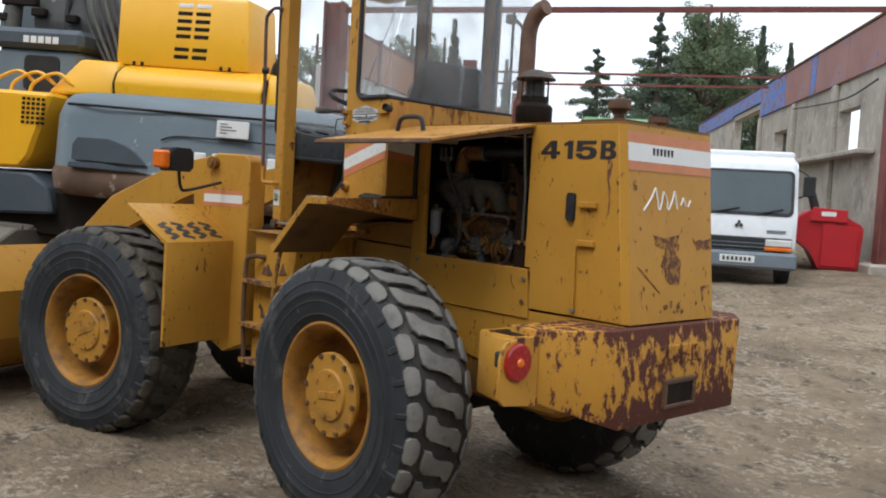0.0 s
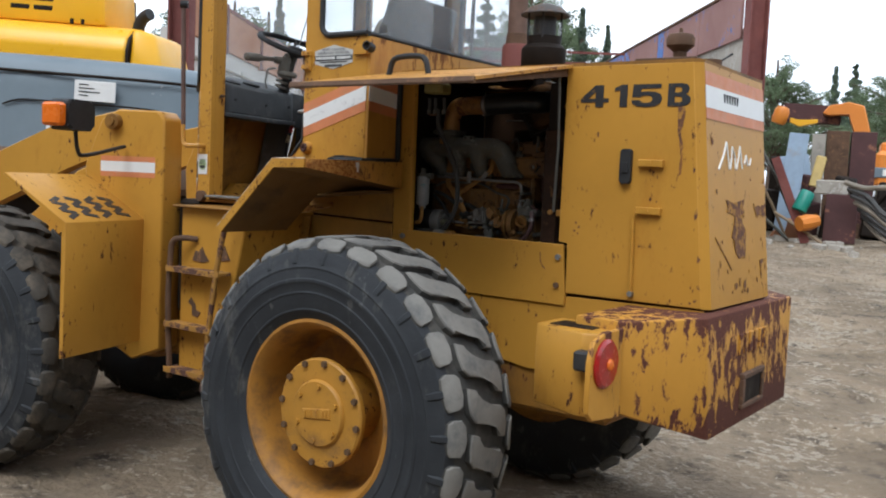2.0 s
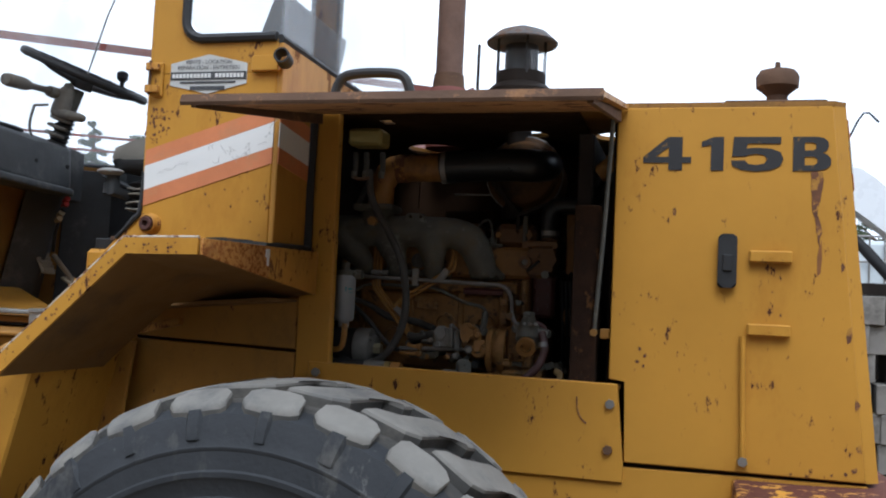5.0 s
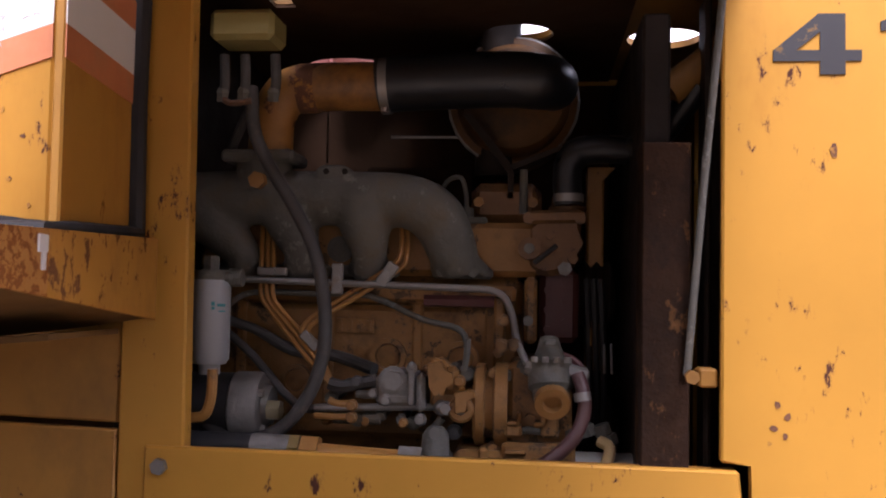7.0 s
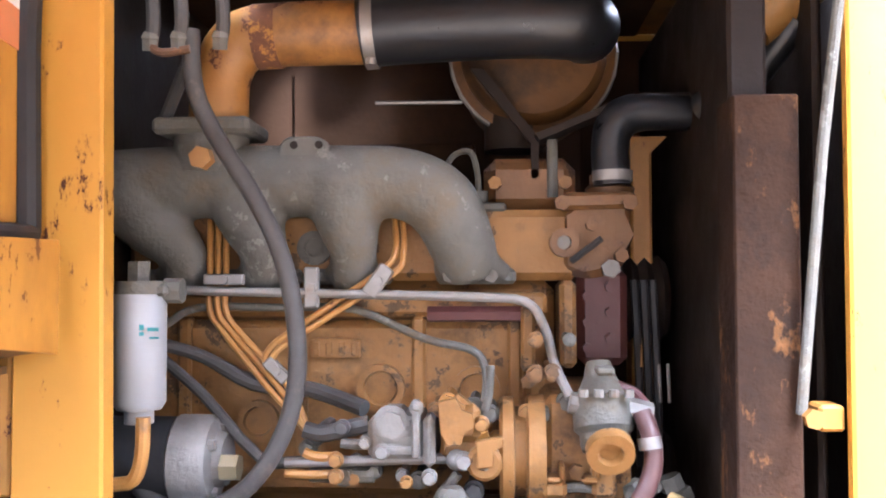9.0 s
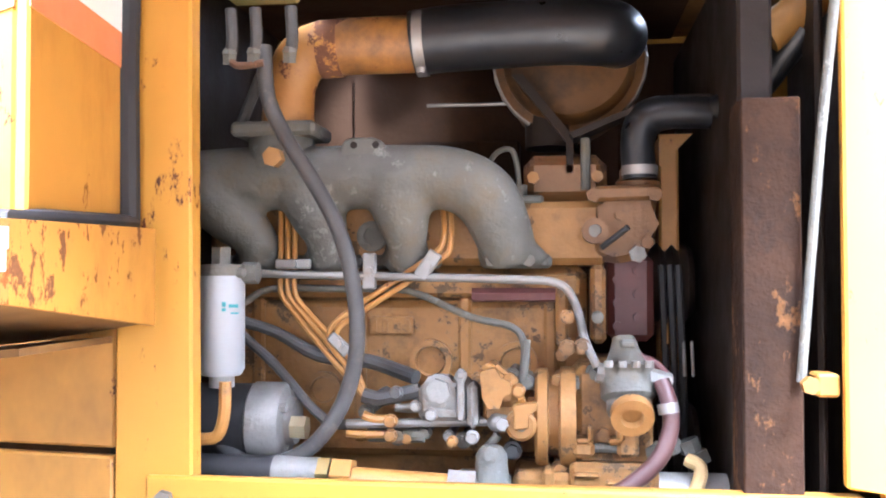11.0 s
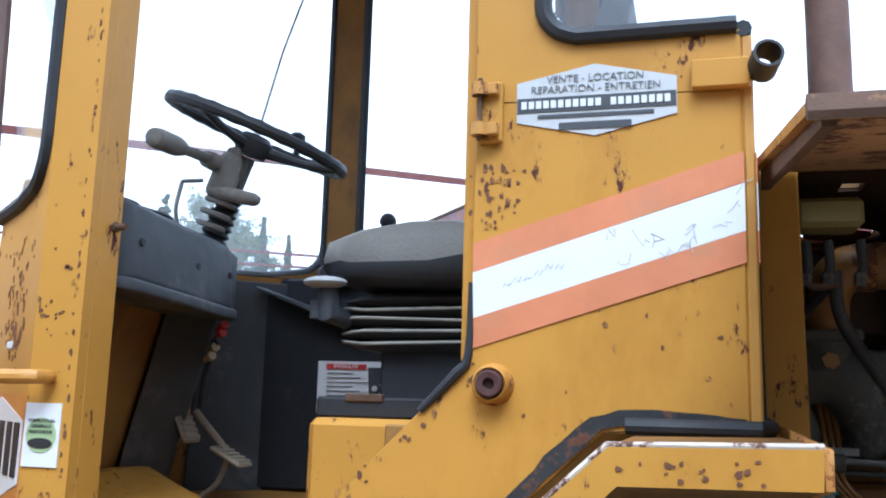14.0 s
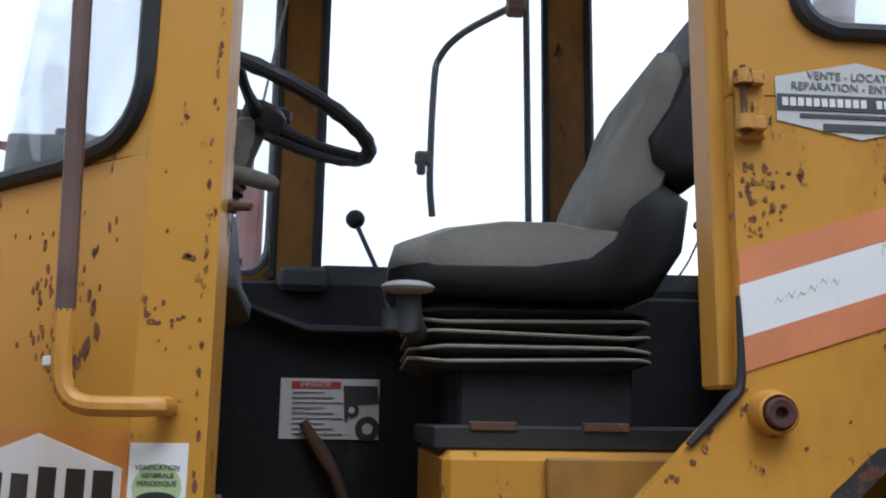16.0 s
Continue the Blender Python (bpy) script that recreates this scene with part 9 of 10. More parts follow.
tagged(part("wall_ledge", bm, M_CONC), "broken concrete ledge under the window holes", "ledge")
pipe("hanging_cable", [(0.2, 0.12, 4.2), (2.0, 0.14, 4.05), (4.5, 0.14, 4.15), (6.9, 0.12, 4.3)], 0.02, M_BLACK, wall_r, 6, 4)


def column(x, yy, h, ox=0.0):
    """A rusty I-section column."""
    bm = B()
    for a, b, c, d in ((-0.16, 0.16, -0.17, -0.14), (-0.16, 0.16, 0.14, 0.17), (-0.015, 0.015, -0.14, 0.14)):
        box(bm, x + a, x + b, yy + c, yy + d, 0.3, h)
    return tagged(part("steel_column", bm, M_RUSTRED, smooth=0), "rusty red steel column of the roofless hall", "column", "hall columns")


LEFT = Matrix.Translation((-11.1, 6.25, 0)) @ Matrix.Rotation(radians(123), 4, "Z")     # the left wall: x along it, -y to the hall's inside
column(-0.45, -0.05, 5.45)
for s, zr, zl in ((8.3, 5.28, 5.14), (9.85, 5.20, 5.0)):
    bm = B()
    tube(bm, [(s, 0.2, zr), (s, 10.1 - 0.104 * (s + 2), zl)], 0.042, 4)
    tagged(part("tie_beam", bm, M_RUSTRED, smooth=0), "slender red steel tie beam across the hall", "beam", "tie beams")
bm = B()
tube(bm, [(-0.45, -0.05, 5.42), (-0.45, -0.05, 6.3)], 0.03, 6)
tagged(part("steel_rod", bm, M_ENGD), "thin steel rod upright on the column", "rod")
bm = B()
box(bm, -0.95, 0.2, -0.35, 0.35, 0.3, 0.80, 0.03)
tagged(part("column_footing", bm, M_CONC), "chipped concrete footing under the column", "footing")
right_top = HALL @ Vector((-0.45, 0.0, 5.35))
TURNED[0] = None
left_top = LEFT @ Vector((-0.15, -0.14, 4.72))
bm = B()
tube(bm, [left_top, right_top], 0.075, 4)
tagged(part("tie_beam", bm, M_RUSTRED, smooth=0), "slender red steel tie beam across the hall", "beam", "tie beams")
# left wall
TURNED[0] = LEFT
column(-0.15, -0.14, 4.85)
for s in (10.0, 18.0):
    column(s, -0.25, 5.4)
bm = B()
box(bm, 0.0, 24, 0.0, 0.25, 0.3, 3.80)
tagged(part("wall_left", bm, M_PLASTER, smooth=0), "pale plastered wall of the roofless hall", "wall", kind="structure")
for i in range(8):
    s = 0.05 + i * 2.6
    bm = B()
    box(bm, s, s + 2.5, -0.05, 0.06, 3.805, 4.56, 0.01)
    tagged(part("fascia_panel", bm, M_ORSHEET), "orange-brown rusted sheet panel along the wall's top", "panel", "fascia panels")
    bm = B()
    box(bm, s + 2.52, s + 2.60, -0.09, 0.02, 3.75, 4.66)
    tagged(part("wall_stud", bm, M_RUSTRED, smooth=0), "rusty steel stud between the sheet panels", "stud", "wall studs")
    bm = B()
    box(bm, s + 1.2, s + 1.30, -0.04, -0.002, 1.6, 3.55, 0.01)
    tagged(part("wall_rib", bm, M_PLASTER, smooth=0), "pale plaster rib on the plastered wall", "rib", "wall ribs")
bm = B()
box(bm, 0.0, 21, -0.06, 0.10, 4.565, 4.63)
tagged(part("top_rail", bm, M_RUSTRED, smooth=0), "dark red rail along the wall's top", "rail")
bm = B()
tube(bm, [(0.3, -0.05, 3.45), (24, -0.05, 3.45)], 0.03, 6)
tagged(part("wall_pipe", bm, M_CONC), "thin pale pipe along the plastered wall", "pipe")
TURNED[0] = HALL
# far end wall that closes the hall
bm = B()
box(bm, 25.9, 26.1, 0.0, 7.4, 0.5, 2.6)
tagged(part("wall_end", bm, M_CONC, smooth=0), "low concrete end wall of the hall", "wall", kind="structure")
TURNED[0] = None

M_DWALL = mat("dark_blocking_wall", (0.16, 0.15, 0.13, 1), 0.9, var=0.3, scale=0.8, bump=0.3, bscale=15)
# unseen plain walls added behind and beside the walk to block low light
bm = B()
box(bm, -22, 13, -9.3, -9.0, -0.2, 6.5)
tagged(part("blocking_wall_south", bm, M_DWALL, smooth=0), "unseen plain dark wall added to block low light", "wall", kind="structure")
bm = B()
box(bm, 13.0, 13.3, -9.3, 14, -0.2, 6.0)
tagged(part("blocking_wall_east", bm, M_DWALL, smooth=0), "unseen plain dark wall added to block low light", "wall", kind="structure")

# ---- white light truck: x across, front along -y ----
M_TRW = mat("white_truck_paint", (0.72, 0.74, 0.76, 1), 0.3, var=0.05, scale=2, bump=0.02)
# the glass base is greyed to stand for reflected sky
M_TRD = mat("truck_dark_glass", (0.065, 0.085, 0.095, 1), 0.08, var=0.2, scale=1, bump=0.0)
M_TRB = mat("truck_grey_bumper", (0.16, 0.19, 0.22, 1), 0.5, var=0.15, scale=3)
tr = thing("light_truck", place(-4.98, 9.84, 33), "white forward-control light truck parked in the yard", "truck")
bm = B()
prism(bm, [(0.0, 0.50), (-0.03, 0.65), (-0.02, 0.88), (0.04, 1.08), (0.25, 1.86), (0.33, 1.98), (0.50, 2.04), (1.55, 2.06), (1.6, 2.0), (1.6, 0.50)], "yz", -0.86, 0.86, 0.075)
part("cab_body", bm, M_TRW, tr)
bm = B()
TILT = Matrix.Translation((0, 0.034, 1.10)) @ Matrix.Rotation(math.atan2(0.21, 0.78), 4, "X").inverted()
prism(bm, rounded(-0.80, 0.80, 0.0, 0.74, 0.09), "xz", -0.006, 0.05, 0.0, m=TILT)
part("screen_rubber", bm, M_BLACK, tr)
bm = B()
prism(bm, rounded(-0.755, 0.755, 0.045, 0.695, 0.07), "xz", -0.012, 0.02, 0.0, m=TILT)
part("windscreen", bm, M_TRD, tr, "large dark tinted windscreen, greyed for reflected sky")
for x in (-0.35, 0.3):
    pipe("wiper", [(x, 0.005, 1.13), (x + 0.34, 0.03, 1.21)], 0.012, M_BLACK, tr, 6)
bm = B()
box(bm, -0.80, 0.80, -0.05, 0.03, 0.56, 0.76, 0.02)
gr = part("grille", bm, M_BLACK, tr)
for z in (0.60, 0.66):
    bm = B()
    box(bm, -0.40, 0.40, -0.056, -0.04, z, z + 0.012)
    part("grille_bar", bm, M_TRB, gr)
for x in (-0.6, 0.6):
    bm = B()
    box(bm, x - 0.20, x + 0.20, -0.065, 0.0, 0.62, 0.74, 0.02)
    part("headlamp", bm, mat("lamp_glass", (0.6, 0.6, 0.58, 1), 0.15, var=0.2, scale=9), tr)
    bm = B()
    box(bm, x - 0.20, x + 0.20, -0.07, 0.0, 0.56, 0.615, 0.01)
    part("indicator", bm, M_AMBER, tr)
bm = B()
box(bm, -0.88, 0.88, -0.12, 0.15, 0.27, 0.53, 0.04)
part("bumper", bm, M_TRB, tr)
bm = B()
box(bm, -0.26, 0.26, -0.135, -0.12, 0.36, 0.47, 0.003)
pl = part("number_plate", bm, M_WHITE, tr)
for i in range(7):
    bm = B()
    box(bm, -0.22 + i * 0.064, -0.18 + i * 0.064, -0.139, -0.135, 0.385, 0.445)
    part("plate_bar", bm, M_INK, pl)
for x, z in ((0.0, 0.985), (-0.035, 0.93), (0.035, 0.93)):
    bm = B()
    prism(bm, [(x - 0.03, z), (x, z - 0.035), (x + 0.03, z), (x, z + 0.035)], "xz", -0.035, 0.0)
    part("badge", bm, M_INK, tr)
bm = B()
box(bm, 0.42, 0.70, -0.036, 0.0, 0.84, 0.88)
part("brand_bar", bm, M_TRB, tr)
for x in (-1.0, 1.0):
    pipe("mirror_arm", [(x * 0.86, 0.25, 1.4), (x * 0.98, 0.1, 1.45), (x * 0.98, 0.1, 1.75), (x * 0.86, 0.3, 1.85)], 0.015, M_BLACK, tr, 6)
    bm = B()
    box(bm, x - 0.09, x + 0.09, 0.03, 0.09, 1.42, 1.74, 0.02)
    part("mirror", bm, M_BLACK, tr)
    for y in (0.55, 3.2):
        bm = B()
        lathe(bm, [(0.0, -0.1), (0.2, -0.1), (0.36, -0.09), (0.37, 0.0), (0.36, 0.09), (0.2, 0.1), (0.0, 0.1)], 20, along((1, 0, 0), (x * 0.74, y, 0.37)))
        part("wheel", bm, M_TYRE, tr)
bm = B()
box(bm, -0.95, 0.95, 1.7, 4.6, 0.75, 2.20, 0.03)
part("cargo_box", bm, M_TRW, tr)
bm = B()
box(bm, -0.6, 0.6, 0.5, 4.5, 0.4, 0.75, 0.02)
part("chassis", bm, M_BLACK, tr)

# ---- red hopper by the column ----
M_HRED = mat("red_paint", (0.42, 0.012, 0.018, 1), 0.4, var=0.15, scale=2, bump=0.05)
hp = thing("hopper_bucket", place(-5.3, 13.6, 32), "bright red steel hopper bucket standing by the wall", "hopper")
bm = B()
prism(bm, [(-0.65, 0.85), (-0.35, 1.08), (0.30, 1.08), (0.30, 0.95), (0.55, 0.85), (0.6, 0.75), (0.55, 0.0), (-0.15, 0.0), (-0.30, 0.35), (-0.65, 0.55)], "xz", -0.35, 0.45, 0.02)
part("shell", bm, M_HRED, hp)
bm = B()
prism(bm, [(-0.12, 0.06), (0.5, 0.06), (0.52, 0.8), (-0.10, 0.86)], "xz", -0.39, -0.352, 0.01)
part("front_plate", bm, M_HRED, hp)
bm = B()
prism(bm, [(-0.35, 0.88), (0.30, 0.88), (0.30, 1.10), (-0.30, 1.14)], "xz", -0.43, -0.40, 0.01)
part("top_plate", bm, M_HRED, hp)
bm = B()
box(bm, -0.15, 0.1, -0.437, -0.43, 0.98, 1.06)
part("brand_bar", bm, M_WHITE, hp)
pipe("ram", [(-0.20, 0.0, 1.05), (-0.32, 0.0, 1.45)], 0.08, M_BLACK, hp, 12)
TURNED[0] = None


# ---- scrap by the column: sheets, beams, drums, poles ----
def scrap(name, label, category, x, y, deg, build, material, tilt=(0, 0), z=0.0, group=""):
    TURNED[0] = None
    bm = B()
    build(bm)
    bmesh.ops.transform(bm, matrix=place(x, y, deg) @ Matrix.Translation((0, 0, z)) @ Euler((radians(tilt[0]), radians(tilt[1]), 0)).to_matrix().to_4x4(), verts=bm.verts)
    return tagged(part(name, bm, material), label, category, group)


def bx(*d, bevel=0.01):
    return lambda bm: box(bm, *d, bevel)


def pole(length, r):
    return lambda bm: tube(bm, [(0, 0, 0), (0.02 * length, 0, 0.5 * length), (0, 0, length)], r, 8)


M_SHEETB = mat("pale_blue_sheet", (0.28, 0.36, 0.46, 1), 0.5, var=0.2, scale=3, dirt=(0.3, 0.27, 0.22, 1), dirt_at=0.55)
M_GREENP = mat("green_plastic", (0.02, 0.22, 0.16, 1), 0.4, var=0.2, scale=4)
M_BROWN = mat("rusty_brown_box_steel", (0.075, 0.03, 0.028, 1), 0.8, var=0.3, scale=2, chips=(0.28, 0.12, 0.07, 1), chip_at=0.62, chip_scale=3, bump=0.2)
M_TIMBER = mat("grey_timber", (0.26, 0.19, 0.12, 1), 0.85, var=0.3, scale=5, stretch=(1, 1, 0.1), bump=0.3)
M_PALEHOSE = mat("pale_hose", (0.2, 0.17, 0.13, 1), 0.7, var=0.3)
M_CASE = mat("orange_machine_paint", (0.62, 0.20, 0.02, 1), 0.45, var=0.12, scale=2)
scrap("bent_sheet", "pale blue sheet-metal cabinet door leaning in scrap", "metal sheet", -4.15, 15.95, 13, bx(-0.19, 0.19, -0.04, 0.04, 0, 2.15), M_SHEETB, (-8, 5))
scrap("sheet_frame", "pale blue bent sheet frame in the scrap", "metal sheet", -3.85, 16.4, 25, bx(-0.30, 0.30, -0.03, 0.03, 1.2, 1.75), M_SHEETB, (-14, -8))
scrap("steel_beam", "rusty brown steel beam leaning on the scrap", "beam", -3.45, 15.0, 13, lambda bm: [box(bm, -0.08, 0.08, -0.07, -0.055, 0, 1.75), box(bm, -0.08, 0.08, 0.055, 0.07, 0, 1.75), box(bm, -0.012, 0.012, -0.055, 0.055, 0, 1.75)], M_RUSTRED, (-8, -22))
for i, (x, yy, dg, tx, ty, ln) in enumerate(((-3.55, 15.2, 13, -6, -27, 2.6), (-3.9, 15.4, 50, 6, -35, 1.6), (-3.75, 15.1, 10, -4, -52, 1.3), (-3.1, 15.0, 13, 0, -58, 1.1))):
    scrap("timber_pole", "weathered timber pole leaning in the scrap", "pole", x, yy, dg, pole(ln, 0.03), M_TIMBER if i % 2 else M_CAST, (tx, ty), group="scrap poles")
scrap("plastic_drum", "green plastic drum wedged in the scrap", "drum", -3.6, 14.95, 0, lambda bm: lathe(bm, [(0.0, 0), (0.13, 0), (0.14, 0.03), (0.14, 0.36), (0.12, 0.40), (0.0, 0.40)], 18), M_GREENP, (-18, 18), 0.62)
scrap("orange_drum", "crushed orange-brown drum in the scrap", "drum", -3.4, 14.9, 40, lambda bm: lathe(bm, [(0.0, -0.2), (0.14, -0.2), (0.16, 0.0), (0.12, 0.2), (0.0, 0.2)], 10, along((1, 0.2, 0.2), (0, 0, 0.4))), M_CASE)
scrap("yellow_sack", "creased yellow plastic panel in the scrap", "panel", -3.83, 16.0, 20, bx(-0.10, 0.10, -0.03, 0.03, 1.1, 1.75, bevel=0.02), mat("pale_yellow_plastic", (0.5, 0.36, 0.12, 1), 0.5, var=0.2), (-10, 12))
scrap("scrap_tank", "orange-rust steel tank on top of the scrap", "tank", -4.65, 17.0, 13, lambda bm: lathe(bm, [(0.0, -0.2), (0.13, -0.18), (0.16, -0.1), (0.16, 0.1), (0.12, 0.18), (0.0, 0.2)], 14, along((0.3, 0, 1), (0, 0, 0))), M_CASE, (0, 0), 2.5)
scrap("steel_box", "rusty brown steel plate box", "steel box", -3.02, 15.72, 13, bx(-0.29, 0.29, -0.28, 0.28, 0, 0.93), M_BROWN, (0, 1))
scrap("concrete_block", "grey concrete block lying on a steel box", "concrete block", -3.2, 15.7, 13, bx(-0.29, 0.29, -0.2, 0.2, 0, 0.28, bevel=0.02), M_CONC, (0, 0), 0.93)
scrap("grey_locker", "pale grey steel locker in the scrap", "locker", -3.9, 17.3, 13, bx(-0.13, 0.13, -0.2, 0.2, 0, 2.1), M_CONC)
scrap("skip", "rust-streaked red-brown steel skip", "skip", -3.66, 17.95, 13, bx(-0.24, 0.22, -0.5, 0.5, 0, 2.15), M_RUST)
scrap("skip", "dark red-brown rusty steel skip", "skip", -3.2, 18.05, 13, bx(-0.22, 0.27, -0.5, 0.5, 0, 2.15), M_BROWN)
scrap("rust_beam", "long rusted beam lying over the scrap", "beam", -4.5, 18.3, 13, bx(-0.45, 0.75, -0.2, 0.2, 0, 0.40), M_BROWN, (0, 3), 2.35)
scrap("yellow_beam", "bent yellow machine arm lying over the scrap", "machine arm", -4.2, 17.2, 13, lambda bm: prism(bm, [(-0.3, 0.10), (-0.1, 0.02), (0.25, 0.12), (0.25, 0.20), (-0.1, 0.16), (-0.3, 0.20)], "xz", -0.1, 0.1, 0.01), M_EXY, (0, 3), 2.22)
scrap("digger_arm", "orange excavator arm folded over a skip", "machine arm", -3.45, 18.2, 13, lambda bm: prism(bm, [(-0.62, 0.36), (-0.5, 0.52), (-0.1, 0.60), (0.20, 0.52), (0.36, -0.05), (0.02, -0.05), (-0.08, 0.36), (-0.5, 0.30)], "xz", -0.2, 0.2, 0.02), M_CASE, (0, 0), 2.19)
for i, (x, yy, w, h, z, m) in enumerate(((-2.4, 17.0, 0.5, 1.15, 0, M_ENGD), (-1.7, 16.8, 0.6, 0.9, 0, M_ENGD), (-4.6, 17.5, 0.5, 1.6, 0, M_ENGD), (-4.1, 16.9, 0.35, 1.3, 0, M_BROWN), (-3.4, 16.9, 0.3, 1.3, 0, M_ENGD))):
    scrap("crushed_machine", "dark crushed machine frame in the scrap", "scrap", x, yy, 13 + 20 * i, lambda bm: [box(bm, -w, w, -0.25, 0.25, 0, h * 0.55, 0.03), box(bm, -w * 0.6, w * 0.3, -0.2, 0.2, h * 0.5, h, 0.03), tube(bm, [(-w, 0, h * 0.3), (0, -0.3, h * 0.9), (w, 0.1, h * 0.6)], 0.05, 8, 3)], m, (4 * i - 6, 5 - 3 * i), z, "crushed frames")
rnd = random.Random(8)
for i in range(16):
    s = rnd.uniform(0.08, 0.26)
    scrap("metal_plate", "crumpled rusty scrap plate", "scrap", rnd.uniform(-4.3, -1.2), rnd.uniform(15.2, 17.4), rnd.uniform(0, 180), bx(-s, s, -0.03, 0.03, -s * 0.7, s * 0.9), rnd.choice((M_RUST, M_BROWN, M_CAST, M_ORSHEET, M_SHEETB)), (rnd.uniform(-60, 60), rnd.uniform(-60, 60)), rnd.uniform(0.02, 0.25), "scrap plates")
for i in range(26):
    s = rnd.uniform(0.03, 0.13)
    scrap("rubble", "broken concrete rubble on the ground", "rubble", rnd.uniform(-5.4, -0.6), rnd.uniform(13.6, 15.4), rnd.uniform(0, 180), bx(-s, s, -s * 0.7, s * 0.7, -0.05, s * 0.8, bevel=0.02), M_CONC, (rnd.uniform(-15, 15), rnd.uniform(-15, 15)), 0, "rubble")

# orange excavator parked behind the scrap, with hoses before it
oe = thing("orange_excavator", place(-3.1, 23.0, 13), "orange and grey excavator parked beyond the scrap", "excavator")
bm = B()
box(bm, -0.75, 0.75, 0.0, 1.8, 1.0, 2.0, 0.12)
part("rear_body", bm, M_CASE, oe)
bm = B()
box(bm, -0.77, 0.77, -0.02, 0.5, 1.28, 1.55, 0.02)
bd = part("grey_band", bm, M_EXG, oe)
for i in range(4):
    bm = B()
    box(bm, -0.55 + i * 0.27, -0.35 + i * 0.27, -0.035, -0.02, 1.33, 1.50, 0.01)
    part("brand_bar", bm, M_WHITE, oe)
bm = B()
box(bm, -0.6, 0.65, 0.8, 1.8, 2.0, 2.25, 0.05)
part("hood", bm, M_CASE, oe)
for x in (-0.8, 0.35):
    bm = B()
    prism(bm, [(-0.4, 0.4), (-0.2, 0.8), (2.8, 0.8), (3.0, 0.4), (2.7, 0.0), (-0.1, 0.0)], "yz", x, x + 0.5, 0.03)
    part("track", bm, M_ENGD, oe)
bm = B()
prism(bm, [(-0.2, 2.2), (0.1, 2.2), (0.35, 3.0), (0.15, 3.1), (0.0, 2.7)], "xz", 0.5, 0.55, 0.01)
part("blue_flap", bm, mat("blue_tarpaulin", (0.03, 0.2, 0.5, 1), 0.5, var=0.2), oe)
TURNED[0] = None
for i in range(7):
    bm = B()
    x0, g = -2.85 + i * 0.06, ground_height(-2.5, 15.2)
    tube(bm, [(x0, 15.1 + 0.05 * i, g + 1.22 - i * 0.12), (x0 + 0.35, 15.1, g + 1.12 - i * 0.15), (x0 + 0.7, 15.0, g + (1.14 if i == 0 else 0.75 - i * 0.11)), (x0 + 1.2, 15.0, g + (1.10 if i == 0 else 0.52 - i * 0.06)), (x0 + 2.0, 15.1, g + (0.9 if i == 0 else 0.35 - i * 0.03))], 0.05, 8, 5)
    tagged(part("thick_hose", bm, M_PALEHOSE if i % 3 == 0 else M_HOSE), "thick old hydraulic hose lying in the scrap", "hose", "thick hoses")
scrap("mangled_axle", "rusty axle and steel parts on the ground", "axle", -1.0, 16.6, 70, lambda bm: [tube(bm, [(-0.9, 0, 0.3), (0.9, 0, 0.3)], 0.1, 10), lathe(bm, [(0.0, -0.12), (0.36, -0.12), (0.36, 0.12), (0.0, 0.12)], 18, along((1, 0, 0), (-0.8, 0, 0.36))), lathe(bm, [(0.0, -0.12), (0.36, -0.12), (0.36, 0.12), (0.0, 0.12)], 18, along((1, 0, 0), (0.8, 0, 0.36)))], M_ENGD)
bm = B()
tube(bm, [(0.6, 17.6, ground_height(0.6, 17.6) + 0.45), (1.1, 19.8, ground_height(1.1, 19.8) + 0.45)], 0.45, 22)
tagged(part("steel_pipe", bm, M_CAST), "wide grey steel pipe section lying on the ground", "pipe")

# ---- white boom, cage tanks and concrete pieces beyond the hood ----
wb = thing("white_boom", place(0.0, 8.0, 0), "white painted machine boom resting on stacked parts", "machine boom")
bm = B()
prism(bm, [(-0.7, 1.35), (-0.5, 1.68), (0.0, 2.02), (0.92, 2.80), (1.05, 2.88), (1.25, 2.86), (1.40, 2.74), (2.4, 1.85), (2.35, 1.50), (1.22, 2.42), (1.02, 2.44), (0.05, 1.66), (-0.55, 1.25)], "xz", -0.16, 0.16, 0.02)
part("boom", bm, M_TRW, wb)
for x, z in ((0.82, 2.72), (1.12, 2.26), (-0.3, 1.62)):
    bm = B()
    tube(bm, [(x, -0.22, z), (x, 0.22, z)], 0.07, 16)
    part("pin", bm, M_STEEL, wb)
bm = B()
box(bm, 1.02, 1.22, -0.12, 0.12, 2.05, 2.45, 0.03)
part("ram_lug", bm, M_TRW, wb)
pipe("ram", [(1.08, -0.05, 2.28), (1.35, -0.05, 1.98), (1.95, -0.05, 1.30)], [0.035, 0.06, 0.06], M_BLACK, wb, 12)
pipe("ram", [(-0.45, -0.22, 1.90), (0.25, -0.22, 2.35), (0.72, -0.22, 2.72)], [0.02, 0.045, 0.06], M_BLACK, wb, 10)
pipe("boom_hose", [(0.95, 0.0, 2.85), (1.12, 0.0, 3.1), (1.30, 0.0, 3.45), (1.45, 0.0, 3.35)], 0.012, M_BLACK, wb, 6, 3)
bm = B()
box(bm, 0.25, 2.2, -0.25, 0.25, 0.0, 1.32, 0.03)
part("boom_rest", bm, M_ENGD, wb)
TURNED[0] = None


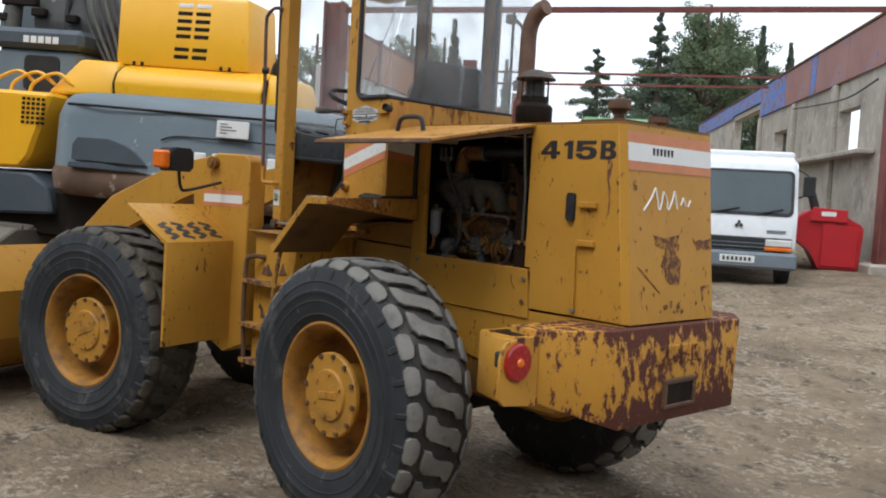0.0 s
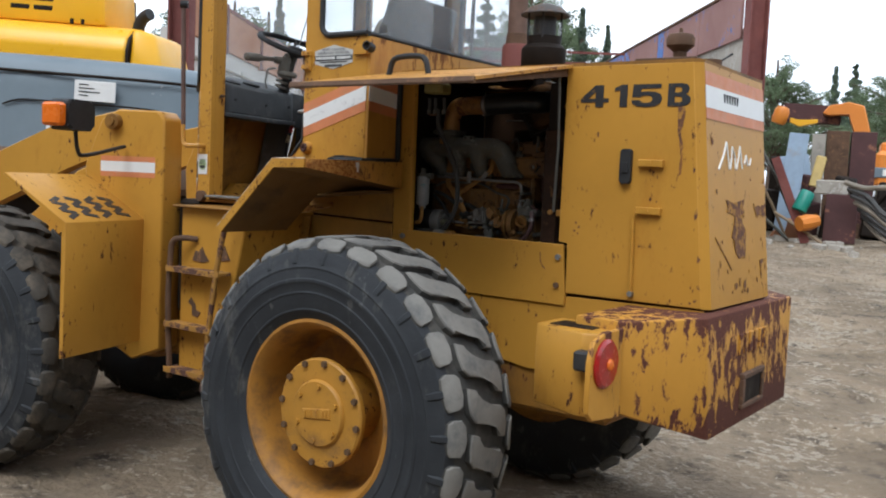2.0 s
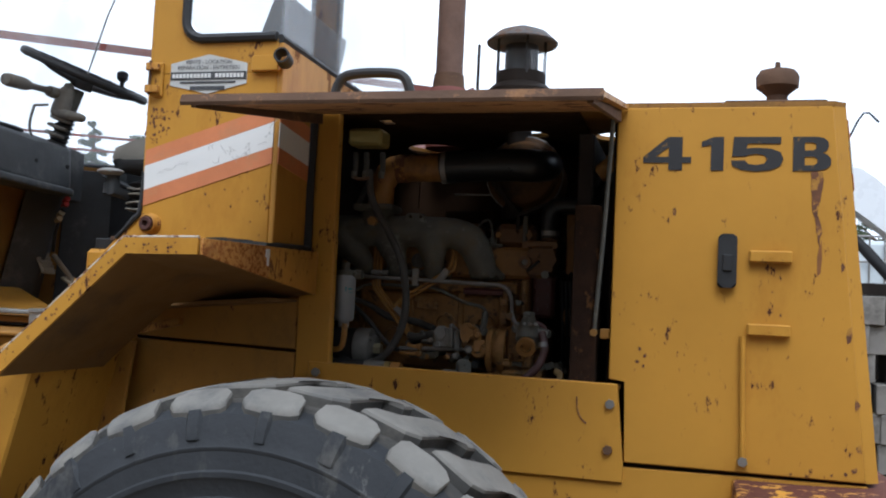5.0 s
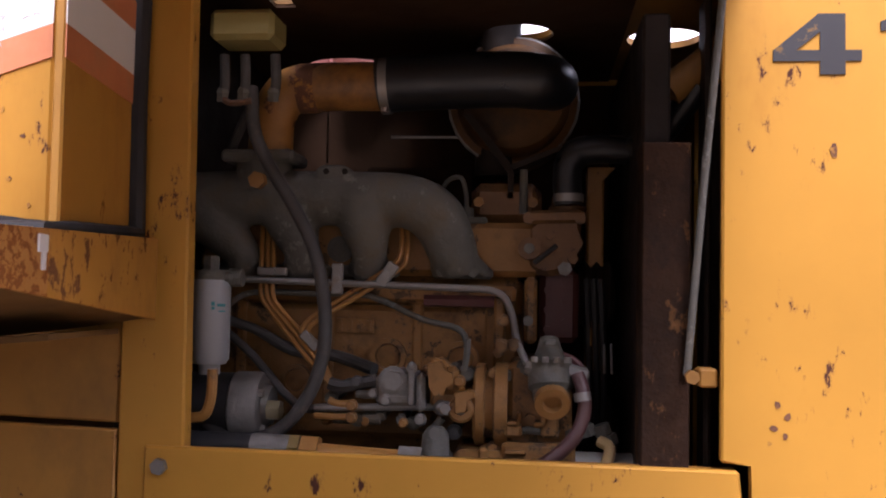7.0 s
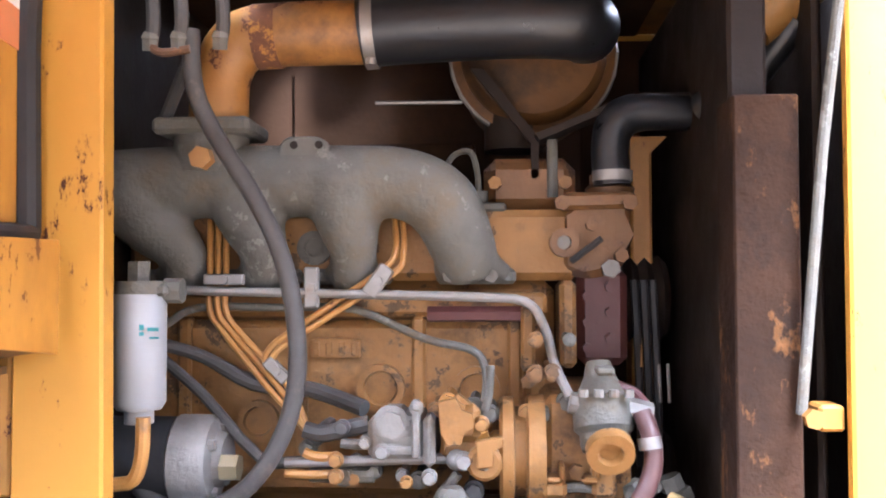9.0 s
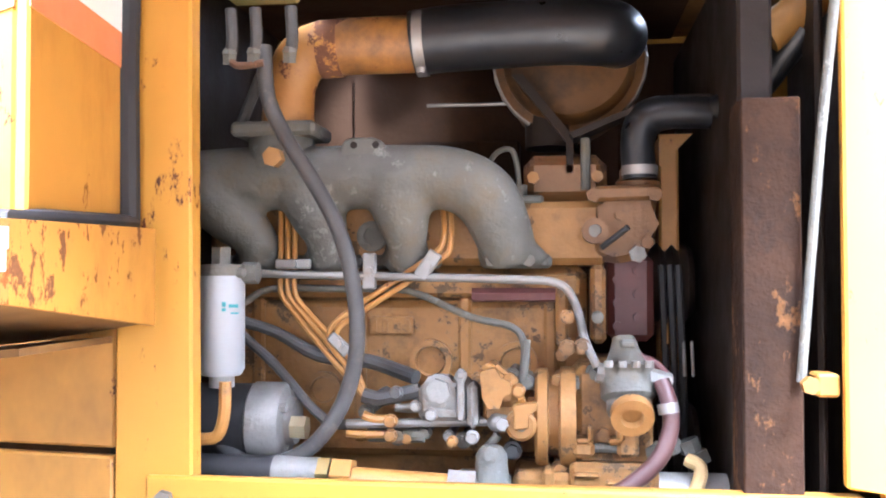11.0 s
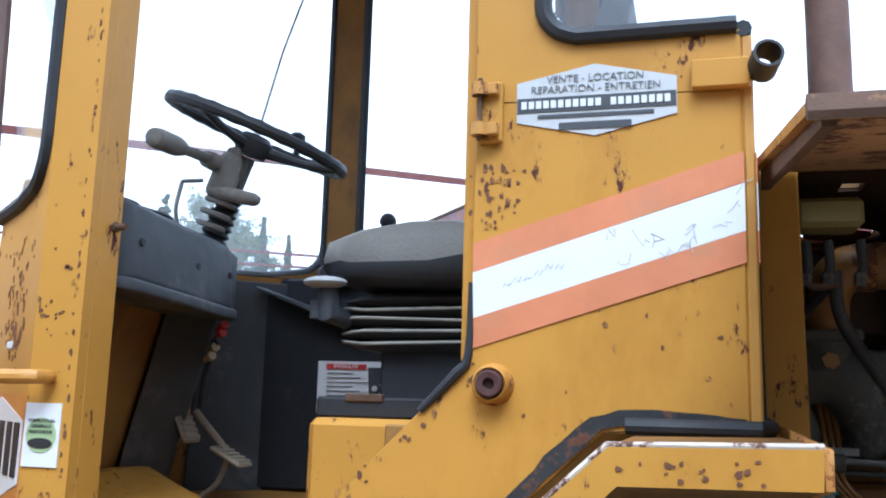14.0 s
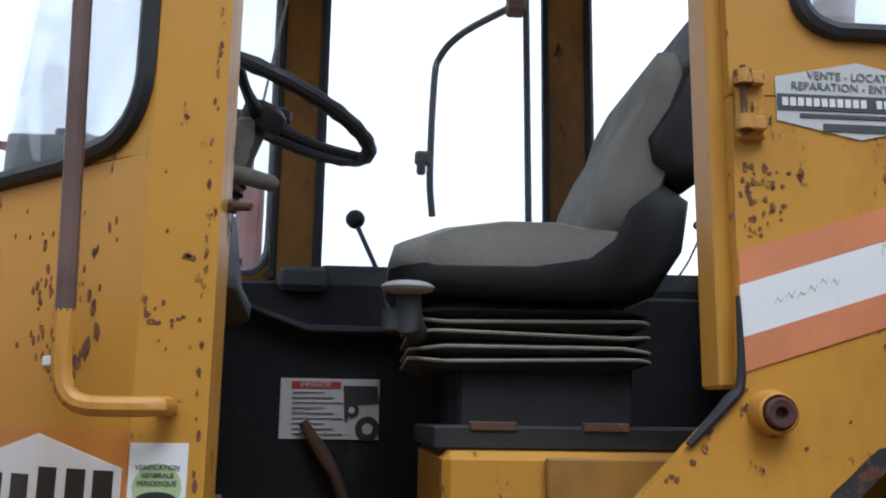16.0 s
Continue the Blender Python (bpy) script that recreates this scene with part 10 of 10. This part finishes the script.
def cage_tank(x, y, deg, z):
    m = place(x, y, deg, z)
    ob = thing("cage_tank", m, "white plastic liquid tank in a steel cage", "tank", "cage tanks")
    bm = B()
    box(bm, -0.55, 0.55, -0.45, 0.45, 0.12, 1.05, 0.06)
    part("bottle", bm, mat("milky_plastic", (0.55, 0.60, 0.62, 1), 0.4, var=0.1, scale=3), ob)
    bm = B()
    for i in range(7):
        for y in (-0.49, 0.49):
            tube(bm, [(-0.57 + i * 0.19, y, 0.1), (-0.57 + i * 0.19, y, 1.1)], 0.012, 6)
    for z2 in (0.1, 0.42, 0.76, 1.1):
        tube(bm, [(-0.6, -0.5, z2), (0.6, -0.5, z2), (0.6, 0.5, z2), (-0.6, 0.5, z2), (-0.6, -0.5, z2)], 0.013, 6)
    part("cage", bm, M_STEEL, ob)
    bm = B()
    for y in (-0.45, 0.0, 0.38):
        box(bm, -0.6, 0.6, y, y + 0.09, 0.0, 0.1)
    part("pallet", bm, M_TIMBER, ob)
    TURNED[0] = None


g0 = ground_height(0.7, 11.2)
for k in range(3):
    cage_tank(0.45, 11.2, 6, g0 + 1.13 * k)
    if k < 2:
        cage_tank(1.85, 11.3, 2, g0 + 1.13 * k)


M_CONCD = mat("damp_grey_concrete", (0.20, 0.185, 0.165, 1), 0.9, var=0.35, scale=2.5, dirt=(0.09, 0.082, 0.07, 1), dirt_at=0.5, dirt_scale=3, bump=0.4, bscale=25)


def concrete_piece(x, yy, z, deg):
    """A precast hollow channel of grey concrete."""
    scrap("concrete_channel", "hollow grey concrete channel in a stack", "concrete block", x, yy, deg, lambda bm: prism(bm, [(-0.54, 0.0), (-0.30, 0.0), (-0.30, 0.11), (-0.14, 0.11), (-0.14, 0.0), (0.14, 0.0), (0.14, 0.11), (0.30, 0.11), (0.30, 0.0), (0.54, 0.0), (0.54, 0.262), (-0.54, 0.262)], "xz", -0.35, 0.35, 0.008), M_CONCD, (0, 0), z, "stacked concrete channels")


cr = random.Random(14)
for i in range(6):
    for j in range(3):
        if i == 5 and j == 2:
            continue
        concrete_piece(0.62 + j * 1.12 + cr.uniform(-0.06, 0.06) + (0.10 if i % 2 else 0), 7.0 + cr.uniform(-0.05, 0.05), i * 0.263, cr.uniform(-2, 2))
scrap("steel_post", "pale painted steel post beside the concrete stack", "post", 0.0, 6.75, 8, bx(-0.03, 0.03, -0.03, 0.03, 0, 1.65), M_TRW, (0, 1))
scrap("dark_beam", "dark steel beam lying on the concrete stack", "beam", 1.5, 7.05, 1, bx(-1.3, 1.3, -0.1, 0.1, 0, 0.12), M_ENGD, (0, 0), 1.58)
scrap("concrete_boulder", "broken pale concrete lump on the ground", "rubble", 0.15, 5.9, 20, bx(-0.28, 0.28, -0.2, 0.2, -0.05, 0.3, bevel=0.06), M_CONC, (6, 8))
scrap("green_tractor_part", "green painted machine panel behind the boom", "machine panel", 1.75, 12.6, 8, bx(-0.7, 0.7, -0.4, 0.4, 0.0, 1.95, bevel=0.08), mat("green_machine_paint", (0.05, 0.25, 0.06, 1), 0.4, var=0.15))
for i, (x, yy, w, h) in enumerate(((-1.5, 17.4, 0.5, 1.0), (-0.8, 17.2, 0.55, 1.15), (-0.1, 17.6, 0.5, 0.95), (0.7, 17.4, 0.6, 1.1))):
    scrap("crushed_machine", "dark crushed machine parts in the scrap", "scrap", x, yy, 20 * i, lambda bm: [box(bm, -w, w, -0.25, 0.25, 0, h * 0.5, 0.03), box(bm, -w * 0.6, w * 0.3, -0.2, 0.2, h * 0.45, h, 0.03), tube(bm, [(-w, 0, h * 0.3), (0, -0.3, h * 0.9), (w, 0.1, h * 0.6)], 0.05, 8, 3)], M_ENGD, (3 * i - 4, 4 - 3 * i), 0, "crushed frames")
scrap("container", "long dark red steel container behind the scrap", "container", -0.3, 19.6, 3, bx(-1.6, 2.2, -0.5, 0.5, 0, 2.05, bevel=0.03), M_BROWN)
scrap("green_sheet", "bright green plastic sheet over the scrap", "plastic sheet", -0.75, 18.2, 4, bx(-0.5, 0.5, -0.2, 0.2, 0, 1.6, bevel=0.05), mat("bright_green_plastic", (0.08, 0.45, 0.10, 1), 0.4, var=0.15))
scrap("green_machine", "pale green machine roof beyond the hood", "machine", -9.9, 13.1, 40, bx(-0.85, 0.85, -0.6, 0.6, 0.0, 2.75, bevel=0.15), mat("pale_green_paint", (0.16, 0.30, 0.14, 1), 0.5, var=0.2))

# ---- trees ----
M_BARK = mat("bark", (0.10, 0.07, 0.05, 1), 0.9, var=0.3, scale=4, bump=0.5, bscale=20)
def leaf_mat(name, c):
    m = mat(name, c, 0.7, var=0.45, scale=0.7, bump=0)
    return m


M_PINE = leaf_mat("pine_needles", (0.105, 0.145, 0.068, 1))
M_CYP = leaf_mat("cypress_leaves", (0.075, 0.105, 0.066, 1))
M_OAK = leaf_mat("broad_leaves", (0.125, 0.165, 0.09, 1))


def tree(kind, x, y, h, seed, wide=0.5, z=None):
    """A tapered trunk with limbs, and a crown of many small leaf clumps round the limbs' ends."""
    r = random.Random(seed)
    base = Vector((x, y, ground_height(x, y) - 0.1 if z is None else z))
    label = {"pine": "dark green spreading pine tree", "cypress": "narrow dark green cypress tree", "oak": "grey-green leafy tree behind the walls", "fir": "dark green conical conifer tree"}[kind]
    ob = empty("tree", base, label, "tree", "background trees")
    bm = B()
    tube(bm, [base, base + Vector((0.1, 0, h * 0.4)), base + Vector((0.0, 0.1, h * 0.9))], [h * 0.03, h * 0.022, h * 0.006], 8, 3)
    ends = []
    n = {"pine": 40, "cypress": 34, "oak": 26, "fir": 40}[kind]
    for i in range(n):
        f = (i + 0.5) / n
        a = i * 2.4 + r.uniform(-0.4, 0.4)
        if kind in ("pine", "oak"):
            z0, reach = h * (0.20 + 0.50 * f), h * wide * (0.35 + 0.65 * math.sin(math.pi * min(1, 0.15 + f * 0.85))) * r.uniform(0.45, 1)
            lift = h * r.uniform(0.06, 0.24)
        elif kind == "cypress":
            z0, reach, lift = h * (0.05 + 0.85 * f), h * wide * min(1, (1 - f) * 1.6, 0.35 + f * 2) * r.uniform(0.35, 1), h * r.uniform(0.05, 0.09)
        else:
            z0, reach, lift = h * (0.12 + 0.82 * f), h * wide * (1 - f) ** 0.85 * r.uniform(0.45, 1.2), h * r.uniform(-0.03, 0.02)
        p0 = base + Vector((0, 0, z0))
        p1 = p0 + Vector((math.cos(a) * reach, math.sin(a) * reach, lift))
        tube(bm, [p0, p0.lerp(p1, 0.5) + Vector((0, 0, lift * 0.2)), p1], [h * 0.009, h * 0.006, h * 0.002], 5)
        ends.append((p0, p1, f))
    part("trunk", bm, M_BARK, ob)
    vs, fs = [], []
    for p0, p1, f in ends:
        clump = None
        for j in range({"pine": 800, "cypress": 420, "oak": 560, "fir": 620}[kind]):
            t = r.uniform(0.45, 1.08) if kind != "fir" else r.uniform(0.1, 1.05)
            if kind in ("pine", "oak"):
                # leaves gather in rounded tufts
                if j % 100 == 0:
                    clump = p0.lerp(p1, r.uniform(0.45, 1.0)) + Vector((r.gauss(0, 1), r.gauss(0, 1), r.gauss(0, 0.7))) * h * 0.022
                q = Vector((r.gauss(0, 1), r.gauss(0, 1), r.gauss(0, 1))).normalized() * h * 0.040 * r.uniform(0.25, 1.0) ** 0.5
                q = clump + Vector((q.x, q.y, q.z * 0.72))
            else:
                q = None
            spread = h * {"pine": 0.055, "cypress": 0.006 + 0.026 * (1 - f), "oak": 0.065, "fir": 0.005 + 0.028 * (1 - f)}[kind]
            g = Vector((r.gauss(0, 1), r.gauss(0, 1), r.gauss(0, 0.75)))
            if g.length > 1.5:
                g *= 1.5 * r.uniform(0.6, 1.0) / g.length
            q = q or p0.lerp(p1, t) + g * spread * 1.2
            s = h * r.uniform(0.0032, 0.0070)
            u = Vector((r.gauss(0, 1), r.gauss(0, 1), r.gauss(0, 1))).normalized()
            v = u.orthogonal().normalized()
            k = len(vs)
            vs += [q - u * s, q + v * s * 0.6, q + u * s, q - v * s * 0.6 + u.cross(v) * s * 0.5]
            fs += [(k, k + 1, k + 2), (k, k + 2, k + 3)]
    me = bpy.data.meshes.new("crown")
    me.from_pydata([v - base for v in vs], [], fs)
    me.materials.append({"pine": M_PINE, "cypress": M_CYP, "oak": M_OAK, "fir": M_CYP}[kind])
    c = new("crown", me)
    c.parent = ob
    return ob


TREES = [
    ('fir', -34.6, 50.4, 14.4, 1, 0.32),
    ('pine', -34.4, 55.9, 16.2, 2, 0.33),
    ('pine', -38.8, 56.4, 11.9, 3, 0.40),
    ('cypress', -33.5, 62.4, 15.2, 4, 0.07),
    ('cypress', -32.9, 65.8, 14.1, 5, 0.07),
    ('fir', -34.5, 43.6, 10.9, 6, 0.34),
    ('pine', -41.9, 68.0, 13.9, 7, 0.50),
    ('oak', -33.0, 18.2, 7.1, 8, 0.35),
    ('oak', -31.7, 18.5, 7.6, 9, 0.40),
    ('oak', -37.1, 23.8, 9.4, 10, 0.42),
    ('oak', -40.3, 31.2, 10.3, 11, 0.35),
    ('oak', -49.6, 40.8, 13.8, 12, 0.40),
    ('oak', -48.8, 43.3, 13.4, 13, 0.35),
    ('cypress', -44.9, 40.7, 13.0, 14, 0.07),
    ('pine', -14.2, 49.0, 9.0, 15, 0.36),
    ('pine', -15.6, 60.5, 8.5, 16, 0.50),
    ('cypress', -14.6, 64.0, 9.9, 17, 0.08),
    ('fir', -12.6, 60.7, 9.8, 18, 0.20),
    ('pine', -7.7, 49.4, 8.5, 19, 0.50),
    ('pine', -12.1, 68.1, 9.1, 20, 0.55),
    ('pine', -4.4, 40.9, 7.5, 21, 0.60),
    ('pine', -3.1, 46.5, 8.2, 22, 0.60),
    ('pine', -10.3, 72.5, 11.8, 23, 0.60),
    ('fir', 0.2, 38.5, 7.2, 24, 0.16),
    ('cypress', 12.6, 62.3, 10.4, 25, 0.08),
    ('pine', 12.1, 64.3, 10.3, 26, 0.50),
    ('oak', -54.5, 40.6, 13.0, 27, 0.40),
    ('cypress', -41.2, 42.3, 9.9, 28, 0.06),
    ('oak', -50.8, 42.1, 12.7, 30, 0.40),
    ('pine', -38.0, 63.6, 18.0, 31, 0.33),
]
for kind, x, y, h, seed, wide in TREES:
    tree(kind, x, y, h, seed, wide)
